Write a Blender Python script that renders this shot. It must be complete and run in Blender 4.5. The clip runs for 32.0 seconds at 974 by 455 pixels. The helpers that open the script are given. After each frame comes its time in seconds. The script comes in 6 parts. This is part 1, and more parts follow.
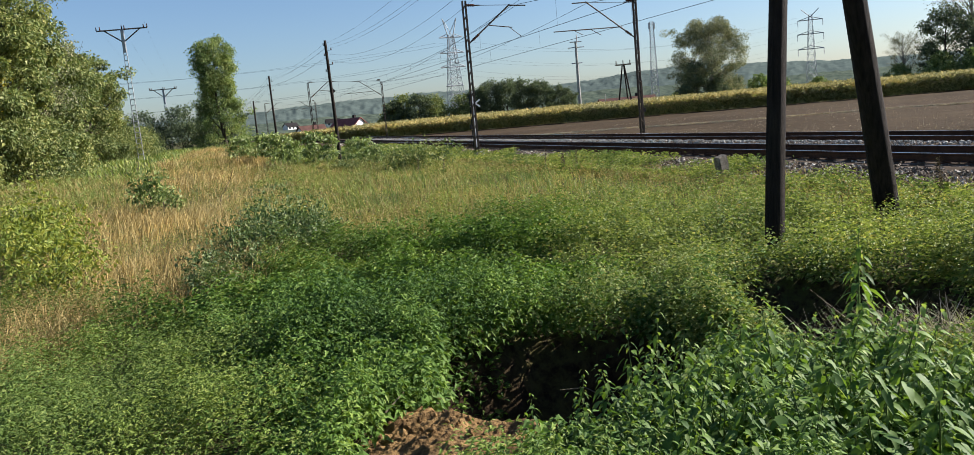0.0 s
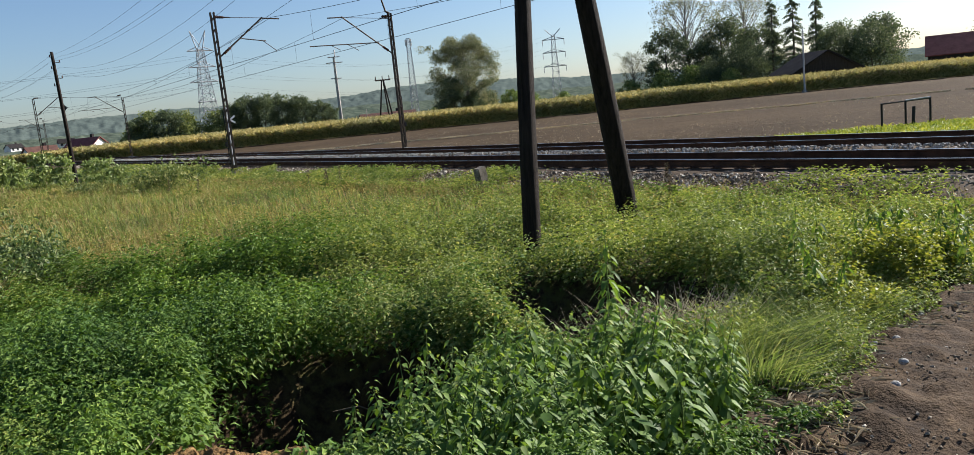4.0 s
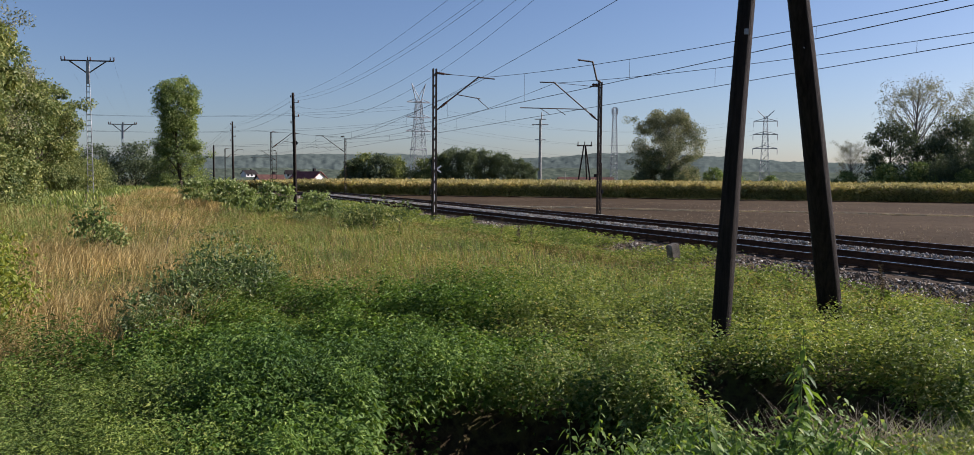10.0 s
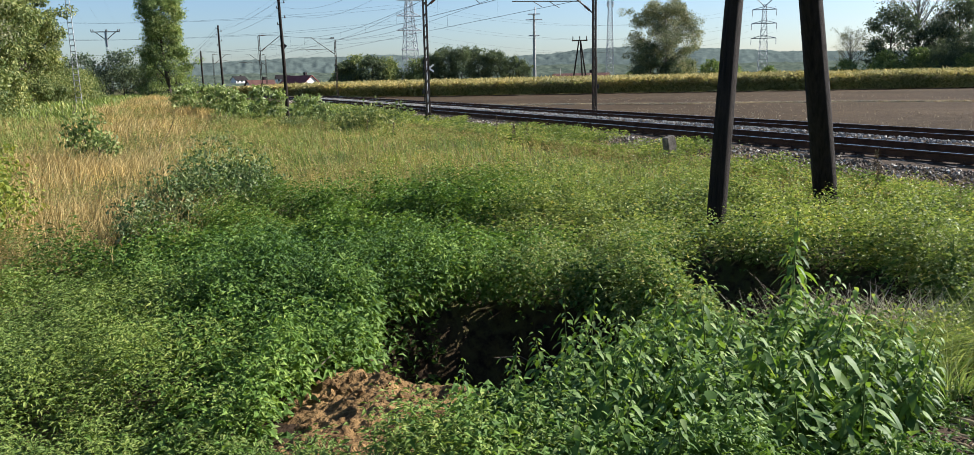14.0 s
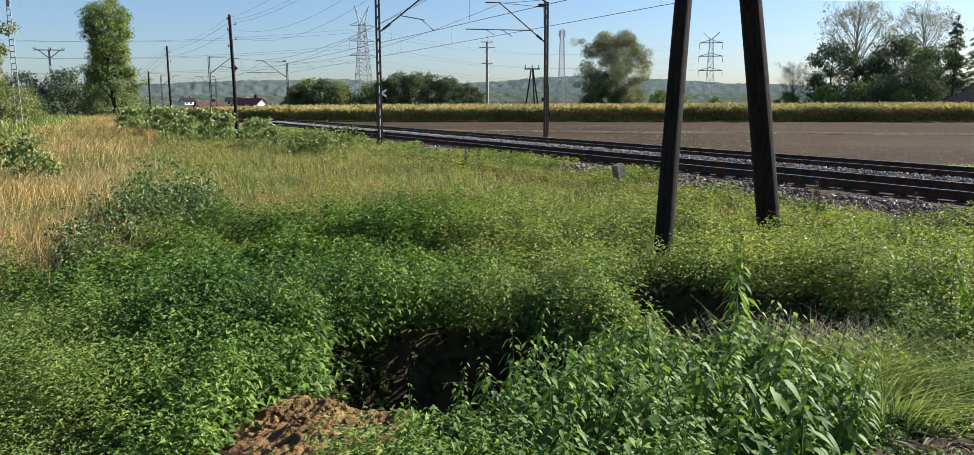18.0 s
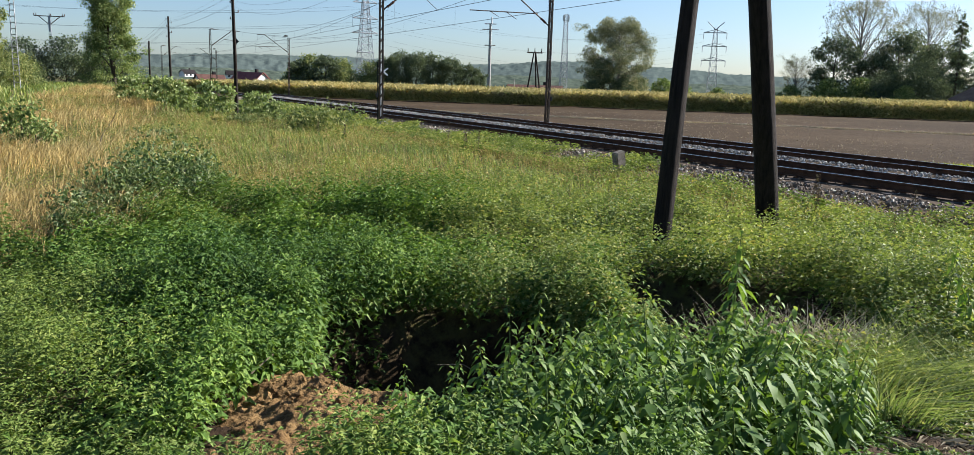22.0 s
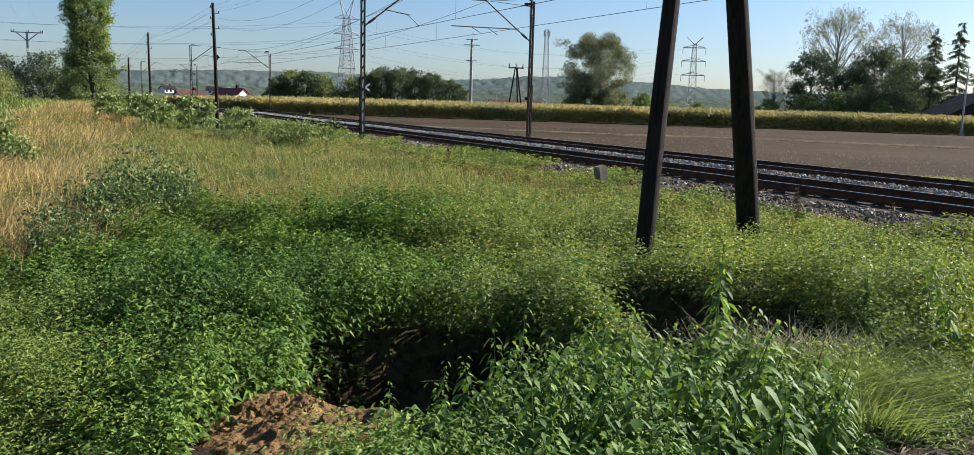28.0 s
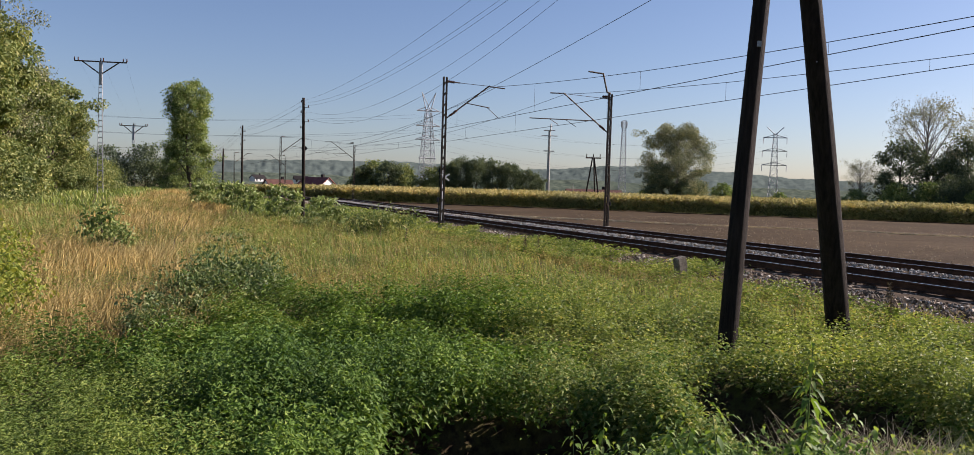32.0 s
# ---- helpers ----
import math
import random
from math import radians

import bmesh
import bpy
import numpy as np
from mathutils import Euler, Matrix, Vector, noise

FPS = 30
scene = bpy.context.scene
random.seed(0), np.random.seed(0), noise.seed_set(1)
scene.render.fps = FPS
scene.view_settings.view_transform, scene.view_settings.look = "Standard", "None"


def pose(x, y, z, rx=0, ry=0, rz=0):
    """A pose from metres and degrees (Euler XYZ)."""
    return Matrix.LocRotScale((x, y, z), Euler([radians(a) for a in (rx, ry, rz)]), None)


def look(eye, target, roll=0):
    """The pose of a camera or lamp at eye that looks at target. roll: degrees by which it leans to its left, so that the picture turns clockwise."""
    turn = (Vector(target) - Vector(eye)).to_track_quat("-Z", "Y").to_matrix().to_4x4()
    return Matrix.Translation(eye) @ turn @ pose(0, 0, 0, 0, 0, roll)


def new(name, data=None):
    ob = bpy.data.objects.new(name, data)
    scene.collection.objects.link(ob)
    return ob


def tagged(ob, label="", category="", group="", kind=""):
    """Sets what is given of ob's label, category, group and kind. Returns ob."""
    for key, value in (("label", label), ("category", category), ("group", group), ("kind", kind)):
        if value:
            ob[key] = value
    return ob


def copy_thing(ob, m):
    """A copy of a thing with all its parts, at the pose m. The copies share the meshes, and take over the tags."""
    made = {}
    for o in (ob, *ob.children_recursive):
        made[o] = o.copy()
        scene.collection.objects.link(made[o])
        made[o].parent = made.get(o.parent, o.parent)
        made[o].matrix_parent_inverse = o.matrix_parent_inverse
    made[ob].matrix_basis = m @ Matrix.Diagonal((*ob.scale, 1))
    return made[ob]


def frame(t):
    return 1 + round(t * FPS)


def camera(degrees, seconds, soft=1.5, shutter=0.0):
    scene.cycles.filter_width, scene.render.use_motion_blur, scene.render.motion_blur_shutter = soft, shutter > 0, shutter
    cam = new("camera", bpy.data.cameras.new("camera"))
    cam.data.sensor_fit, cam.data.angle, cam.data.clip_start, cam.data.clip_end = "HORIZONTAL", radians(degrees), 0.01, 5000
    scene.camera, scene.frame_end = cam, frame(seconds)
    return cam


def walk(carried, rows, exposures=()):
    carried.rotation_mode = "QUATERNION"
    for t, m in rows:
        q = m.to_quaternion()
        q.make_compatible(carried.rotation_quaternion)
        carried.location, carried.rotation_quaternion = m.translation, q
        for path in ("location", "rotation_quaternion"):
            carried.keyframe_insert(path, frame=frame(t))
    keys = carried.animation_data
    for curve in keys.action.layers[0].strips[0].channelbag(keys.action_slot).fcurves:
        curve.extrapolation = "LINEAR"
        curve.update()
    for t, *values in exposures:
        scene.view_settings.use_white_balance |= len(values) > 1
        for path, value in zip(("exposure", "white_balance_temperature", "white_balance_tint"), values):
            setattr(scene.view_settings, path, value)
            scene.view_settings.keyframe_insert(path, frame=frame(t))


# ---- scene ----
cam = camera(62.99, 32.0, soft=0.6)
EXPOSURES = [(0.0, 1.22, 6100, 13), (1.0, 1.52, 5950, 13), (2.5, 1.50, 5950, 13), (4.5, 1.11, 6180, 13), (6.0, 1.14, 6050, 13), (7.0, 0.97, 5950, 13), (9.0, 0.88, 5950, 13), (10.0, 0.82, 6100, 22), (10.4, 0.84, 6150, 22), (11.0, 1.50, 6750, 24), (11.5, 1.52, 6900, 13), (12.0, 1.55, 6400, 13), (13.0, 1.47, 5950, 13), (15.0, 1.32, 5950, 13), (18.0, 1.30, 5950, 13), (19.0, 1.47, 5950, 13), (23.0, 1.33, 5950, 13), (28.0, 1.20, 5950, 13), (29.0, 1.11, 5950, 13), (30.5, 1.03, 6000, 13), (31.1, 1.00, 6200, 13), (31.5, 0.91, 6150, 15), (32.0, 1.03, 6500, 24)]
walk(cam, [
    (0.0, pose(-0.023, -0.093, 2.138, 81.704, 5.160, 2.892)),
    (0.5, pose(0.006, -0.128, 2.135, 79.310, 5.670, 3.488)),
    (1.0, pose(-0.066, -0.069, 2.134, 78.061, 5.158, 0.412)),
    (1.5, pose(-0.072, -0.058, 2.139, 79.911, 4.661, -0.763)),
    (2.0, pose(-0.034, -0.058, 2.136, 79.482, 4.639, -6.171)),
    (2.5, pose(-0.027, -0.070, 2.133, 79.038, 4.816, -8.372)),
    (4.5, pose(0.008, -0.031, 2.122, 81.653, 5.803, -14.824)),
    (5.0, pose(-0.007, -0.014, 2.120, 81.826, 5.796, -10.529)),
    (5.5, pose(-0.049, 0.078, 2.119, 83.096, 4.990, 1.821)),
    (6.0, pose(-0.035, 0.084, 2.125, 83.405, 4.793, 7.545)),
    (6.5, pose(0.023, 0.008, 2.134, 83.150, 5.071, 7.393)),
    (7.0, pose(0.042, -0.009, 2.161, 83.567, 4.208, 2.926)),
    (7.5, pose(0.030, -0.003, 2.166, 84.191, 3.328, 1.958)),
    (8.0, pose(0.025, -0.018, 2.168, 84.308, 2.740, 1.364)),
    (8.5, pose(0.005, -0.019, 2.178, 84.676, 1.455, 1.061)),
    (9.0, pose(-0.008, -0.012, 2.169, 85.532, -0.000, 0.000)),
    (9.5, pose(-0.023, -0.013, 2.154, 85.695, -0.594, -0.219)),
    (10.0, pose(-0.024, -0.028, 2.151, 86.463, -0.385, 0.066)),
    (10.5, pose(-0.019, -0.010, 2.135, 86.414, 0.211, 0.128)),
    (11.0, pose(0.004, -0.005, 2.094, 82.054, 1.623, 2.073)),
    (11.5, pose(0.035, -0.022, 2.094, 81.385, 2.202, 2.608)),
    (12.0, pose(0.046, -0.002, 2.084, 79.465, 2.286, 1.969)),
    (12.5, pose(0.032, 0.009, 2.073, 77.336, 1.845, 1.859)),
    (13.0, pose(0.013, 0.005, 2.082, 78.417, 2.052, 1.540)),
    (13.5, pose(0.008, 0.007, 2.079, 79.138, 1.519, 0.332)),
    (14.0, pose(0.002, 0.002, 2.082, 79.313, 1.290, -0.351)),
    (14.5, pose(0.027, -0.017, 2.090, 79.528, 1.427, -0.450)),
    (15.0, pose(0.027, -0.030, 2.092, 81.080, 1.384, -1.660)),
    (15.5, pose(0.024, -0.029, 2.094, 81.762, 1.256, -2.019)),
    (17.5, pose(0.012, -0.003, 2.079, 81.597, 0.423, -3.627)),
    (18.0, pose(0.020, -0.006, 2.077, 81.128, 0.256, -3.688)),
    (18.5, pose(0.029, 0.011, 2.066, 78.851, -0.312, -5.121)),
    (19.0, pose(0.025, 0.021, 2.062, 77.880, -0.922, -6.626)),
    (19.5, pose(0.011, 0.030, 2.060, 78.161, -0.809, -5.323)),
    (20.0, pose(-0.001, 0.032, 2.066, 79.104, -0.729, -2.388)),
    (20.5, pose(0.003, 0.027, 2.069, 79.502, -0.973, -1.825)),
    (21.0, pose(0.004, 0.027, 2.070, 79.886, -1.283, -2.491)),
    (21.5, pose(0.002, 0.025, 2.072, 79.954, -1.446, -3.449)),
    (22.0, pose(0.002, 0.031, 2.070, 79.893, -1.746, -3.597)),
    (22.5, pose(0.013, 0.032, 2.072, 79.560, -1.817, -4.018)),
    (23.0, pose(0.008, 0.023, 2.075, 79.395, -2.009, -4.852)),
    (23.5, pose(0.001, 0.023, 2.072, 79.392, -2.000, -4.607)),
    (24.0, pose(-0.001, 0.012, 2.076, 79.499, -2.012, -3.738)),
    (24.5, pose(0.001, 0.009, 2.076, 79.777, -1.990, -3.636)),
    (25.0, pose(0.004, 0.016, 2.071, 79.988, -1.981, -4.762)),
    (25.5, pose(0.003, 0.010, 2.076, 79.986, -1.871, -5.478)),
    (27.5, pose(0.003, 0.029, 2.077, 80.740, -1.481, -4.816)),
    (28.0, pose(-0.005, 0.033, 2.075, 80.987, -1.565, -4.899)),
    (28.5, pose(-0.001, 0.032, 2.075, 81.496, -1.771, -5.768)),
    (29.0, pose(-0.012, 0.019, 2.075, 81.629, -2.185, -5.971)),
    (29.5, pose(-0.018, 0.033, 2.072, 81.774, -2.304, -6.258)),
    (30.0, pose(-0.004, 0.036, 2.067, 81.860, -2.825, -7.700)),
    (30.5, pose(0.009, 0.026, 2.075, 81.025, -2.763, -8.527)),
    (31.0, pose(0.019, 0.013, 2.078, 82.740, -2.308, -10.894)),
    (31.5, pose(-0.023, 0.023, 2.114, 88.503, -2.163, -3.674)),
    (32.0, pose(-0.027, 0.015, 2.107, 87.174, -1.743, 0.629)),
], EXPOSURES)
# ---------------------------------------------------------------- light
SUN_AZ, SUN_EL = radians(73.0), radians(28.0)      # azimuth from +y towards +x
world = bpy.data.worlds.new("world")
scene.world = world
world.use_nodes = True
wn, wl = world.node_tree.nodes, world.node_tree.links
sky = wn.new("ShaderNodeTexSky")
sky.sky_type = "NISHITA"
sky.sun_disc = False
sky.sun_elevation, sky.sun_rotation = SUN_EL, SUN_AZ
sky.air_density, sky.dust_density, sky.ozone_density = 1.0, 0.8, 4.0
wn["Background"].inputs["Strength"].default_value = 0.057
wl.new(sky.outputs[0], wn["Background"].inputs["Color"])
sun = new("sun", bpy.data.lights.new("sun", "SUN"))
sun.data.energy, sun.data.angle, sun.data.color = 5.0, radians(0.53), (1.0, 0.93, 0.82)
sun_way = Vector((math.sin(SUN_AZ) * math.cos(SUN_EL), math.cos(SUN_AZ) * math.cos(SUN_EL), math.sin(SUN_EL)))
sun.matrix_world = look(sun_way * 60, (0, 0, 0))

# ---------------------------------------------------------------- materials


def material(name):
    m = bpy.data.materials.new(name)
    m.use_nodes = True
    m.node_tree.nodes.clear()
    return m, m.node_tree.nodes, m.node_tree.links


def ramp(nodes, stops):
    r = nodes.new("ShaderNodeValToRGB")
    e = r.color_ramp.elements
    e[0].position, e[0].color = stops[0][0], (*stops[0][1], 1)
    e[1].position, e[1].color = stops[-1][0], (*stops[-1][1], 1)
    for p, c in stops[1:-1]:
        x = e.new(p)
        x.color = (*c, 1)
    return r


def noise_node(nodes, links, scale, detail=4, rough=0.6, space="Object", stretch=None):
    co = nodes.new("ShaderNodeTexCoord")
    n = nodes.new("ShaderNodeTexNoise")
    n.inputs["Scale"].default_value = scale
    n.inputs["Detail"].default_value = detail
    n.inputs["Roughness"].default_value = rough
    if stretch:
        mp = nodes.new("ShaderNodeMapping")
        mp.inputs["Scale"].default_value = stretch
        links.new(co.outputs[space], mp.inputs[0])
        links.new(mp.outputs[0], n.inputs["Vector"])
    else:
        links.new(co.outputs[space], n.inputs["Vector"])
    return n


def mixcol(nodes, links, a, b, fac, mode="MIX"):
    m = nodes.new("ShaderNodeMix")
    m.data_type, m.blend_type = "RGBA", mode
    for sock, v in ((m.inputs[6], a), (m.inputs[7], b), (m.inputs[0], fac)):
        if hasattr(v, "is_linked"):
            links.new(v, sock)
        elif isinstance(v, (int, float)):
            sock.default_value = v
        else:
            sock.default_value = (*v, 1)
    return m.outputs[2]


def surface(name, dark, light, scale=3.0, rough=0.8, metal=0.0, bump=0.3, fine=40.0, stretch=None, spread=(0.3, 0.7), spec=0.12, vary=0.0):
    """A two-scale surface: broad stains between two colours, fine grain in colour and relief."""
    m, n, l = material(name)
    out, b = n.new("ShaderNodeOutputMaterial"), n.new("ShaderNodeBsdfPrincipled")
    broad = noise_node(n, l, scale, 5, 0.6, stretch=stretch)
    grain = noise_node(n, l, fine, 3, 0.7, stretch=stretch)
    r = ramp(n, [(spread[0], dark), (spread[1], light)])
    l.new(broad.outputs[0], r.inputs[0])
    g = ramp(n, [(0.25, (0.55, 0.55, 0.55)), (0.75, (1.35, 1.35, 1.35))])
    l.new(grain.outputs[0], g.inputs[0])
    col = mixcol(n, l, r.outputs[0], g.outputs[0], 0.8, "MULTIPLY")
    if vary:
        ob = n.new("ShaderNodeObjectInfo")
        v = ramp(n, [(0.0, (1 - vary,) * 3), (1.0, (1 + vary,) * 3)])
        l.new(ob.outputs["Random"], v.inputs[0])
        col = mixcol(n, l, col, v.outputs[0], 1.0, "MULTIPLY")
    l.new(col, b.inputs["Base Color"])
    b.inputs["Roughness"].default_value = rough
    b.inputs["Metallic"].default_value = metal
    b.inputs["Specular IOR Level"].default_value = spec
    if bump:
        bp = n.new("ShaderNodeBump")
        bp.inputs["Strength"].default_value, bp.inputs["Distance"].default_value = bump, 0.02
        l.new(grain.outputs[0], bp.inputs["Height"])
        l.new(bp.outputs[0], b.inputs["Normal"])
    l.new(b.outputs[0], out.inputs[0])
    return m


def leafy(name, stops, glow=0.35, rough=0.5, patch=0.35, tint=(0.72, 1.28), spec=0.35, warm=(1.35, 1.25, 0.55)):
    """Leaves and blades: every one has its own shade; light comes through them."""
    m, n, l = material(name)
    out = n.new("ShaderNodeOutputMaterial")
    geo = n.new("ShaderNodeNewGeometry")
    r = ramp(n, stops)
    l.new(geo.outputs["Random Per Island"], r.inputs[0])
    broad = noise_node(n, l, patch, 3, 0.6)
    g = ramp(n, [(0.3, tuple(tint[0] * c for c in (0.92, 1.0, 1.08))), (0.7, tuple(tint[1] * c for c in (1.12, 1.0, 0.82)))])
    l.new(broad.outputs[0], g.inputs[0])
    col = mixcol(n, l, r.outputs[0], g.outputs[0], 1.0, "MULTIPLY")
    b = n.new("ShaderNodeBsdfPrincipled")
    b.inputs["Roughness"].default_value = rough
    b.inputs["Specular IOR Level"].default_value = spec
    l.new(col, b.inputs["Base Color"])
    t = n.new("ShaderNodeBsdfTranslucent")
    through_col = mixcol(n, l, col, warm, 1.0, "MULTIPLY")
    l.new(through_col, t.inputs["Color"])
    mx = n.new("ShaderNodeMixShader")
    mx.inputs[0].default_value = glow
    l.new(b.outputs[0], mx.inputs[1])
    l.new(t.outputs[0], mx.inputs[2])
    l.new(mx.outputs[0], out.inputs[0])
    return m


M = {}
M["steel_dark"] = surface("mast steel", (0.035, 0.03, 0.027), (0.10, 0.075, 0.055), 2.5, 0.6, 0.5, 0.2, 60)
M["galv"] = surface("galvanised steel", (0.26, 0.27, 0.28), (0.40, 0.41, 0.42), 1.5, 0.6, 0.2, 0.1, 30)
M["rust"] = surface("rusty rail", (0.05, 0.028, 0.018), (0.12, 0.06, 0.035), 4, 0.75, 0.3, 0.3, 80)
M["railhead"] = surface("worn rail head", (0.42, 0.42, 0.42), (0.6, 0.6, 0.6), 2, 0.28, 1.0, 0.05, 50)
M["sleeper"] = surface("old sleeper", (0.045, 0.038, 0.032), (0.12, 0.10, 0.085), 3, 0.9, 0, 0.4, 30, vary=0.3)
M["ballast"] = surface("ballast bed", (0.035, 0.023, 0.012), (0.10, 0.068, 0.038), 1.2, 0.95, 0, 0.8, 14)
M["wood_pole"] = surface("tarred pole wood", (0.007, 0.0055, 0.0045), (0.034, 0.025, 0.019), 3.0, 0.8, 0, 0.7, 30, stretch=(7, 7, 0.5))
M["concrete"] = surface("concrete", (0.24, 0.23, 0.21), (0.42, 0.41, 0.38), 3, 0.9, 0, 0.35, 40)
M["old_stone"] = surface("weathered stone", (0.10, 0.085, 0.065), (0.27, 0.235, 0.19), 6, 0.95, 0, 0.6, 40)
M["insulator"] = surface("brown porcelain", (0.05, 0.02, 0.012), (0.09, 0.04, 0.02), 8, 0.2, 0, 0.0, 60)
M["wire"] = surface("old copper wire", (0.03, 0.03, 0.03), (0.06, 0.055, 0.05), 1, 0.5, 0.6, 0.0, 30)
M["bark"] = surface("bark", (0.035, 0.028, 0.02), (0.11, 0.09, 0.07), 4, 0.95, 0, 0.8, 25, stretch=(3, 3, 0.6))
M["bark_pale"] = surface("pale bark", (0.12, 0.11, 0.095), (0.26, 0.245, 0.22), 4, 0.95, 0, 0.5, 25, stretch=(3, 3, 0.6))
M["sand"] = surface("loamy sand", (0.075, 0.042, 0.017), (0.29, 0.18, 0.072), 6.0, 0.95, 0, 1.0, 45)
M["roof_red"] = surface("red roof", (0.15, 0.05, 0.045), (0.24, 0.085, 0.075), 1.0, 0.8, 0, 0.3, 20)
M["roof_dark"] = surface("dark roof", (0.014, 0.012, 0.012), (0.035, 0.031, 0.03), 1.0, 0.85, 0, 0.3, 20)
M["roof_dull"] = surface("dull red tiles", (0.075, 0.04, 0.033), (0.125, 0.066, 0.052), 1.0, 0.9, 0, 0.3, 20)
M["plaster"] = surface("white plaster", (0.62, 0.61, 0.58), (0.76, 0.75, 0.72), 1.0, 0.9, 0, 0.1, 20)
M["turf"] = surface("short verge turf", (0.11, 0.16, 0.022), (0.20, 0.25, 0.04), 0.8, 0.9, 0, 0.8, 24, spec=0.05)
M["window"] = surface("window glass", (0.02, 0.025, 0.03), (0.05, 0.055, 0.06), 1.0, 0.08, 0, 0.0, 20)
M["barnwood"] = surface("weathered boards", (0.022, 0.018, 0.015), (0.05, 0.042, 0.035), 2.0, 0.9, 0, 0.3, 20, stretch=(4, 4, 0.4))
M["white_paint"] = surface("white sign paint", (0.7, 0.7, 0.68), (0.82, 0.82, 0.8), 2, 0.5, 0, 0.0, 30)
M["black_paint"] = surface("black paint", (0.012, 0.012, 0.012), (0.03, 0.03, 0.03), 2, 0.5, 0, 0.0, 30)
M["stem"] = surface("green stem", (0.06, 0.10, 0.025), (0.13, 0.17, 0.05), 6, 0.6, 0, 0.0, 30)
M["twig"] = surface("dead stalk", (0.11, 0.088, 0.055), (0.22, 0.185, 0.125), 6, 0.8, 0, 0.0, 30)

M["nettle"] = leafy("nettle leaf", [(0, (0.06, 0.12, 0.032)), (0.5, (0.125, 0.21, 0.05)), (0.85, (0.205, 0.305, 0.082)), (1, (0.30, 0.375, 0.16))], 0.34, 0.55, 0.8, spec=0.14, warm=(1.3, 1.3, 0.45))
M["weed"] = leafy("weed leaf", [(0, (0.047, 0.097, 0.022)), (0.65, (0.097, 0.176, 0.039)), (1, (0.18, 0.265, 0.07))], 0.29, 0.55, 0.7, tint=(0.68, 1.32), spec=0.12, warm=(1.2, 1.25, 0.55))
M["herb"] = leafy("fine herb leaf", [(0, (0.072, 0.12, 0.03)), (0.65, (0.130, 0.192, 0.047)), (1, (0.21, 0.262, 0.08))], 0.29, 0.55, 0.6, tint=(0.70, 1.3), spec=0.12, warm=(1.2, 1.25, 0.55))
M["hop"] = leafy("yellowing climber leaf", [(0, (0.10, 0.148, 0.036)), (0.6, (0.19, 0.245, 0.070)), (0.93, (0.31, 0.355, 0.125)), (1, (0.40, 0.34, 0.11))], 0.33, 0.55, 0.6, tint=(0.72, 1.3), spec=0.15, warm=(1.15, 1.2, 0.65))
M["knotweed"] = leafy("light knotweed leaf", [(0, (0.13, 0.19, 0.06)), (0.6, (0.26, 0.33, 0.13)), (1, (0.48, 0.52, 0.30))], 0.36, 0.5, 0.5, spec=0.25, warm=(1.1, 1.15, 0.75))
M["sapling"] = leafy("grey green sapling leaf", [(0, (0.045, 0.085, 0.028)), (0.6, (0.11, 0.165, 0.058)), (1, (0.24, 0.28, 0.13))], 0.3, 0.5, 0.5, spec=0.25, warm=(1.15, 1.15, 0.7))
M["lime"] = leafy("yellow-green leaf", [(0, (0.11, 0.16, 0.03)), (0.7, (0.23, 0.28, 0.06)), (1, (0.36, 0.37, 0.10))], 0.38, 0.5, 0.6, spec=0.15)
M["olive"] = leafy("olive meadow blade", [(0, (0.13, 0.13, 0.042)), (0.5, (0.24, 0.22, 0.085)), (0.85, (0.36, 0.30, 0.14)), (1, (0.42, 0.31, 0.18))], 0.35, 0.6, 0.35, spec=0.1, warm=(1.1, 1.1, 0.8))
M["grass"] = leafy("green grass blade", [(0, (0.09, 0.14, 0.04)), (0.7, (0.20, 0.26, 0.070)), (1, (0.38, 0.39, 0.16))], 0.36, 0.5, 0.35, spec=0.15, warm=(1.1, 1.15, 0.75))
M["straw"] = leafy("dry straw", [(0, (0.21, 0.155, 0.065)), (0.5, (0.43, 0.335, 0.14)), (1, (0.64, 0.52, 0.26))], 0.3, 0.6, 0.5, tint=(0.75, 1.2), spec=0.1, warm=(1.05, 1.0, 0.8))
M["stubble"] = leafy("bleached stubble", [(0, (0.22, 0.19, 0.14)), (1, (0.48, 0.44, 0.35))], 0.2, 0.8, 0.35, spec=0.05, warm=(1.0, 1.0, 0.9))
M["arching"] = leafy("light arching grass blade", [(0, (0.11, 0.17, 0.05)), (0.6, (0.20, 0.27, 0.09)), (1, (0.36, 0.39, 0.18))], 0.33, 0.55, 0.5, spec=0.15, warm=(1.15, 1.15, 0.7))
M["litter"] = leafy("dead plant litter", [(0, (0.04, 0.03, 0.02)), (0.7, (0.13, 0.105, 0.07)), (1, (0.26, 0.23, 0.16))], 0.15, 0.8, 0.35, spec=0.1, warm=(1.1, 1.0, 0.8))
M["corn"] = leafy("ripe maize leaf", [(0, (0.24, 0.23, 0.095)), (0.5, (0.40, 0.37, 0.175)), (1, (0.56, 0.50, 0.29))], 0.42, 0.6, 0.1, spec=0.1, warm=(1.05, 1.05, 0.9))
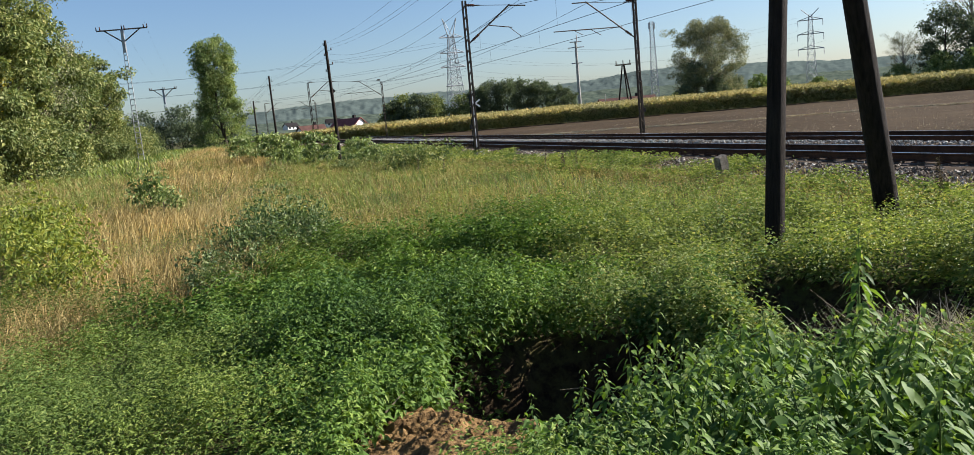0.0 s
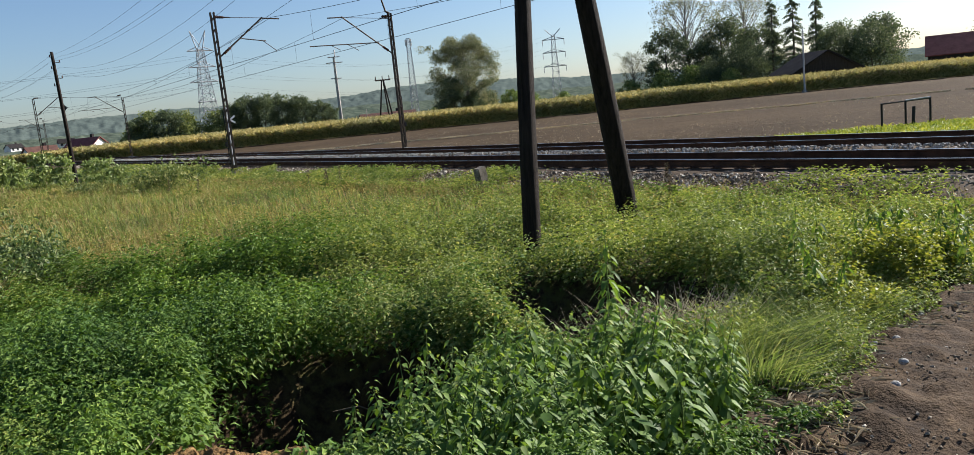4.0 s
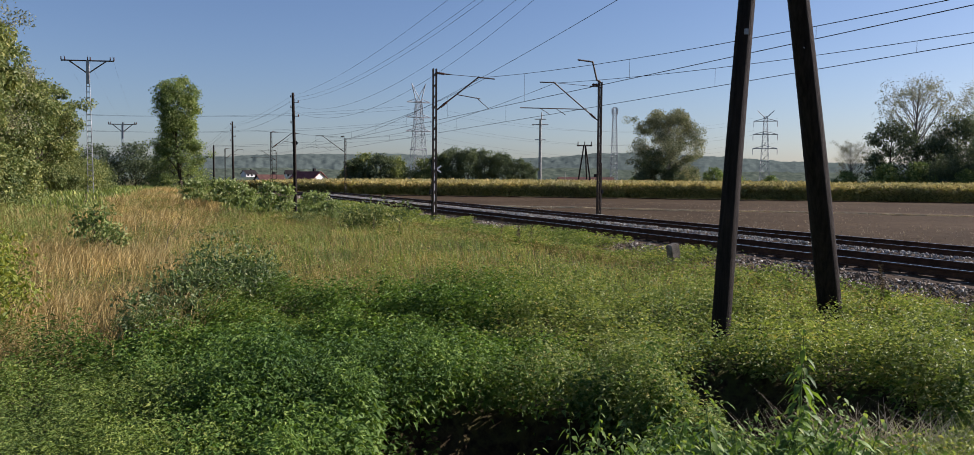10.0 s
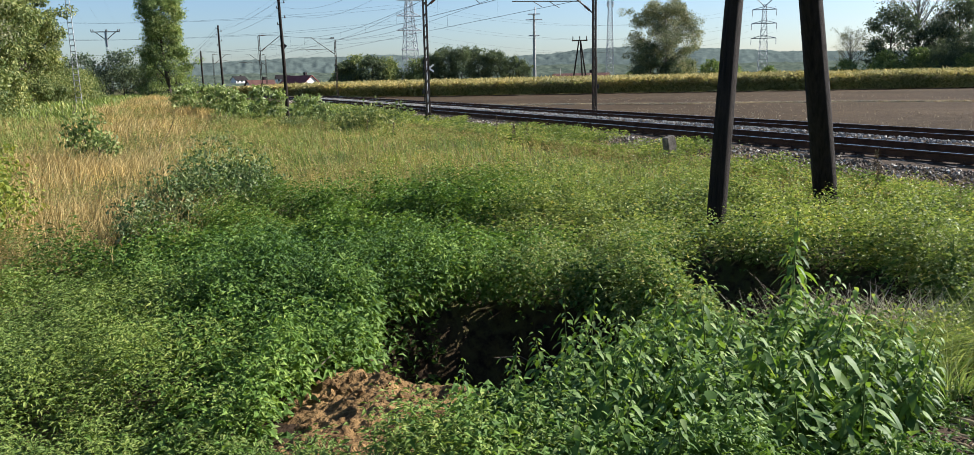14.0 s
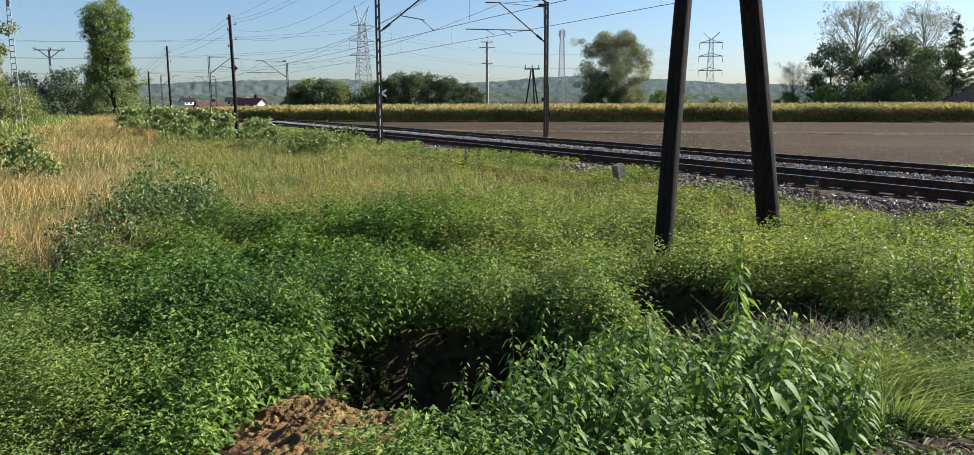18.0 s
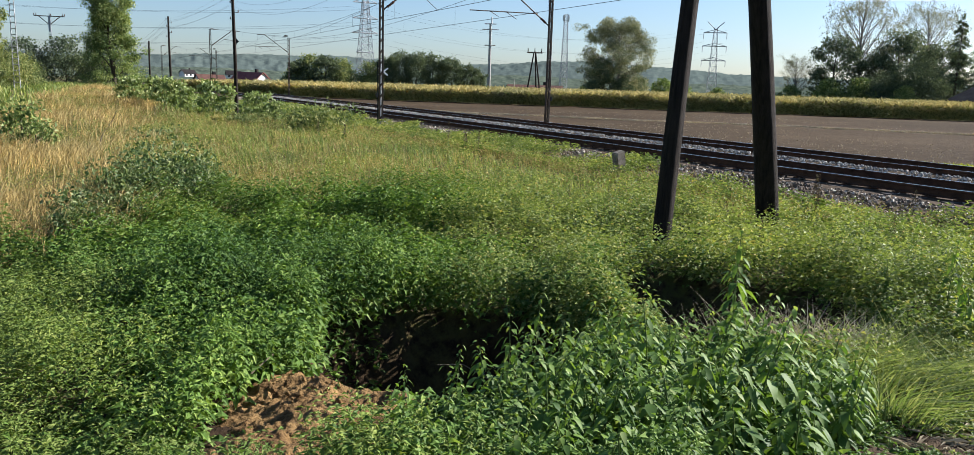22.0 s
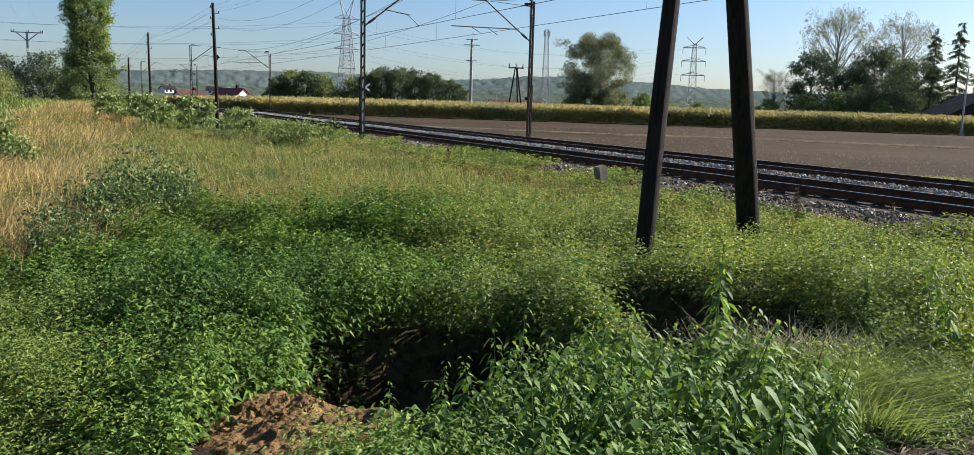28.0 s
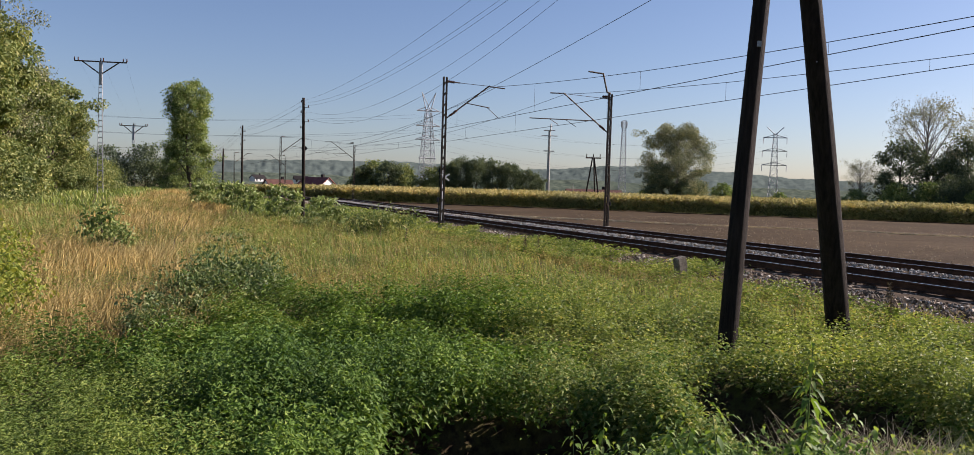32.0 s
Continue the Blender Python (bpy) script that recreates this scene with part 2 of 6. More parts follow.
M["corn_green"] = leafy("green maize leaf", [(0, (0.17, 0.195, 0.065)), (0.5, (0.34, 0.345, 0.13)), (1, (0.53, 0.48, 0.23))], 0.48, 0.6, 0.1, spec=0.1, warm=(1.05, 1.1, 0.85))
M["tree_green"] = leafy("tree leaf", [(0, (0.08, 0.13, 0.04)), (0.6, (0.19, 0.255, 0.082)), (1, (0.34, 0.38, 0.16))], 0.32, 0.5, 0.3, spec=0.2, warm=(1.1, 1.15, 0.75))
M["tree_olive"] = leafy("olive tree leaf", [(0, (0.08, 0.12, 0.04)), (0.6, (0.185, 0.225, 0.078)), (1, (0.33, 0.345, 0.15))], 0.28, 0.5, 0.3, spec=0.2, warm=(1.1, 1.15, 0.75))
# dark green with distance haze put into it: lightened, greyed, less contrast
M["tree_hazy"] = leafy("dark tree leaf greyed by haze", [(0, (0.05, 0.08, 0.048)), (1, (0.15, 0.185, 0.105))], 0.3, 0.6, 0.3, spec=0.15, warm=(1.1, 1.1, 0.8))
M["tree_yellow"] = leafy("yellow autumn leaf", [(0, (0.24, 0.22, 0.03)), (0.6, (0.47, 0.40, 0.05)), (1, (0.62, 0.54, 0.09))], 0.35, 0.5, 0.3, spec=0.15)
M["tree_pale"] = leafy("thin pale leaf", [(0, (0.14, 0.145, 0.09)), (1, (0.28, 0.275, 0.18))], 0.35, 0.55, 0.3, spec=0.15, warm=(1.1, 1.1, 0.8))
M["willow"] = leafy("grey green willow leaf", [(0, (0.10, 0.125, 0.065)), (0.6, (0.20, 0.22, 0.12)), (1, (0.37, 0.37, 0.24))], 0.3, 0.5, 0.3, spec=0.2, warm=(1.05, 1.05, 0.85))

# ---------------------------------------------------------------- helpers
TD, TN = Vector((-0.3925, 0.9198, 0)), Vector((0.9198, 0.3925, 0))     # along the railway, and across it away from the eye


def on_track(s, off, z=0.0):
    v = TD * s + TN * off
    return Vector((v.x, v.y, z))


def vnoise(x, y, seed=0, octaves=3):
    """Smooth value noise of numpy arrays, about -1 to 1."""
    total, amp = np.zeros_like(np.asarray(x, float)), 1.0
    rng = np.random.RandomState(seed)
    table = rng.rand(256, 256) * 2 - 1
    for o in range(octaves):
        xs, ys = np.asarray(x) * 2**o + 37.1 * o, np.asarray(y) * 2**o + 11.7 * o
        xi, yi = np.floor(xs).astype(int), np.floor(ys).astype(int)
        u, v = xs - xi, ys - yi
        u, v = u * u * (3 - 2 * u), v * v * (3 - 2 * v)
        a, b = table[xi % 256, yi % 256], table[(xi + 1) % 256, yi % 256]
        c, d = table[xi % 256, (yi + 1) % 256], table[(xi + 1) % 256, (yi + 1) % 256]
        total += amp * ((a * (1 - u) + b * u) * (1 - v) + (c * (1 - u) + d * u) * v)
        amp *= 0.5
    return total


def step(a, b, x):
    t = np.clip((np.asarray(x, float) - a) / (b - a), 0, 1)
    return t * t * (3 - 2 * t)


def bump2(x, y, cx, cy, rx, ry, turn=0.0):
    c, s = math.cos(turn), math.sin(turn)
    u, v = ((x - cx) * c + (y - cy) * s) / rx, (-(x - cx) * s + (y - cy) * c) / ry
    return np.exp(-(u * u + v * v))


def hollow(x, y, cx, cy, rx, ry):
    """1 inside a steep-sided oval, 0 outside."""
    d = np.sqrt(((x - cx) / rx) ** 2 + ((y - cy) / ry) ** 2) + 0.10 * vnoise(x * 2.2, y * 2.2, 5, 2)
    return 1 - step(0.72, 1.08, d)


PIT_A, PIT_B = (0.10, 5.48, 1.02, 1.40), (2.62, 7.00, 1.25, 1.36)      # the two dug hollows: centre and half widths
SANDY = (-0.58, 3.90, 0.52, 0.98)                                       # the bare heap before the first


def cells(x, y, size, seed):
    """Distance to the nearest of scattered plant centres, in plant spacings, and that plant's own random number."""
    u, v = np.asarray(x, float) / size, np.asarray(y, float) / size
    gx, gy = np.floor(u), np.floor(v)
    best, own = np.full(u.shape, 9.0), np.zeros(u.shape)
    for dx in (-1, 0, 1):
        for dy in (-1, 0, 1):
            cx, cy = gx + dx, gy + dy
            k = np.sin(cx * 127.1 + cy * 311.7 + seed * 17.3) * 4375.85
            m = np.sin(cx * 269.5 + cy * 183.3 + seed * 7.7) * 4375.85
            k, m = k - np.floor(k), m - np.floor(m)
            d = np.hypot(cx + k - u, cy + m - v)
            own = np.where(d < best, k, own)
            best = np.minimum(best, d)
    return best, own


def ground_z(x, y, pits=True):
    x, y = np.asarray(x, float), np.asarray(y, float)
    r = np.hypot(x, y)
    side = x * 0.9198 + y * 0.3925
    z = 0.40 * (1 - step(2.5, 9.0, r))
    z = z + 0.75 * step(8, 34, -x) * (1 - step(6, 11, side)) * (1 - step(150, 400, r))
    z = z + 0.05 * vnoise(x * 0.35, y * 0.35, 3) * (1 - step(9, 12, side)) * (1 - step(120, 200, r))
    if pits:
        z = z - 0.85 * hollow(x, y, PIT_A[0], PIT_A[1] + 0.1, PIT_A[2] + 0.15, PIT_A[3] + 0.1) - 0.80 * hollow(x, y, PIT_B[0], PIT_B[1] + 0.1, PIT_B[2] + 0.15, PIT_B[3] + 0.1)
    return z


def obj(name, data, mat, parent=None, label=""):
    ob = new(name, data)
    if mat is not None and not data.materials:
        data.materials.append(mat)
    if parent is not None:
        ob.parent = parent
    if label:
        ob["label"] = label
    return ob


def part(name, bm, mat, parent, label="", smooth=False):
    me = bpy.data.meshes.new(name)
    bm.to_mesh(me)
    bm.free()
    if smooth:
        me.shade_smooth()
    return obj(name, me, mat, parent, label)


def raw_mesh(name, verts, faces, smooth=False):
    """A mesh from numpy arrays; faces all have the same number of corners."""
    verts, faces = np.ascontiguousarray(verts, np.float32), np.ascontiguousarray(faces, np.int32)
    me = bpy.data.meshes.new(name)
    me.vertices.add(len(verts))
    me.vertices.foreach_set("co", verts.ravel())
    k = faces.shape[1]
    me.loops.add(faces.size)
    me.loops.foreach_set("vertex_index", faces.ravel())
    me.polygons.add(len(faces))
    me.polygons.foreach_set("loop_start", np.arange(0, faces.size, k, dtype=np.int32))
    me.polygons.foreach_set("use_smooth", np.full(len(faces), smooth))
    me.update(calc_edges=True)
    return me


def thing(name, at, label, category, group="", kind="", turn=0.0):
    e = new(name)
    e.empty_display_size = 0.2
    e.matrix_world = pose(*at, 0, 0, turn)
    return tagged(e, label, category, group, kind)


def box(bm, cx, cy, cz, sx, sy, sz, m=None, bevel=0.0):
    mat = Matrix.Translation((cx, cy, cz)) @ Matrix.Diagonal((sx, sy, sz, 1))
    if m is not None:
        mat = m @ mat
    vs = bmesh.ops.create_cube(bm, size=1, matrix=mat)["verts"]
    if bevel:
        es = list({e for v in vs for e in v.link_edges})
        bmesh.ops.bevel(bm, geom=es, offset=bevel, segments=2, affect="EDGES")


def rod(bm, a, b, r0, r1=None, sides=8):
    """A tapered bar from a to b."""
    a, b = Vector(a), Vector(b)
    d = b - a
    m = Matrix.Translation((a + b) / 2) @ d.to_track_quat("Z", "Y").to_matrix().to_4x4()
    bmesh.ops.create_cone(bm, cap_ends=True, segments=sides, radius1=r0, radius2=r0 if r1 is None else r1, depth=d.length, matrix=m)


def angle_bar(bm, a, b, w):
    """A square bar from a to b."""
    rod(bm, a, b, w * 0.707, sides=4)


def tube(points, radius, sides=5):
    """A round tube through points, as vertices and faces; radius one number or one a point."""
    p = np.asarray(points, float)
    n = len(p)
    rad = np.broadcast_to(np.asarray(radius, float), (n,))
    t = np.gradient(p, axis=0)
    t /= np.linalg.norm(t, axis=1, keepdims=True) + 1e-12
    ref = np.where(np.abs(t[:, 2:3]) < 0.9, np.array([[0, 0, 1.0]]), np.array([[1.0, 0, 0]]))
    u = np.cross(t, ref)
    u /= np.linalg.norm(u, axis=1, keepdims=True) + 1e-12
    v = np.cross(t, u)
    a = np.arange(sides) / sides * 2 * math.pi
    ring = p[:, None] + rad[:, None, None] * (np.cos(a)[None, :, None] * u[:, None] + np.sin(a)[None, :, None] * v[:, None])
    i = np.arange(n - 1)[:, None] * sides
    j = np.arange(sides)[None]
    k = (np.arange(sides)[None] + 1) % sides
    f = np.stack([i + j, i + k, i + k + sides, i + j + sides], -1).reshape(-1, 4)
    return ring.reshape(-1, 3), f


def joined(pieces):
    vs, fs, base = [], [], 0
    for v, f in pieces:
        vs.append(v)
        fs.append(f + base)
        base += len(v)
    return np.concatenate(vs), np.concatenate(fs)


def sag(a, b, drop, n=24):
    t = np.linspace(0, 1, n)[:, None]
    p = np.asarray(a, float) * (1 - t) + np.asarray(b, float) * t
    p[:, 2] -= (4 * drop * t * (1 - t))[:, 0]
    return p


def unit(v):
    return v / (np.linalg.norm(v, axis=-1, keepdims=True) + 1e-9)


def leaves(base, way, up, length, width, droop=0.25, fold=0.25):
    """Folded, drooping leaves of four triangles: base, two sides, mid and tip."""
    way, up = unit(way), np.asarray(up, float)
    side = unit(np.cross(way, up))
    nrm = np.cross(side, way)
    L, W = np.asarray(length)[:, None], np.asarray(width)[:, None]
    mid = base + way * L * 0.45
    tip = base + way * L - nrm * L * droop
    lift = nrm * W * fold
    l, r = mid - side * W * 0.5 + lift, mid + side * W * 0.5 + lift
    v = np.stack([base, l, mid, r, tip], 1).reshape(-1, 3)
    i = np.arange(len(base))[:, None] * 5
    f = np.concatenate([i + [[0, 2, 1]], i + [[0, 3, 2]], i + [[1, 2, 4]], i + [[2, 3, 4]]], 1).reshape(-1, 3)
    return v, f


def leaves2(base, way, up, length, width, droop=0.2):
    """Cheaper leaves of two triangles."""
    way, up = unit(way), np.asarray(up, float)
    side = unit(np.cross(way, up))
    nrm = np.cross(side, way)
    L, W = np.asarray(length)[:, None], np.asarray(width)[:, None]
    mid = base + way * L * 0.5 + nrm * L * 0.08
    tip = base + way * L - nrm * L * droop
    v = np.stack([base, mid - side * W * 0.5, tip, mid + side * W * 0.5], 1).reshape(-1, 3)
    i = np.arange(len(base))[:, None] * 4
    f = np.concatenate([i + [[0, 2, 1]], i + [[0, 3, 2]]], 1).reshape(-1, 3)
    return v, f


def blades(base, lean, height, width, rng):
    """Bent grass blades of three triangles."""
    n = len(base)
    a = rng.rand(n) * 2 * math.pi
    side = np.stack([np.cos(a), np.sin(a), np.zeros(n)], 1) * np.asarray(width)[:, None] * 0.5
    H = np.asarray(height)[:, None]
    up = np.array([[0, 0, 1.0]])
    m = base + up * H * 0.55 + lean * H * 0.25
    t = base + up * H * 0.95 + lean * H * 0.9
    v = np.stack([base - side, base + side, m - side * 0.8, m + side * 0.8, t], 1).reshape(-1, 3)
    i = np.arange(n)[:, None] * 5
    f = np.concatenate([i + [[0, 1, 3]], i + [[0, 3, 2]], i + [[2, 3, 4]]], 1).reshape(-1, 3)
    return v, f
# ---------------------------------------------------------------- ground


def ground_material():
    m, n, l = material("meadow soil and turf")
    out, b = n.new("ShaderNodeOutputMaterial"), n.new("ShaderNodeBsdfPrincipled")
    broad, fine = noise_node(n, l, 0.25, 5), noise_node(n, l, 9, 5, 0.7)
    turf = ramp(n, [(0.3, (0.045, 0.07, 0.018)), (0.5, (0.09, 0.10, 0.03)), (0.7, (0.17, 0.14, 0.055))])
    l.new(broad.outputs[0], turf.inputs[0])
    soil = ramp(n, [(0.35, (0.035, 0.026, 0.018)), (0.65, (0.085, 0.062, 0.04))])
    l.new(fine.outputs[0], soil.inputs[0])
    f = ramp(n, [(0.38, (0, 0, 0)), (0.6, (1, 1, 1))])
    l.new(fine.outputs[0], f.inputs[0])
    # bare dug earth at hollows and heap, darkened to deepen the hollows' shade
    col = mixcol(n, l, soil.outputs[0], turf.outputs[0], f.outputs[0])
    shaded_earth = ramp(n, [(0.35, (0.018, 0.012, 0.008)), (0.65, (0.055, 0.036, 0.021))])
    l.new(fine.outputs[0], shaded_earth.inputs[0])
    co = n.new("ShaderNodeTexCoord")
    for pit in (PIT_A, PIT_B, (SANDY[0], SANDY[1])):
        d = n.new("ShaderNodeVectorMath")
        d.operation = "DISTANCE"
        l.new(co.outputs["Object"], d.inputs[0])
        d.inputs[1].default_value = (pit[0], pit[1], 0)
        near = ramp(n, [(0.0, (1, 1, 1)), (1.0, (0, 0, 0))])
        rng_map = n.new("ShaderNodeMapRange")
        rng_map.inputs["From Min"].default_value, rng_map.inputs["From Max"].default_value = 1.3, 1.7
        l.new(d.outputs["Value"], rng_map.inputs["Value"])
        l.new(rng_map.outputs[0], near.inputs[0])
        col = mixcol(n, l, col, shaded_earth.outputs[0], near.outputs[0])
    l.new(col, b.inputs["Base Color"])
    b.inputs["Roughness"].default_value = 0.95
    b.inputs["Specular IOR Level"].default_value = 0.05
    bp = n.new("ShaderNodeBump")
    bp.inputs["Strength"].default_value, bp.inputs["Distance"].default_value = 0.6, 0.05
    l.new(fine.outputs[0], bp.inputs["Height"])
    l.new(bp.outputs[0], b.inputs["Normal"])
    l.new(b.outputs[0], out.inputs[0])
    return m


def build_ground():
    seg = 288
    rings = np.concatenate([[0.0], 0.6 * 1.037 ** np.arange(246)])
    a = np.arange(seg) / seg * 2 * math.pi
    x, y = rings[:, None] * np.sin(a), rings[:, None] * np.cos(a)
    v = np.stack([x, y, ground_z(x, y)], -1).reshape(-1, 3)
    i, j = np.arange(len(rings) - 1)[:, None] * seg, np.arange(seg)[None]
    k = (j + 1) % seg
    f = np.stack([i + j, i + j + seg, i + k + seg, i + k], -1).reshape(-1, 4)
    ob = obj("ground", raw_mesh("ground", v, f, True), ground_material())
    tagged(ob, "uneven meadow ground with turf and bare soil", "ground", kind="structure")


def field_material():
    m, n, l = material("ploughed field")
    out, b = n.new("ShaderNodeOutputMaterial"), n.new("ShaderNodeBsdfPrincipled")
    broad = noise_node(n, l, 0.06, 5, 0.65)
    rows = noise_node(n, l, 1.0, 4, 0.7, stretch=(0.25, 3.0, 1))
    fine = noise_node(n, l, 2.6, 6, 0.8)
    r = ramp(n, [(0.3, (0.046, 0.032, 0.018)), (0.55, (0.070, 0.049, 0.028)), (0.75, (0.105, 0.076, 0.045))])
    l.new(broad.outputs[0], r.inputs[0])
    g = ramp(n, [(0.3, (0.7, 0.7, 0.7)), (0.7, (1.3, 1.3, 1.3))])
    l.new(rows.outputs[0], g.inputs[0])
    h = ramp(n, [(0.32, (0.35, 0.35, 0.35)), (0.68, (1.5, 1.5, 1.5))])
    l.new(fine.outputs[0], h.inputs[0])
    c = mixcol(n, l, r.outputs[0], g.outputs[0], 0.6, "MULTIPLY")
    l.new(mixcol(n, l, c, h.outputs[0], 0.7, "MULTIPLY"), b.inputs["Base Color"])
    b.inputs["Roughness"].default_value = 0.95
    b.inputs["Specular IOR Level"].default_value = 0.05
    bp = n.new("ShaderNodeBump")
    bp.inputs["Strength"].default_value, bp.inputs["Distance"].default_value = 0.7, 0.08
    l.new(fine.outputs[0], bp.inputs["Height"])
    l.new(bp.outputs[0], b.inputs["Normal"])
    l.new(b.outputs[0], out.inputs[0])
    return m


CORN_A, CORN_B = Vector((-33.0, 104.5, 0)), Vector((108.0, 57.5, 0))      # the maize's edge
CORN_DIR = (CORN_B - CORN_A).normalized()
CORN_IN = Vector((-CORN_DIR.y, CORN_DIR.x, 0))


def build_field():
    # the furrowed sheet between the railway and the maize, and on under it
    u, w = np.linspace(-150, 160, 260), np.linspace(0, 1, 90)
    near = np.array([TD * (s * -1.0) + TN * 24.0 for s in u])[:, :2]          # along the railway
    px = near[:, 0][:, None] + TN.x * 130 * w[None] ** 1.4
    py = near[:, 1][:, None] + TN.y * 130 * w[None] ** 1.4
    pz = 0.03 + 0.05 * vnoise(px * 0.9, py * 0.9, 8) + 0.03 * vnoise(px * 3, py * 3, 9)
    v = np.stack([px, py, np.maximum(pz, 0.012)], -1).reshape(-1, 3)
    nw = len(w)
    i, j = np.arange(len(u) - 1)[:, None] * nw, np.arange(nw - 1)[None]
    f = np.stack([i + j, i + j + nw, i + j + nw + 1, i + j + 1], -1).reshape(-1, 4)[:, ::-1]
    tagged(obj("field", raw_mesh("field", v, f, True), field_material()), "brown harrowed field of bare soil", "field", kind="structure")
    # pale stubble strips
    rng = np.random.RandomState(5)
    for a, b, n, wide in (((-9, 64.5), (60, 33), 14000, 0.12),):
        t = rng.rand(n)
        t = t[vnoise(t * 40, t * 0, 6) > -0.8]
        n = len(t)
        p = np.stack([a[0] + (b[0] - a[0]) * t, a[1] + (b[1] - a[1]) * t, np.full(n, 0.04)], 1)
        p[:, :2] += rng.randn(n, 2) * wide + vnoise(t * 9, t * 0, 4)[:, None] * 0.5
        lean = np.concatenate([rng.randn(n, 2) * 0.5, np.zeros((n, 1))], 1)
        v, f = blades(p, lean, 0.05 + 0.09 * rng.rand(n), np.full(n, 0.05), rng)
        tagged(obj("stubble_strip", raw_mesh("stubble_strip", v, f), M["stubble"]), "pale strip of dry stubble left across the field", "stubble", kind="stuff")


def build_stubble():
    """Bleached straws lying about the bare soil."""
    rng = np.random.RandomState(16)
    n = 6000
    s, o = -20 + 80 * rng.rand(n), 24.3 + 30 * rng.rand(n) ** 1.5
    p = np.stack([TD.x * s + TN.x * o, TD.y * s + TN.y * o, np.full(n, 0.05)], 1)
    keep = vnoise(p[:, 0] * 0.12, p[:, 1] * 0.12, 17) > -0.2
    p = p[keep]
    lean = np.concatenate([rng.randn(len(p), 2) * 0.9, np.zeros((len(p), 1))], 1)
    v, f = blades(p, lean, 0.03 + 0.05 * rng.rand(len(p)), np.full(len(p), 0.03), rng)
    tagged(obj("loose_stubble", raw_mesh("loose_stubble", v, f), M["stubble"]), "bleached straws strewn over the bare field", "stubble", kind="stuff")


def build_verge():
    """Short turf between the railway and the field, near the level crossing."""
    s, q = np.linspace(-40, 17.2, 120), np.linspace(0, 1, 30)
    far = np.clip(22.5 + (17.4 - s) * 1.0, 22.5, 30.5) + 0.5 * vnoise(s * 0.5, s * 0, 15)
    O = 22.0 + (far - 22.0)[:, None] * q[None]
    S = np.broadcast_to(s[:, None], O.shape)
    P = S[..., None] * np.array(TD) + O[..., None] * np.array(TN)
    P[..., 2] = 0.10 + 0.03 * vnoise(P[..., 0], P[..., 1], 16) - 0.16 * (q[None] > 0.99) - 0.12 * (q[None] < 0.01)
    k = len(q)
    i, j = np.arange(len(s) - 1)[:, None] * k, np.arange(k - 1)[None]
    f = np.stack([i + j, i + j + 1, i + j + k + 1, i + j + k], -1).reshape(-1, 4)
    tagged(obj("grass_verge", raw_mesh("grass_verge", P.reshape(-1, 3), f, True), M["turf"]), "strip of bright short turf beside the railway", "grass verge", kind="structure")


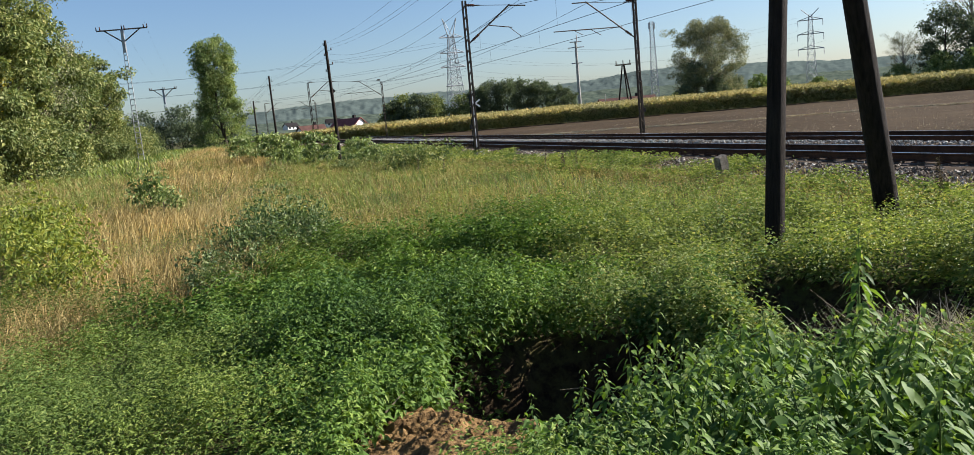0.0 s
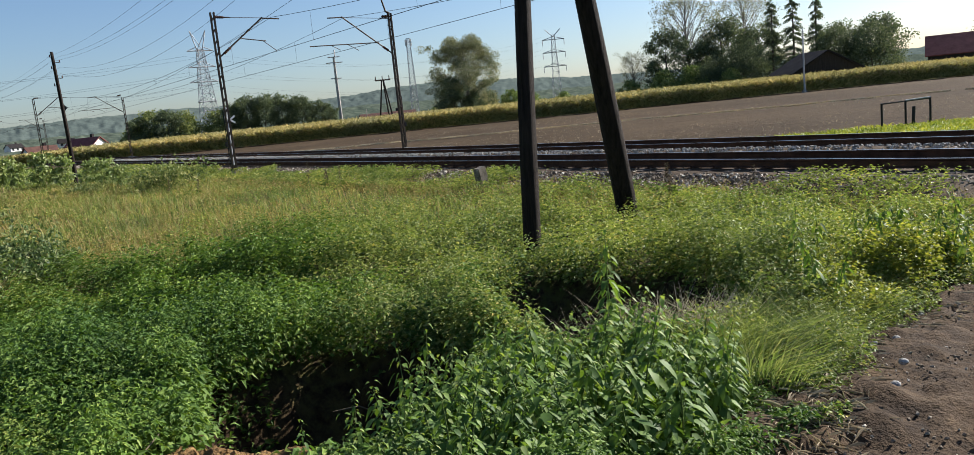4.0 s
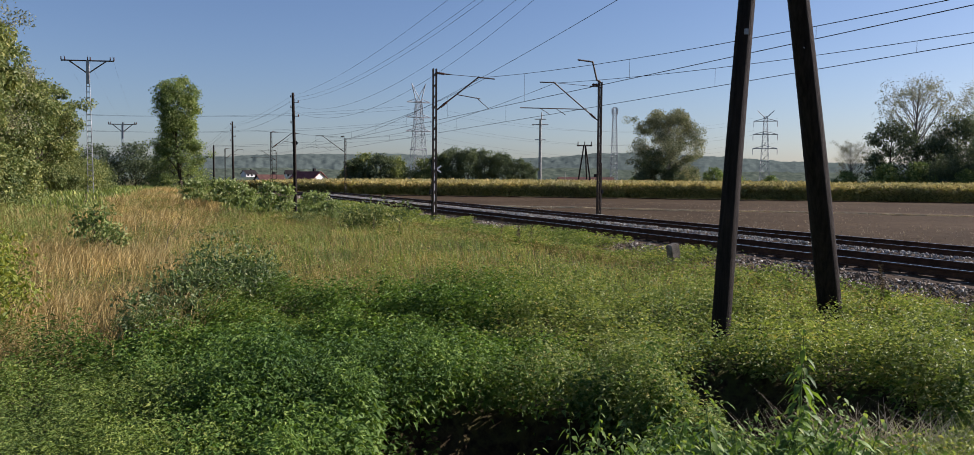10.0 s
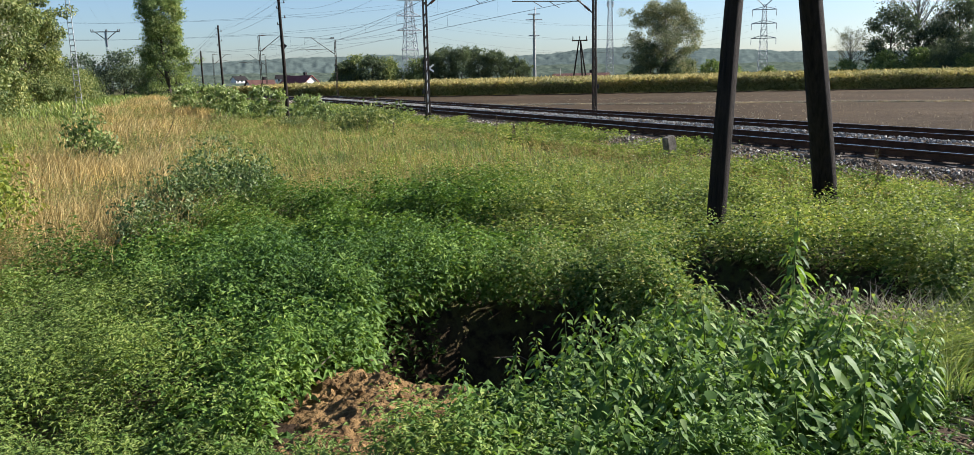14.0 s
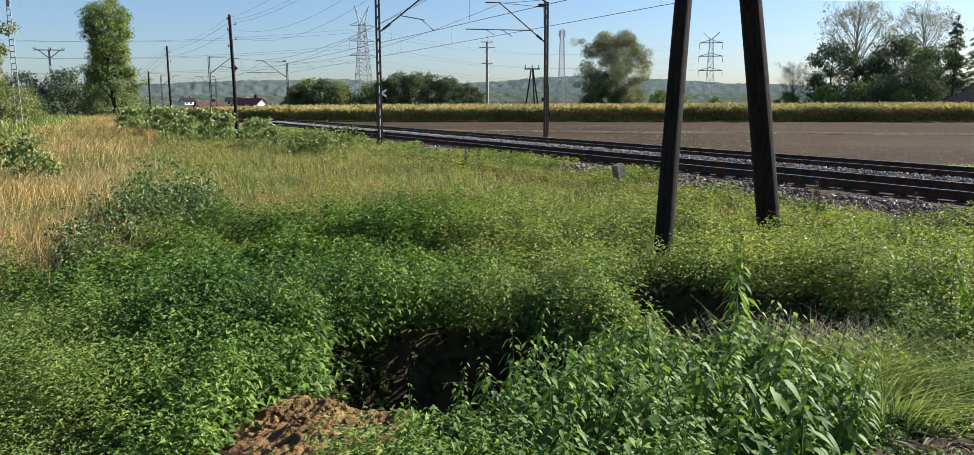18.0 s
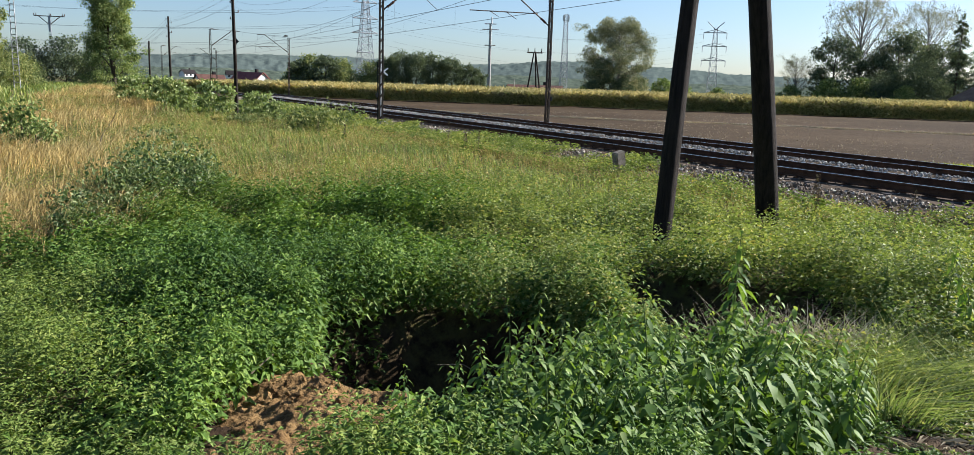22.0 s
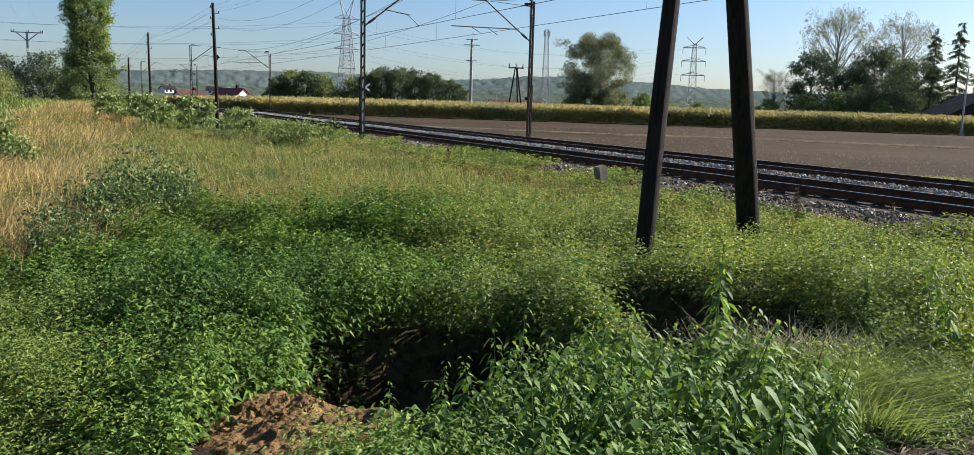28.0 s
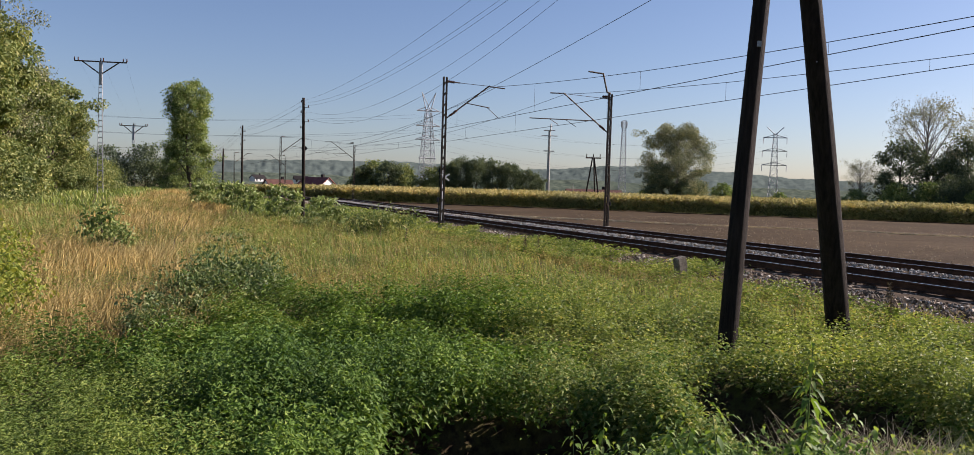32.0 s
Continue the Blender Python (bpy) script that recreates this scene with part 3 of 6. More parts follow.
def build_corn():
    rng = np.random.RandomState(7)
    length = (CORN_B - CORN_A).length
    d2, in2 = np.array(CORN_DIR[:2]), np.array(CORN_IN[:2])
    a2 = np.array(CORN_A[:2])

    def crop(n, depth0, depth1, z0, z1, size):
        s, q = rng.rand(n) * length, depth0 + (depth1 - depth0) * rng.rand(n)
        q = q + 1.2 * vnoise(s * 0.05, s * 0, 2)
        p = a2 + s[:, None] * d2 + q[:, None] * in2
        top = 1.46 + 0.13 * vnoise(p[:, 0] * 0.2, p[:, 1] * 0.2, 12)
        z = z0 + (top - z0) * (z1 + (1 - z1) * rng.rand(n))
        base = np.concatenate([p, z[:, None]], 1)
        ang = rng.rand(n) * 2 * math.pi
        way = np.stack([np.cos(ang), np.sin(ang), 1.2 + 2.2 * rng.rand(n)], 1)
        return leaves2(base, way, np.tile([[0.05, 0.02, 1.0]], (n, 1)) + 0.3 * rng.randn(n, 3), size * (0.7 + 0.6 * rng.rand(n)), np.full(n, size * 0.15), 0.55)

    v, f = joined([crop(30000, 0, 2.5, 0.45, 0.35, 0.42), crop(30000, 1.5, 14, 1.0, 0.4, 0.45), crop(26000, 12, 60, 1.1, 0.6, 0.6)])
    tagged(obj("maize_tops", raw_mesh("maize_tops", v, f), M["corn"]), "ripe yellow tops of the maize at the field's far edge", "maize", kind="stuff")
    v, f = crop(52000, -0.1, 2.6, 0.05, 0.0, 0.42)
    v[:, 2] *= 0.85
    tagged(obj("maize_leaves", raw_mesh("maize_leaves", v, f), M["corn_green"]), "green lower leaves of the standing maize", "maize", kind="stuff")
    # the dense inside of the crop, under its tops
    s, q = np.linspace(0, length, 160), np.array([2.6, 3.2, 5, 9, 20, 45, 75])
    hgt = np.array([0.0, 0.45, 0.8, 1.05, 1.2, 1.2, 1.2])
    P = a2 + s[:, None, None] * d2 + q[None, :, None] * in2
    z = np.broadcast_to(hgt, P.shape[:2]) + 0.15 * vnoise(P[..., 0] * 0.5, P[..., 1] * 0.5, 14) * (hgt > 0)
    v = np.concatenate([P, z[..., None]], -1).reshape(-1, 3)
    k = len(q)
    i, j = np.arange(len(s) - 1)[:, None] * k, np.arange(k - 1)[None]
    f = np.stack([i + j, i + j + k, i + j + k + 1, i + j + 1], -1).reshape(-1, 4)
    inner = surface("maize thicket", (0.14, 0.15, 0.06), (0.36, 0.33, 0.17), 2.0, 0.9, 0, 0.8, 12)
    tagged(obj("maize_thicket", raw_mesh("maize_thicket", v, f, True), inner), "dense inside of the standing maize", "maize", kind="stuff")


# ---------------------------------------------------------------- railway
RAIL_TOP, RAIL_FOOT = 0.45, 0.278
TRACKS = (15.05, 19.05)


def build_ballast():
    s = np.concatenate([np.arange(-70, 60, 1.0), np.arange(60, 420, 4.0)])
    prof = [(11.0, -0.12), (11.5, 0.02), (12.5, 0.16), (13.2, 0.235), (15.05, 0.25), (16.35, 0.25), (16.75, 0.36), (17.05, 0.39), (17.4, 0.35), (17.75, 0.25), (19.05, 0.25), (20.8, 0.235), (21.8, 0.12), (22.9, -0.1)]
    off, z = np.array([p[0] for p in prof]), np.array([p[1] for p in prof])
    S, O = np.meshgrid(s, off, indexing="ij")
    O = O + 0.12 * vnoise(S * 0.4, O * 0.6, 21) * (np.abs(O - 17) > 3.5)
    P = S[..., None] * np.array(TD) + O[..., None] * np.array(TN)
    P[..., 2] = z[None] + 0.025 * vnoise(S * 1.7, O * 1.7, 22)
    k = len(off)
    i, j = np.arange(len(s) - 1)[:, None] * k, np.arange(k - 1)[None]
    f = np.stack([i + j, i + j + 1, i + j + k + 1, i + j + k], -1).reshape(-1, 4)
    tagged(obj("track_bed", raw_mesh("track_bed", P.reshape(-1, 3), f, True), M["ballast"]), "railway embankment of dirty crushed stone", "ballast", kind="structure")
    # loose stones
    rng = np.random.RandomState(31)
    n = 44000
    s = -14 + 95 * rng.rand(n) ** 1.5
    pick = rng.rand(n)
    o = np.where(pick < 0.62, 11.2 + 2.3 * rng.rand(n), np.where(pick < 0.86, 16.3 + 1.5 * rng.rand(n), 13.4 + 7.6 * rng.rand(n)))
    zz = np.interp(o, off, z) + 0.005
    c = s[:, None] * np.array(TD) + o[:, None] * np.array(TN)
    c[:, 2] = zz
    size = (0.018 + 0.026 * rng.rand(n)) * (1 + np.clip(s, 0, 90) / 60)
    q = unit(rng.randn(n, 3, 3))
    e1 = q[:, 0]
    e2 = unit(np.cross(e1, q[:, 1]))
    e3 = np.cross(e1, e2)
    sc = size[:, None, None] * (0.6 + 0.7 * rng.rand(n, 6, 1))
    v = np.stack([e1, -e1, e2, -e2, e3, -e3], 1) * sc + c[:, None]
    i = np.arange(n)[:, None] * 6
    tri = [[0, 2, 4], [2, 1, 4], [1, 3, 4], [3, 0, 4], [2, 0, 5], [1, 2, 5], [3, 1, 5], [0, 3, 5]]
    f = np.concatenate([i + [t] for t in tri], 1).reshape(-1, 3)
    m, nn, l = material("ballast stone")
    out, b, geo = nn.new("ShaderNodeOutputMaterial"), nn.new("ShaderNodeBsdfPrincipled"), nn.new("ShaderNodeNewGeometry")
    r = ramp(nn, [(0, (0.05, 0.036, 0.022)), (0.55, (0.17, 0.13, 0.088)), (0.85, (0.34, 0.29, 0.22)), (1, (0.58, 0.54, 0.46))])
    l.new(geo.outputs["Random Per Island"], r.inputs[0])
    l.new(r.outputs[0], b.inputs["Base Color"])
    b.inputs["Roughness"].default_value = 0.9
    l.new(b.outputs[0], out.inputs[0])
    pale = (np.abs(o - 17.05) < 0.62) & (rng.rand(n) < 0.75)
    pale_stone = surface("pale ballast stone", (0.16, 0.15, 0.13), (0.42, 0.40, 0.36), 2.0, 0.9, 0, 0.2, 12)
    tagged(obj("fresh_ballast", raw_mesh("fresh_ballast", v[pale].reshape(-1, 3) + np.array([0, 0, 0.02]), f[:pale.sum() * 8]), pale_stone), "pale crushed stones between the two tracks", "gravel", kind="stuff")
    v = v[~pale]
    f = f[:len(v) * 8]
    tagged(obj("ballast_stones", raw_mesh("ballast_stones", v.reshape(-1, 3), f), m), "loose grey and brown crushed stones along the track", "gravel", kind="stuff")


def rail_mesh(s0, s1):
    prof = [(-0.07, 0), (0.07, 0), (0.07, 0.012), (0.012, 0.03), (0.01, 0.125), (0.036, 0.138), (0.036, 0.165), (0.028, 0.172),
            (-0.028, 0.172), (-0.036, 0.165), (-0.036, 0.138), (-0.01, 0.125), (-0.012, 0.03), (-0.07, 0.012)]
    s = np.concatenate([np.linspace(s0, 60, 40), np.linspace(66, s1, 30)])
    k = len(prof)
    v = np.array([[TD.x * a + TN.x * o, TD.y * a + TN.y * o, z] for a in s for o, z in prof])
    i, j = np.arange(len(s) - 1)[:, None] * k, np.arange(k)[None]
    kk = (j + 1) % k
    f = np.stack([i + j, i + kk, i + kk + k, i + j + k], -1).reshape(-1, 4)
    me = raw_mesh("rail", v, f)
    me.materials.append(M["rust"])
    me.materials.append(M["railhead"])
    idx = np.tile(np.array([1 if q in (7,) else 0 for q in range(k)]), len(s) - 1)
    me.polygons.foreach_set("material_index", idx.astype(np.int32))
    return me


def build_tracks():
    rail = rail_mesh(-70, 420)
    bm = bmesh.new()
    box(bm, 0, 0, 0, 2.5, 0.24, 0.16, bevel=0.02)
    sl = bpy.data.meshes.new("sleeper")
    bm.to_mesh(sl)
    bm.free()
    sl.materials.append(M["sleeper"])
    bm = bmesh.new()
    box(bm, 0, 0, 0, 0.34, 0.16, 0.02)
    for dx in (-0.12, 0.12):
        rod(bm, (dx, 0, 0), (dx, 0, 0.06), 0.022, sides=6)
    plate = bpy.data.meshes.new("base_plate")
    bm.to_mesh(plate)
    bm.free()
    plate.materials.append(M["rust"])
    turn = math.degrees(math.atan2(TN.y, TN.x))
    for off in TRACKS:
        base = on_track(0, off, 0.0)
        e = thing("railway_track", base, "straight railway track with rusty rails on dark sleepers", "railway track", "double railway line")
        for side in (-0.755, 0.755):
            r = obj("rail", rail, None, e, "rusty steel rail with a worn bright head")
            r.location = TN * side + Vector((0, 0, RAIL_FOOT))
        for k in range(140):
            s = -14 + k * 0.62
            q = obj("sleeper", sl, None, e)
            q.matrix_basis = pose(*(TD * s), 0, 0, turn) @ pose(0, 0, 0.174)
            if k < 70:
                for side in (-0.755, 0.755):
                    c = obj("base_plate", plate, None, q)
                    c.location = (side, 0, 0.092)


# ---------------------------------------------------------------- overhead line


def mast_mesh(height):
    """A post of two channels with flat lacing between them."""
    bm = bmesh.new()
    for dx in (-0.075, 0.075):
        box(bm, dx, 0, height / 2 - 0.1, 0.05, 0.16, height + 0.2, bevel=0.008)
    for k in range(int(height / 0.5)):
        z = 0.35 + k * 0.5
        for dy in (-0.07, 0.07):
            angle_bar(bm, (-0.08, dy, z), (0.08, dy, z + 0.22), 0.03)
    return bm


def build_masts():
    # the arm reaches over the nearer track of each side
    for s, off, way, full, tall in ((35.46, 12.37, 1, True, 7.25), (36.1, 21.7, -1, True, 7.2), (89.3, 12.37, 1, False, 7.0), (94.4, 21.7, -1, False, 6.8),
                                    (146.0, 12.37, 1, False, 7.0), (150.0, 21.7, -1, False, 6.8)):
        b = on_track(s, off, 0.0)
        e = thing("catenary_mast", b, "dark riveted steel catenary mast with a bracket arm beside the track", "catenary mast", "overhead line masts",
                  turn=math.degrees(math.atan2(TN.y * way, TN.x * way)))
        part("post", mast_mesh(tall), M["steel_dark"], e)
        bm = bmesh.new()
        box(bm, 0, 0, 0.05, 0.55, 0.55, 0.5, bevel=0.04)
        part("foundation", bm, M["concrete"], e, "grey concrete block at the ground")
        if way > 0:
            bm = bmesh.new()
            rod(bm, (0.12, 0, 5.35), (2.25, 0, 7.0), 0.035)
            rod(bm, (2.2, 0, 6.97), (3.05, 0, 6.93), 0.03)
            part("bracket_tube", bm, M["steel_dark"], e)
            bm = bmesh.new()
            rod(bm, (0.1, 0, 7.05), (0.75, 0, 7.02), 0.03)
            rod(bm, (0.75, 0, 7.02), (2.3, 0, 6.98), 0.012)
            part("tie_rod", bm, M["steel_dark"], e)
            bm = bmesh.new()
            rod(bm, (1.1, 0, 6.1), (2.3, 0, 5.95), 0.022)
            rod(bm, (2.1, 0, 6.0), (2.75, 0, 5.5), 0.016)
            part("steady_arm", bm, M["steel_dark"], e)
        else:
            bm = bmesh.new()
            rod(bm, (0.12, 0, 5.2), (2.75, 0, 7.05), 0.035)
            rod(bm, (2.65, 0, 7.03), (3.5, 0, 7.0), 0.03)
            part("bracket_tube", bm, M["steel_dark"], e)
            bm = bmesh.new()
            rod(bm, (0.8, 0, 5.75), (4.6, 0, 5.68), 0.025)
            rod(bm, (2.6, 0, 5.72), (2.0, 0, 5.4), 0.016)
            rod(bm, (3.5, 0, 5.7), (3.0, 0, 5.45), 0.016)
            part("steady_arm", bm, M["steel_dark"], e)
            bm = bmesh.new()
            rod(bm, (0.1, 0, 6.95), (0.6, 0, 6.95), 0.03)
            rod(bm, (0.6, 0, 6.95), (2.8, 0, 7.02), 0.012)
            part("tie_rod", bm, M["steel_dark"], e)
            if full:
                bm = bmesh.new()
                rod(bm, (0, 0, tall), (0.25, 0, tall + 0.1), 0.05)
                rod(bm, (0.2, 0, tall + 0.05), (0.48, 0, tall + 1.02), 0.045)
                rod(bm, (0.46, 0, tall + 1.0), (1.35, 0, tall + 1.05), 0.04)
                part("top_horn", bm, M["steel_dark"], e, "bent steel horn with a hanging insulator")
        for (x0, z0, x1, z1) in ((0.12, 7.05, 0.5, 7.03), (0.3, 5.48 if way > 0 else 5.33, 0.62, 5.73 if way > 0 else 5.55)):
            bm = bmesh.new()
            for k in range(4):
                a = Vector((x0, 0, z0)).lerp(Vector((x1, 0, z1)), k / 4)
                c = Vector((x0, 0, z0)).lerp(Vector((x1, 0, z1)), (k + 0.7) / 4)
                rod(bm, a, c, 0.07, 0.045, 10)
            part("insulator", bm, M["insulator"], e, "brown ribbed porcelain insulator")
        if full:
            bm = bmesh.new()
            rod(bm, (-0.16, 0.0, 0.2), (-0.16, 0, 3.0), 0.02, sides=6)
            box(bm, -0.2, 0, 1.5, 0.1, 0.16, 0.22, bevel=0.01)
            part("earthing_cable", bm, M["black_paint"], e)
    # wires of both tracks
    for off, ss in ((15.05, (-24.0, 35.46, 89.3, 146.0)), (19.05, (-24.0, 36.1, 94.4, 150.0))):
        con, mes, drop = [], [], []
        for k, (a, b) in enumerate(zip(ss, ss[1:])):
            pm = sag(on_track(a, off, 7.0), on_track(b, off, 7.0), 1.2, 30)
            pc = sag(on_track(a, off, 5.9 if k == 0 else 5.46 - 0.3 * (k > 1)), on_track(b, off, 5.46 - 0.3 * (k > 0)), 0.0, 30)
            mes.append(tube(pm, 0.010))
            con.append(tube(pc, 0.011))
            for j in range(3, 29, 4):
                drop.append(tube(np.stack([pm[j], pc[j]]), 0.005, 4))
        e = thing("overhead_wire", on_track(36, off, 0), "dark overhead contact wire and carrier wire above the track", "overhead wire")
        for nm, pieces in (("carrier_wire", mes), ("contact_wire", con)):
            v, f = joined(pieces)
            w = obj(nm, raw_mesh(nm, v - np.array(e.location), f, True), M["wire"], e)
        for pc in drop:
            obj("dropper", raw_mesh("dropper", pc[0] - np.array(e.location), pc[1], True), M["wire"], e)
    v, f = tube(sag((-17.1, 95.4, 6.7), (10.0, 12.0, 9.8), 1.0, 40), 0.011)
    tagged(obj("return_wire", raw_mesh("return_wire", v, f, True), M["wire"]), "dark wire crossing the railway at a slant", "overhead wire")


build_ground()
build_field()
build_verge()
build_corn()
build_stubble()
build_ballast()
build_tracks()
build_masts()
# ---------------------------------------------------------------- poles


def wood_pole(bm, a, b, r0, r1, seed):
    """A round pole, slightly crooked, with flutes and checks."""
    rng = random.Random(seed)
    a, b = Vector(a), Vector(b)
    n, sides = 26, 20
    ax = (b - a).normalized()
    u = ax.orthogonal().normalized()
    v = ax.cross(u)
    flute = [1 + rng.uniform(-0.05, 0.04) for _ in range(sides)]
    rings = []
    for k in range(n):
        t = k / (n - 1)
        c = a.lerp(b, t) + u * 0.018 * math.sin(3.1 * t + seed) + v * 0.015 * math.sin(4.7 * t + 2 * seed)
        r = r0 + (r1 - r0) * t
        ring = []
        for j in range(sides):
            ang = j / sides * 2 * math.pi
            rr = r * flute[j] * (1 + 0.02 * math.sin(9 * t + j))
            ring.append(bm.verts.new(c + (u * math.cos(ang) + v * math.sin(ang)) * rr))
        rings.append(ring)
    for p, q in zip(rings, rings[1:]):
        for j in range(sides):
            bm.faces.new((p[j], p[(j + 1) % sides], q[(j + 1) % sides], q[j]))
    bm.faces.new(rings[0][::-1])
    bm.faces.new(rings[-1])


A_FOOT_1, A_FOOT_2, A_TOP = Vector((2.905, 9.9, -0.1)), Vector((5.24, 12.0, -0.1)), Vector((3.47, 10.4, 7.8))


def build_a_pole():
    c = (A_FOOT_1 + A_FOOT_2) / 2
    e = thing("wooden_pole", (c.x, c.y, 0), "dark tarred wooden A-pole of two leaning legs standing in the weeds", "utility pole")
    for foot, shift, seed in ((A_FOOT_1, 0.08, 3), (A_FOOT_2, 0.14, 8)):
        bm = bmesh.new()
        top = A_TOP + (A_FOOT_2 - A_FOOT_1).normalized() * shift
        wood_pole(bm, foot - Vector((c.x, c.y, 0)), top - Vector((c.x, c.y, 0)), 0.118 if seed == 3 else 0.178, 0.09 if seed == 3 else 0.12, seed)
        leg = part("leg", bm, M["wood_pole"], e, smooth=True)
        bm = bmesh.new()
        p = foot.lerp(top, 0.52) - Vector((c.x, c.y, 0))
        box(bm, p.x - 0.03, p.y - 0.13, p.z, 0.05, 0.02, 0.07)
        part("metal_tag", bm, M["galv"], leg, "small grey metal tag")
    d = (A_FOOT_2 - A_FOOT_1).normalized()
    for z in (7.2, 7.6):
        bm = bmesh.new()
        box(bm, 0, 0, 0, 1.8, 0.09, 0.11, m=Matrix.Translation(A_TOP - Vector((c.x, c.y, 8.0 - z))) @ Matrix.Rotation(math.atan2(d.y, d.x), 4, "Z"), bevel=0.01)
        arm = part("crossarm", bm, M["wood_pole"], e)
        for k in (-0.8, -0.45, 0.45, 0.8):
            bm = bmesh.new()
            p = A_TOP + d * k - Vector((c.x, c.y, 8.0 - z))
            rod(bm, p, p + Vector((0, 0, 0.14)), 0.012)
            rod(bm, p + Vector((0, 0, 0.1)), p + Vector((0, 0, 0.22)), 0.045, 0.03, 10)
            part("insulator", bm, M["plaster"], arm, "white porcelain insulator")


POLES = [(-10.63, 43.75, 6.75), (-22.1, 69.0, 6.9), (-29.2, 84.8, 5.5)]


def build_telegraph_poles():
    for k, (x, y, top) in enumerate(POLES):
        z = float(ground_z(x, y)) - 0.1
        e = thing("telegraph_pole", (x, y, z), "dark slender wooden telegraph pole with small insulators", "utility pole", "telegraph poles")
        bm = bmesh.new()
        wood_pole(bm, (0, 0, 0), (-0.06 if k == 0 else 0.0, 0, top - z), 0.105, 0.07, 20 + k)
        part("post", bm, M["wood_pole"], e, smooth=True)
        if k < 2:
            for j in range(5):
                bm = bmesh.new()
                zz, sd = top - z - 0.25 - 0.28 * j * (1.0 + 0.25 * (j > 2)), 1 if j % 2 else -1
                rod(bm, (0, 0, zz), (sd * 0.2, 0.03, zz), 0.012, sides=6)
                rod(bm, (sd * 0.2, 0.03, zz), (sd * 0.2, 0.03, zz + 0.13), 0.035, 0.022, 8)
                part("insulator", bm, M["insulator"], e, "small dark pin insulator")
    # wires from the A-pole to the slender poles and on
    d = (A_FOOT_2 - A_FOOT_1).normalized()
    far = Vector((-58, 150, 6.0))
    for k, (kx, z, low, drop) in enumerate(((-0.1, 7.8, 6.55, 0.75), (0.0, 7.4, 6.5, 0.85), (0.1, 7.4, 6.3, 1.0), (0.2, 7.4, 6.0, 1.5), (0.3, 7.4, 5.85, 1.95))):
        a = A_TOP + d * kx
        a.z = z
        sd = 0.2 if k % 2 else -0.2
        b = Vector((POLES[0][0] + sd, POLES[0][1], low))
        c = Vector((POLES[1][0] + sd, POLES[1][1], low + 0.1))
        v, f = joined([tube(sag(a, b, drop), 0.004), tube(sag(b, c, 0.25), 0.004), tube(sag(c, far + Vector((sd, 0, -0.3 * k)), 0.8), 0.007)])
        tagged(obj("telegraph_wire", raw_mesh("telegraph_wire", v, f, True), M["wire"]), "thin dark wire strung between the wooden poles", "wire", "telegraph wires")


def lattice(bm, h, w0, w1, cells, bar):
    """A square lattice tower; cells grow shorter towards the top."""
    ts = [1 - (1 - k / cells) ** 1.15 for k in range(cells + 1)]
    def corner(t, j):
        w = (w0 + (w1 - w0) * t) / 2
        return Vector((w * (1 if j in (0, 3) else -1), w * (1 if j < 2 else -1), h * t))
    for j in range(4):
        for a, b in zip(ts, ts[1:]):
            angle_bar(bm, corner(a, j), corner(b, j), bar)
            angle_bar(bm, corner(a, j), corner(b, (j + 1) % 4), bar * 0.6)
            angle_bar(bm, corner(a, (j + 1) % 4), corner(b, j), bar * 0.6)
            angle_bar(bm, corner(b, j), corner(b, (j + 1) % 4), bar * 0.6)


def build_lattice_poles():
    for (x, y, h, arm, turn) in ((-31.3, 62.6, 11.1, 3.9, 8.0), (-45.8, 100.0, 8.6, 3.3, 10.0)):
        z = float(ground_z(x, y)) - 0.1
        e = thing("power_pole", (x, y, z), "slim galvanised lattice power pole with a flat crossarm", "power pole", "medium-voltage line", turn=turn)
        hh = h - z
        bm = bmesh.new()
        for dx in (-1, 1):
            rod(bm, (dx * 0.22, 0, 0), (dx * 0.10, 0, hh), 0.036, 0.028, 6)
        for k in range(24):
            a = k / 24
            w = 0.22 - 0.12 * a
            if k < 20:
                angle_bar(bm, (-w, 0, hh * a + 0.2), (w, 0, hh * a + 0.2), 0.05)
        box(bm, 0, 0, hh - 0.9, 0.20, 0.14, 1.8)
        part("post", bm, M["galv"], e)
        bm = bmesh.new()
        angle_bar(bm, (-arm / 2, 0, hh), (arm / 2, 0, hh), 0.075)
        angle_bar(bm, (-arm * 0.36, 0, hh), (0, 0, hh - 1.0), 0.07)
        angle_bar(bm, (arm * 0.36, 0, hh), (0, 0, hh - 1.0), 0.07)
        part("crossarm", bm, M["steel_dark"], e)
        for k in (-0.5, -0.43, 0.0, 0.05, 0.43, 0.5):
            bm = bmesh.new()
            rod(bm, (k * arm, 0, hh + 0.05), (k * arm, 0, hh + 0.30), 0.05, 0.035, 8)
            part("insulator", bm, M["insulator"], e, "dark pin insulator")
    for k in (-1.9, 0.0, 1.9):
        a, b = (-31.3 + k, 62.6, 11.5), (-45.8 + k * 0.85, 100.0, 9.0)
        v, f = tube(sag(a, b, 0.5), 0.003)
        tagged(obj("power_wire", raw_mesh("power_wire", v, f, True), M["wire"]), "thin dark power wire between lattice poles", "wire", "medium-voltage wires")


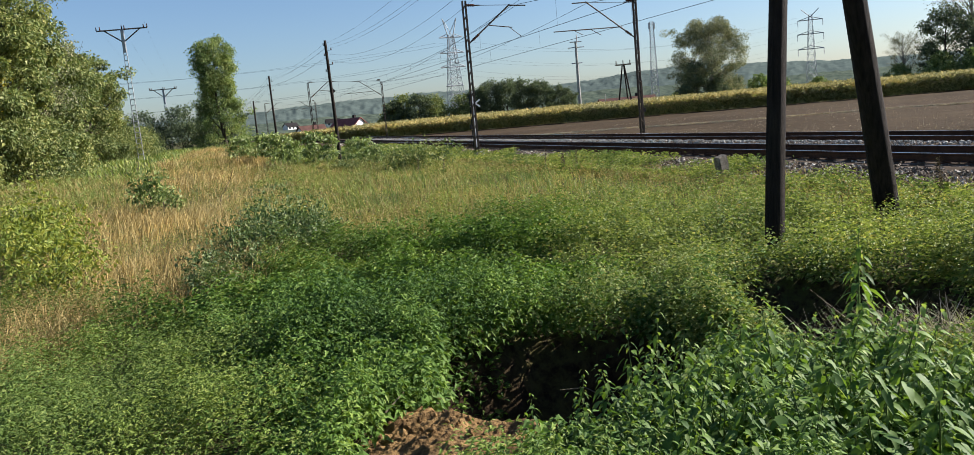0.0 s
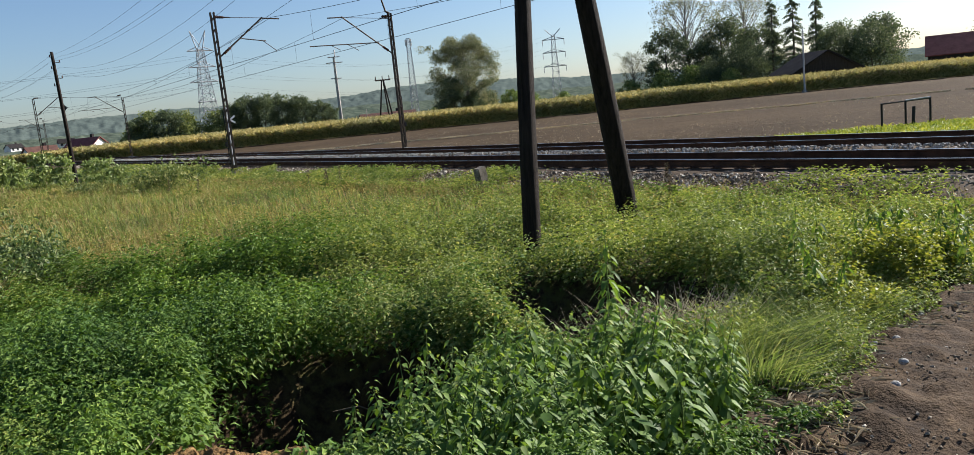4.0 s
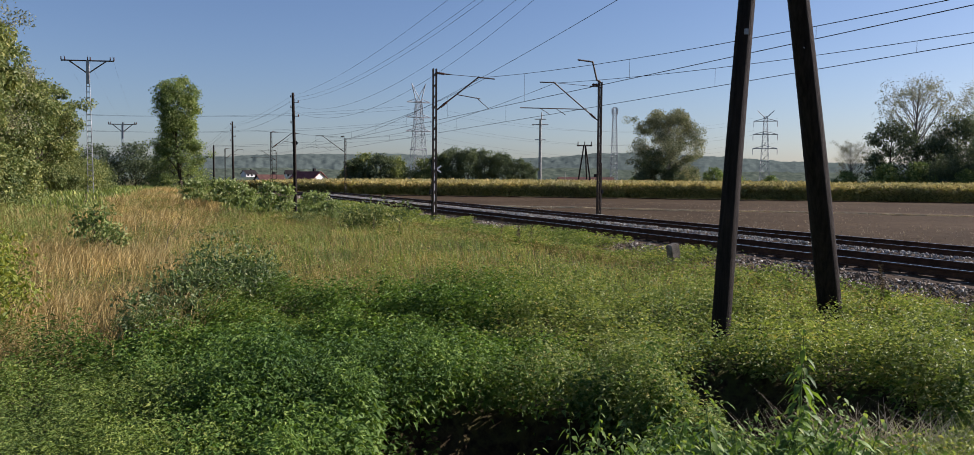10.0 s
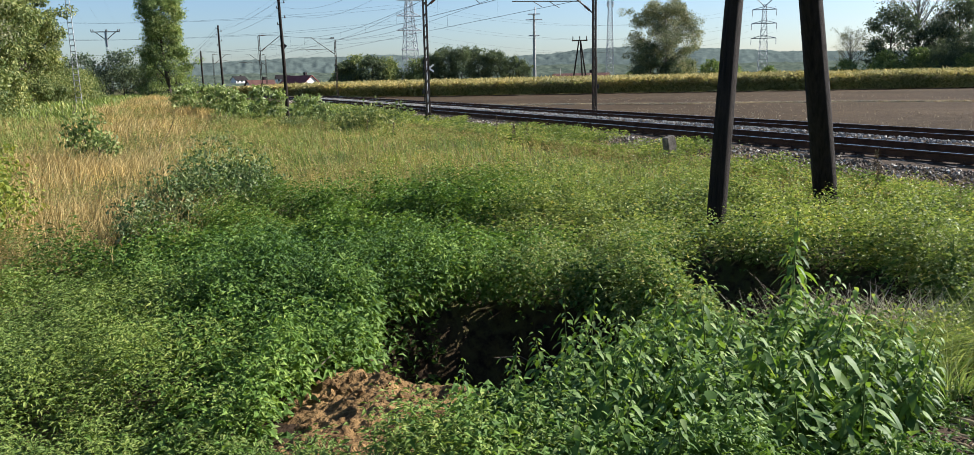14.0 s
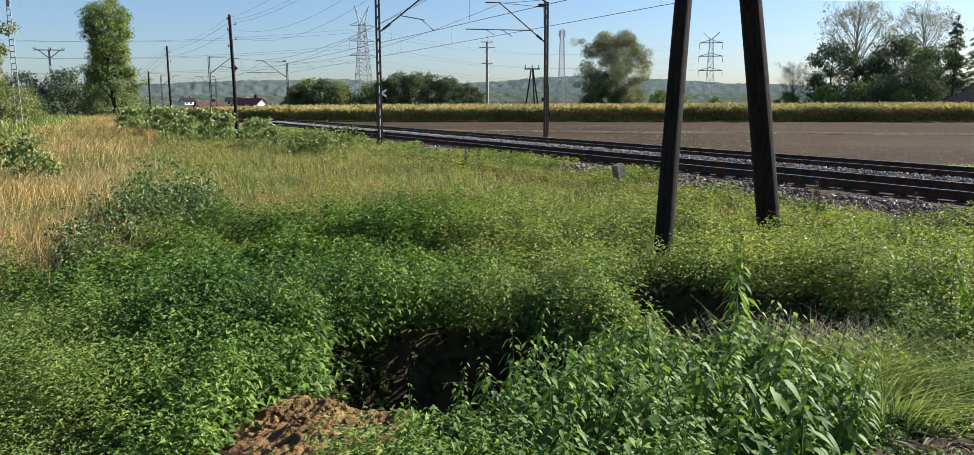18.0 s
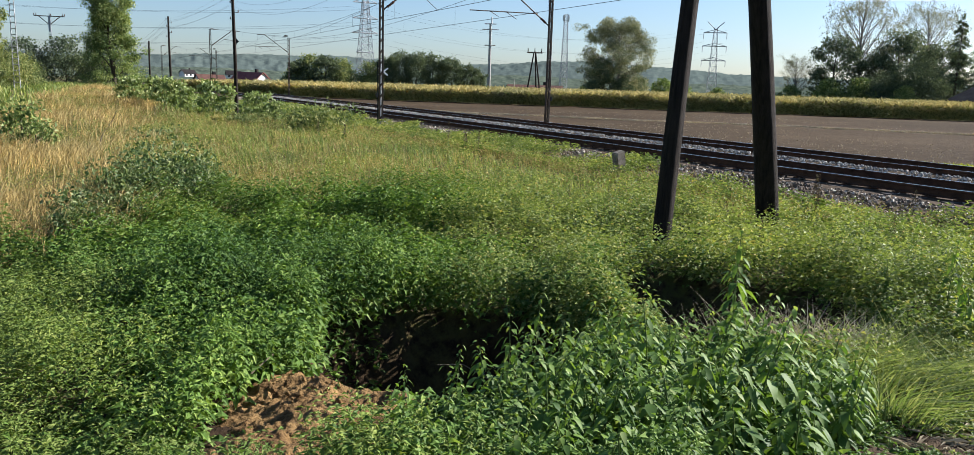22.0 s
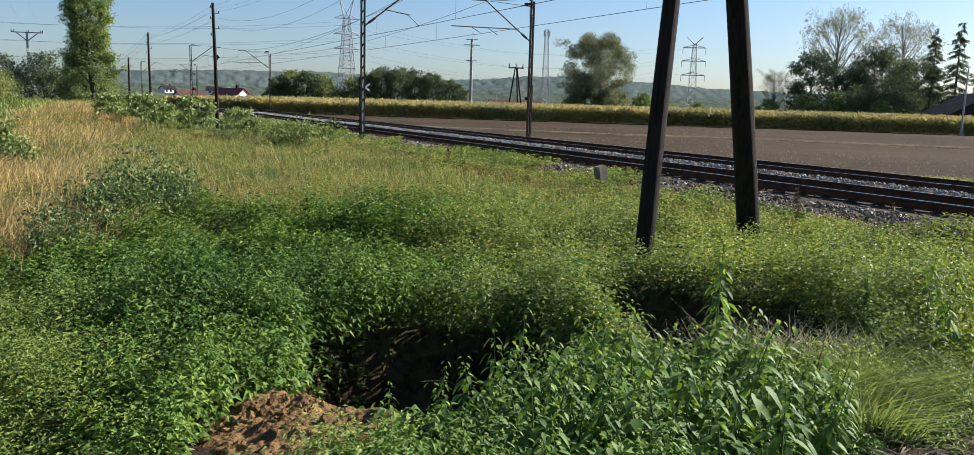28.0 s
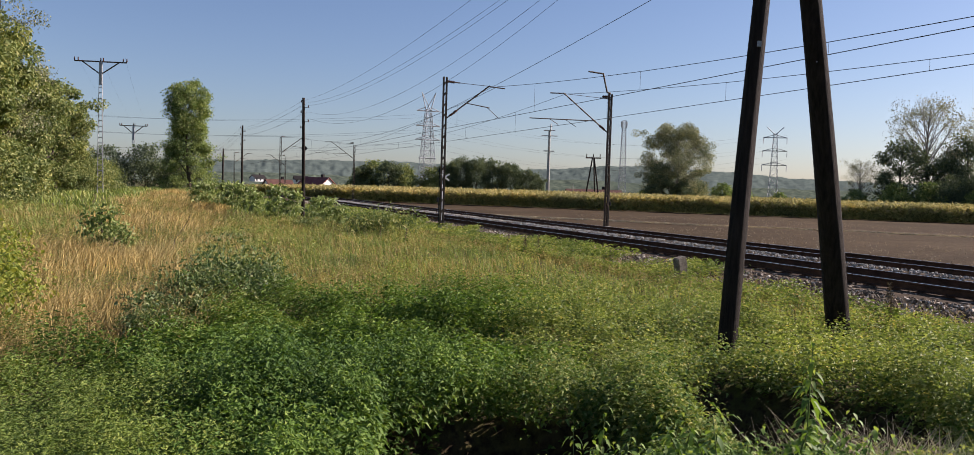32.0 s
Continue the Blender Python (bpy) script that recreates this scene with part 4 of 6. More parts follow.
def build_pylons():
    # high-voltage towers far off
    e = thing("pylon", (-30.4, 348.7, 0), "tall grey lattice high-voltage pylon with forked top", "pylon", "high-voltage line", turn=25)
    bm = bmesh.new()
    lattice(bm, 35.5, 7.2, 2.2, 11, 0.19)
    part("tower", bm, M["galv"], e)
    for z, w in ((35.0, 10.5), (28.5, 11.0), (22.5, 11.5), (14.5, 8.0)):
        bm = bmesh.new()
        angle_bar(bm, (-w / 2, 0, z), (w / 2, 0, z), 0.32)
        for sd in (-1, 1):
            angle_bar(bm, (sd * w / 2, 0, z), (sd * 1.2, 0, z + 1.6), 0.22)
        part("crossarm", bm, M["galv"], e)
    bm = bmesh.new()
    for sd in (-1, 1):
        angle_bar(bm, (sd * 1.0, 0, 35), (sd * 3.2, 0, 43.0), 0.3)
        angle_bar(bm, (sd * 0.2, 0, 37.5), (sd * 3.2, 0, 43.0), 0.22)
        angle_bar(bm, (sd * 1.2, 0, 35), (-sd * 1.0, 0, 39), 0.22)
    part("fork", bm, M["galv"], e)
    e = thing("pylon", (147.4, 425.2, 0), "pale lattice high-voltage pylon with three crossarms", "pylon", "high-voltage line", turn=-10)
    bm = bmesh.new()
    lattice(bm, 36.0, 5.0, 1.6, 10, 0.13)
    part("tower", bm, M["galv"], e)
    for z, w in ((33.5, 12.0), (26.5, 12.5), (19.0, 12.5)):
        bm = bmesh.new()
        angle_bar(bm, (-w / 2, 0, z), (w / 2, 0, z), 0.32)
        for sd in (-1, 1):
            angle_bar(bm, (sd * w / 2, 0, z), (0, 0, z + 1.6), 0.22)
            angle_bar(bm, (sd * w / 2, 0, z), (sd * w / 2, 0, z - 3.2), 0.25)
        part("crossarm", bm, M["galv"], e)
    bm = bmesh.new()
    for sd in (-1, 1):
        angle_bar(bm, (0, 0, 35), (sd * 4.2, 0, 39.0), 0.3)
    part("fork", bm, M["galv"], e)
    # antenna mast
    e = thing("antenna_mast", (62.4, 395.1, 0), "slender lattice antenna mast with panels at its top", "antenna mast")
    bm = bmesh.new()
    lattice(bm, 37.5, 3.6, 1.6, 18, 0.13)
    part("tower", bm, M["galv"], e)
    for k in range(4):
        bm = bmesh.new()
        box(bm, 1.7 * math.cos(k * 1.57 + 0.5), 1.7 * math.sin(k * 1.57 + 0.5), 35.5, 0.5, 0.5, 3.0, bevel=0.08)
        part("antenna_panel", bm, M["plaster"], e)
    # concrete pole and an A-shaped pole behind the maize
    e = thing("concrete_pole", (11.67, 179.6, 0), "pale tapered concrete power pole with short crossarms", "power pole")
    bm = bmesh.new()
    rod(bm, (0, 0, 0), (0, 0, 15.6), 0.40, 0.24, 12)
    part("post", bm, M["concrete"], e)
    for z, w in ((15.5, 2.6), (14.3, 3.6), (10.9, 2.4)):
        bm = bmesh.new()
        angle_bar(bm, (-w / 2, 0, z), (w / 2, 0, z), 0.15)
        part("crossarm", bm, M["galv"], e)
    bm = bmesh.new()
    angle_bar(bm, (0.3, 0, 15.5), (0.3, 0, 17.0), 0.2)
    part("top_pin", bm, M["galv"], e)
    e = thing("a_frame_pole", (21.6, 178.7, 0), "dark A-shaped wooden power pole with a crossarm", "power pole")
    for x, y in ((-1.6, 0), (1.6, 0), (0.8, 1.0)):
        bm = bmesh.new()
        rod(bm, (x, y, 0), (x * 0.12, 0, 9.6), 0.19, 0.14, 8)
        part("leg", bm, M["wood_pole"], e)
    bm = bmesh.new()
    angle_bar(bm, (-1.7, 0, 9.6), (1.7, 0, 9.6), 0.2)
    for k in (-1.5, 0, 1.5):
        rod(bm, (k, 0, 9.6), (k, 0, 10.5), 0.10)
    part("crossarm", bm, M["steel_dark"], e)
    # long high-voltage wires to the towers
    for z, w in ((35.0, 6.6), (28.5, 5.8), (22.5, 7.8)):
        for sd in (-1, 1):
            c, s = math.cos(radians(25)), math.sin(radians(25))
            a = (-30.4 + sd * w * c, 348.7 + sd * w * s, z - 2)
            v, f = joined([tube(sag(a, (-310 + sd * w, 300 - sd * 4, z + 4), 9.0, 40), 0.03), tube(sag(a, (147 + sd * w, 425, z), 9.0, 30), 0.02)])
            tagged(obj("high_voltage_wire", raw_mesh("high_voltage_wire", v, f, True), M["wire"]), "thin grey high-voltage wire high above the fields", "wire", "high-voltage wires")
    # street light by the farm
    e = thing("street_lamp", (53.2, 74.4, 0), "thin pale metal pole with a small lamp head in the field", "street lamp")
    bm = bmesh.new()
    rod(bm, (0, 0, -0.1), (0, 0, 6.6), 0.10, 0.07, 8)
    part("post", bm, M["galv"], e)
    bm = bmesh.new()
    box(bm, 0, 0, 0.1, 0.4, 0.4, 0.35, bevel=0.04)
    part("base", bm, M["concrete"], e)


def build_trackside():
    # square stone beside the ballast
    e = thing("marker_stone", (4.55, 19.2, 0), "leaning weathered concrete marker post beside the ballast", "marker post", turn=25)
    bm = bmesh.new()
    vs = bmesh.ops.create_cube(bm, size=1, matrix=Matrix.Rotation(radians(-13), 4, "Y") @ Matrix.Translation((0, 0, 0.2)) @ Matrix.Diagonal((0.30, 0.22, 0.82, 1)))["verts"]
    for v in vs:
        if v.co.z > 0.3:
            v.co.x *= 0.85
    bmesh.ops.bevel(bm, geom=list(bm.edges), offset=0.025, segments=2, affect="EDGES")
    part("body", bm, M["old_stone"], e)
    # crossed warning boards behind the first mast
    e = thing("crossing_sign", (-2.72, 40.0, 0), "white crossed boards of a level crossing sign on a post", "sign", turn=20)
    bm = bmesh.new()
    rod(bm, (0, 0, -0.1), (0, 0, 3.2), 0.035)
    part("post", bm, M["galv"], e)
    for a in (-35, 35):
        bm = bmesh.new()
        box(bm, 0, -0.05 if a > 0 else -0.08, 0, 0.6, 0.02, 0.08, m=Matrix.Translation((0.1, 0, 2.6)) @ Matrix.Rotation(radians(a), 4, "Y"), bevel=0.01)
        part("board", bm, M["white_paint"], e)
    # diamond signal board on the far mast line
    p = on_track(89.0, 14.9)
    e = thing("track_signal", (p.x, p.y, 5.9), "dark diamond-shaped board hung from the mast bracket", "sign")
    bm = bmesh.new()
    box(bm, 0, 0, 0, 0.5, 0.04, 0.5, m=Matrix.Rotation(radians(45), 4, "Y"), bevel=0.01)
    part("board", bm, M["black_paint"], e)
    bm = bmesh.new()
    rod(bm, (0, 0.05, 0.3), (0, 0.05, 1.05), 0.02)
    part("hanger", bm, M["steel_dark"], e)
    # metal frame by the level crossing, on the grass past the tracks
    e = thing("barrier_frame", (19.5, 22.0, 0.08), "dark metal railing frame beside the level crossing", "railing", turn=-4)
    e.scale = (0.86, 0.86, 0.80)
    for x in (-1.05, -0.05, 1.0):
        bm = bmesh.new()
        rod(bm, (x, 0, -0.05), (x, 0, 1.0), 0.04 if x else 0.05)
        part("post", bm, M["black_paint"], e)
    bm = bmesh.new()
    rod(bm, (-1.08, 0, 0.98), (1.03, 0, 1.02), 0.03)
    part("top_rail", bm, M["black_paint"], e)
    bm = bmesh.new()
    rod(bm, (-0.05, 0, 1.02), (1.0, 0, 1.06), 0.035)
    part("rail_cover", bm, M["galv"], e, "bright metal upper tube")
    bm = bmesh.new()
    rod(bm, (0.3, 0.05, 0), (0.34, 0.05, 0.75), 0.06)
    part("drum", bm, M["black_paint"], e)


build_a_pole()
build_telegraph_poles()
build_lattice_poles()
build_pylons()
build_trackside()
# ---------------------------------------------------------------- trees


def crown_width(shape, t):
    """Half width of a crown at the part t of its height, 0 to 1."""
    if shape == "column":
        return 0.62 + 0.09 * np.sin(t * 9 + 0.6) + 0.36 * (1 - step(0.0, 0.45, t)) - 0.3 * step(0.92, 1.0, t)
    if shape == "cone":
        return 1.02 - t
    if shape == "fan":
        return 0.25 + 0.85 * np.sqrt(np.clip(t * 1.6, 0, 1)) * (1 - 0.75 * step(0.6, 1.0, t))
    if shape == "bush":
        return np.sqrt(np.clip(1 - t * t, 0, 1)) * 1.0
    return np.sqrt(np.clip(1 - (1.75 * t - 0.8) ** 2, 0.02, 1))


def tree_parts(h, w, low, shape, n_leaf, leaf, seed, limbs=16, thin=0.0, trunk_r=None, clumps=60, spread=0.55):
    """Trunk with limbs, and a crown of leaves in clumps round the limbs' ends, both at the origin."""
    rng = np.random.RandomState(seed)
    r0 = trunk_r or h * 0.018
    ts = np.linspace(0, 1, 9)
    lean = rng.randn(2) * 0.02
    path = np.stack([lean[0] * h * ts + 0.02 * h * np.sin(ts * 5 + seed), lean[1] * h * ts + 0.015 * h * np.cos(ts * 4 + seed), h * (0.95 if shape != "bush" else 0.6) * ts - 0.15], 1)
    pieces = [tube(path, r0 * (1 - 0.88 * ts) + 0.01, 8)]
    ends = []
    for k in range(limbs):
        a = low + (0.92 - low) * (k + rng.rand()) / limbs
        p = np.array([np.interp(a * 0.93, ts, path[:, c]) for c in range(3)])
        tt = (a - low) / (1 - low)
        ang = k * 2.4 + rng.rand()
        rise = 0.15 if shape == "cone" else 0.5 + 0.5 * rng.rand()
        reach = w / 2 * float(crown_width(shape, np.array(min(1, tt + 0.12)))) * (0.6 + 0.45 * rng.rand())
        way = np.array([math.cos(ang), math.sin(ang), rise if shape not in ("fan", "column") else 1.3])
        q = p + way * reach
        q[2] = min(q[2], h * 0.97)
        mid = (p + q) / 2 + rng.randn(3) * reach * 0.07
        lr = r0 * (0.42 - 0.3 * tt)
        pieces.append(tube(np.stack([p, mid, q]), np.array([lr, lr * 0.6, lr * 0.15]) + 0.004, 5))
        ends += [q, mid * 0.4 + q * 0.6]
        for j in range(3):
            s = mid + (q - mid) * rng.rand()
            e = s + (np.clip(rng.randn(3), -1.1, 1.1) * 0.4 + np.array([way[0], way[1], 0.6]) * 0.6) * reach * 0.45
            pieces.append(tube(np.stack([s, e]), np.array([lr * 0.3, lr * 0.08]) + 0.003, 4))
            ends.append(e)
    ends = np.array(ends)
    # further clumps in the envelope's outer half
    m = clumps
    tt = rng.rand(m) ** 0.85
    ang = rng.rand(m) * 2 * math.pi
    rad = w / 2 * crown_width(shape, tt) * np.sqrt(0.25 + 0.75 * rng.rand(m))
    env = np.stack([rad * np.cos(ang), rad * np.sin(ang), h * (low + (1 - low) * tt)], 1)
    env[:, 0] += lean[0] * env[:, 2]
    cl = np.concatenate([ends, env])
    cl = cl[rng.rand(len(cl)) > thin]
    size = (0.6 + 0.8 * rng.rand(len(cl))) * w * spread * 0.26
    if shape == "cone":
        size = size * np.clip(1.3 - 1.2 * cl[:, 2] / h, 0.12, 1)
    pick = rng.randint(0, len(cl), n_leaf)
    ball = unit(rng.randn(n_leaf, 3))
    off = ball * (rng.rand(n_leaf, 1) ** 0.35) * size[pick][:, None] * np.array([1, 1, 0.66])
    base = cl[pick] + off
    base[:, 2] = np.maximum(base[:, 2], 0.1)
    out = ball * 0.6 + rng.randn(n_leaf, 3) * 0.6
    out[:, 2] -= 0.35
    up = ball * 0.75 + rng.randn(n_leaf, 3) * 0.4 + np.array([[0, 0, 0.55]])
    L = leaf * (0.65 + 0.7 * rng.rand(n_leaf))
    lv, lf = leaves2(base, out, up, L, L * 0.62, 0.25)
    tv, tf = joined(pieces)
    return raw_mesh("trunk", tv, tf, True), raw_mesh("crown", lv, lf)


def spruce_parts(h, w, seed):
    """A spruce: a straight trunk with drooping boughs in loose tiers, bare low down between them."""
    rng = np.random.RandomState(seed)
    pieces = [tube(np.array([[0, 0, -0.1], [0.05, 0, h * 0.5], [0, 0.05, h]]), np.array([0.24, 0.15, 0.02]), 7)]
    bases, outs, sizes = [], [], []
    n = 95
    for k in range(n):
        t = 0.10 + 0.88 * (k / n) + 0.02 * rng.randn()
        a = k * 2.4 + 0.5 * rng.randn()
        reach = (w / 2 * (1.03 - t) ** 0.8 + 0.15) * (0.55 + 0.65 * rng.rand())
        p = np.array([0, 0, h * t])
        u = np.array([math.cos(a), math.sin(a), 0.0])
        mid, q = p + u * reach * 0.55 + [0, 0, 0.06 * reach], p + u * reach + [0, 0, -0.28 * reach]
        pieces.append(tube(np.stack([p, mid, q]), np.array([0.04, 0.025, 0.008]), 4))
        m = int(16 + 24 * reach)
        f = 0.2 + 0.8 * rng.rand(m)
        pos = p + u * (reach * f)[:, None] + np.stack([rng.randn(m) * 0.13 * reach, rng.randn(m) * 0.13 * reach, -0.28 * reach * f * f - 0.3 * rng.rand(m) * f], 1)
        bases.append(pos)
        outs.append(u + rng.randn(m, 3) * 0.5 + [0, 0, -0.7])
        sizes.append(np.full(m, 0.34))
    b, o, s = np.concatenate(bases), np.concatenate(outs), np.concatenate(sizes)
    lv, lf = leaves2(b, o, rng.randn(len(b), 3) * 0.5 + np.array([[0, 0, 1.0]]), s * (0.6 + 0.8 * rng.rand(len(b))), s * 0.45, 0.3)
    tv, tf = joined(pieces)
    return raw_mesh("trunk", tv, tf, True), raw_mesh("crown", lv, lf)


def tree(name, at, label, category, meshes, leafmat, barkmat, group="", scale=1.0, turn=0.0):
    e = thing(name, at, label, category, group, turn=turn)
    e.scale = (scale,) * 3
    for me, nm, mt in ((meshes[0], "trunk", barkmat), (meshes[1], "crown", leafmat)):
        obj(nm, me, M[mt], e)
    return e


def gz(x, y):
    return float(ground_z(x, y)) - 0.05


def copies(src, rows):
    for x, y, sc, turn in rows:
        c = copy_thing(src, pose(x, y, gz(x, y), 0, 0, turn))
        c.scale = (sc, sc, sc)


def build_trees():
    # woods to the side of the meadow
    a = tree("tree", (-26.5, 30.0, gz(-26.5, 30)), "leafy green deciduous tree at the meadow's edge", "tree", tree_parts(13.5, 9.0, 0.08, "round", 26000, 0.25, 1, limbs=20, clumps=60, spread=0.40, thin=0.3), "tree_green", "bark", "trees of the roadside wood")
    copies(a, [(-33, 37, 0.98, 120), (-35.5, 54, 0.72, 60), (-41, 70, 0.62, 200), (-38, 45, 1.0, 300)])
    b = tree("tree", (-29.0, 41.5, gz(-29, 41.5)), "olive-green bushy tree at the meadow's edge", "tree", tree_parts(10.5, 8.0, 0.05, "round", 24000, 0.23, 2, limbs=20, clumps=60, spread=0.40, thin=0.3), "tree_olive", "bark", "trees of the roadside wood")
    copies(b, [(-31.5, 50.0, 0.93, 80), (-34.0, 59.5, 0.80, 190), (-26.5, 35.5, 0.85, 250), (-36.8, 66, 0.62, 20)])
    c = tree("tree", (-30.0, 46.5, gz(-30, 46.5)), "thin-leaved tree with an airy greyish crown", "tree", tree_parts(12.3, 6.0, 0.25, "round", 6000, 0.15, 3, thin=0.35, clumps=60), "willow", "bark", "trees of the roadside wood")
    copies(c, [(-33.5, 41, 1.15, 140)])
    d = tree("shrub", (-25.2, 38.5, gz(-25.2, 38.5)), "dense green shrub at the foot of the wood", "shrub", tree_parts(3.2, 4.6, 0.02, "bush", 8000, 0.17, 4, limbs=10, clumps=70), "tree_olive", "bark", "shrubs under the wood")
    copies(d, [(-26.8, 43.5, 1.0, 70), (-29.4, 49.0, 0.7, 150), (-33, 62, 0.8, 300), (-36, 71, 0.9, 20), (-24.6, 33.5, 0.6, 90), (-39, 78, 0.9, 200)])
    y = tree("shrub", (-24.3, 30.3, gz(-24.3, 30.3)), "bright yellow autumn shrub under the green trees", "shrub", tree_parts(3.7, 4.0, 0.05, "bush", 8000, 0.12, 5, limbs=12, clumps=80), "tree_yellow", "bark")
    tree("tree", (-26.5, 37.5, gz(-26.5, 37.5)), "young tree with yellowing leaves in the wood", "tree", tree_parts(8.2, 3.2, 0.45, "round", 2600, 0.14, 6, thin=0.2), "tree_yellow", "bark")
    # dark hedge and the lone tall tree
    h = tree("shrub", (-43.5, 98.0, gz(-43, 98)), "dark green shrub in the hedge behind the pole", "shrub", tree_parts(5.2, 6.5, 0.03, "bush", 4500, 0.26, 7, limbs=10, clumps=80), "tree_hazy", "bark", "dark hedge")
    copies(h, [(-47.5, 96, 0.95, 90), (-40.0, 100, 0.9, 180), (-52, 94, 1.0, 270), (-38, 97, 0.6, 40)])
    tree("tree", (-34.4, 88.5, gz(-34.4, 88.5)), "lone tall narrow leafy tree at the end of the meadow", "tree", tree_parts(12.2, 6.4, 0.02, "column", 30000, 0.20, 8, limbs=22, clumps=230, spread=0.42), "tree_green", "bark")
    # behind the maize
    f = tree("tree", (-26.0, 168, 0), "rounded olive-green tree of a small wood behind the maize", "tree", tree_parts(7.0, 7.5, 0.03, "bush", 4200, 0.42, 9, limbs=10, clumps=70), "tree_olive", "bark", "small wood behind the maize")
    copies(f, [(-19.5, 167, 0.92, 90), (-13.8, 168, 0.85, 200), (-30, 170, 0.6, 10)])
    g = tree("tree", (-22.5, 165, 0), "dark green tree of a small wood behind the maize", "tree", tree_parts(6.8, 5.5, 0.03, "round", 3600, 0.42, 10, limbs=10, clumps=60), "tree_hazy", "bark", "small wood behind the maize")
    copies(g, [(-27.8, 166, 0.85, 120)])
    k = tree("tree", (-8.0, 170, 0), "deep green tree in a dense row behind the maize", "tree", tree_parts(8.6, 6.0, 0.02, "round", 6000, 0.34, 11, limbs=12, clumps=80), "tree_hazy", "bark", "tree row behind the maize")
    copies(k, [(-4.2, 169, 1.0, 40), (-0.5, 171, 0.98, 130), (3.2, 170, 0.9, 220), (6.4, 171, 0.75, 310), (8.8, 172, 0.6, 80), (-10.5, 172, 0.85, 170)])
    tree("tree", (33.0, 146.3, 0), "big willow with an airy pale grey-green crown", "tree", tree_parts(14.6, 13.0, 0.04, "round", 42000, 0.22, 12, limbs=34, clumps=130, spread=0.36, thin=0.1), "willow", "bark_pale")
    lo = tree("tree", (29.8, 143.5, 0), "dark green tree crowding the foot of the willow", "tree", tree_parts(7.6, 7.0, 0.02, "bush", 6000, 0.34, 18, limbs=12, clumps=70, spread=0.45), "tree_hazy", "bark", "trees about the willow")
    copies(lo, [(37.5, 147.5, 0.6, 140), (33.5, 142.5, 0.55, 250)])
    s = tree("shrub", (42.5, 150, 0), "low green shrub behind the maize", "shrub", tree_parts(4.2, 5.0, 0.03, "bush", 2400, 0.36, 13, limbs=8, clumps=50), "tree_green", "bark", "shrubs behind the maize")
    copies(s, [(47, 151, 0.8, 90), (53, 149, 0.7, 190), (27.5, 150, 0.6, 290), (57.5, 128, 0.85, 30), (62.5, 125, 1.1, 140), (66.5, 123, 1.15, 240), (52.0, 127.5, 0.7, 70), (70.5, 117.5, 0.9, 300), (80.5, 113.5, 1.0, 200)])
    # farm trees
    p = tree("tree", (70.7, 132.3, 0), "tall half-bare poplar with pale upright branches", "tree", tree_parts(19.4, 11.5, 0.12, "fan", 7000, 0.22, 14, limbs=64, thin=0.25, trunk_r=0.3, clumps=60, spread=0.4), "tree_pale", "bark_pale", "bare poplars by the farm")
    copies(p, [(84.6, 135.8, 0.98, 130), (59.5, 131, 0.45, 60)])
    q = tree("tree", (66.0, 130.5, 0), "dark broad tree beside the farm", "tree", tree_parts(11.5, 8.5, 0.03, "round", 5500, 0.38, 15, limbs=14, clumps=90), "tree_hazy", "bark", "dark trees by the farm")
    copies(q, [(77.0, 131.0, 1.12, 80), (82.5, 128, 0.95, 160), (88.0, 115.0, 0.75, 250), (98.5, 117.0, 0.9, 330), (72.0, 128.5, 0.8, 15), (92.5, 119.5, 0.85, 200)])
    r = tree("tree", (74.0, 119.5, 0), "leafy dull green tree in front of the farm", "tree", tree_parts(8.0, 9.5, 0.02, "bush", 8000, 0.28, 16, limbs=14, clumps=100), "tree_hazy", "bark", "green trees by the farm")
    copies(r, [(93.0, 112.5, 1.15, 110), (69.5, 121.0, 0.75, 200), (120.0, 112.0, 1.25, 20)])
    t = tree("spruce", (86.0, 122.9, 0), "tall dark spruce with drooping tiers", "spruce", spruce_parts(16.6, 5.6, 17), "tree_hazy", "bark", "spruces by the farm")
    copies(t, [(89.2, 121.0, 0.99, 120), (83.0, 124.5, 0.95, 240)])


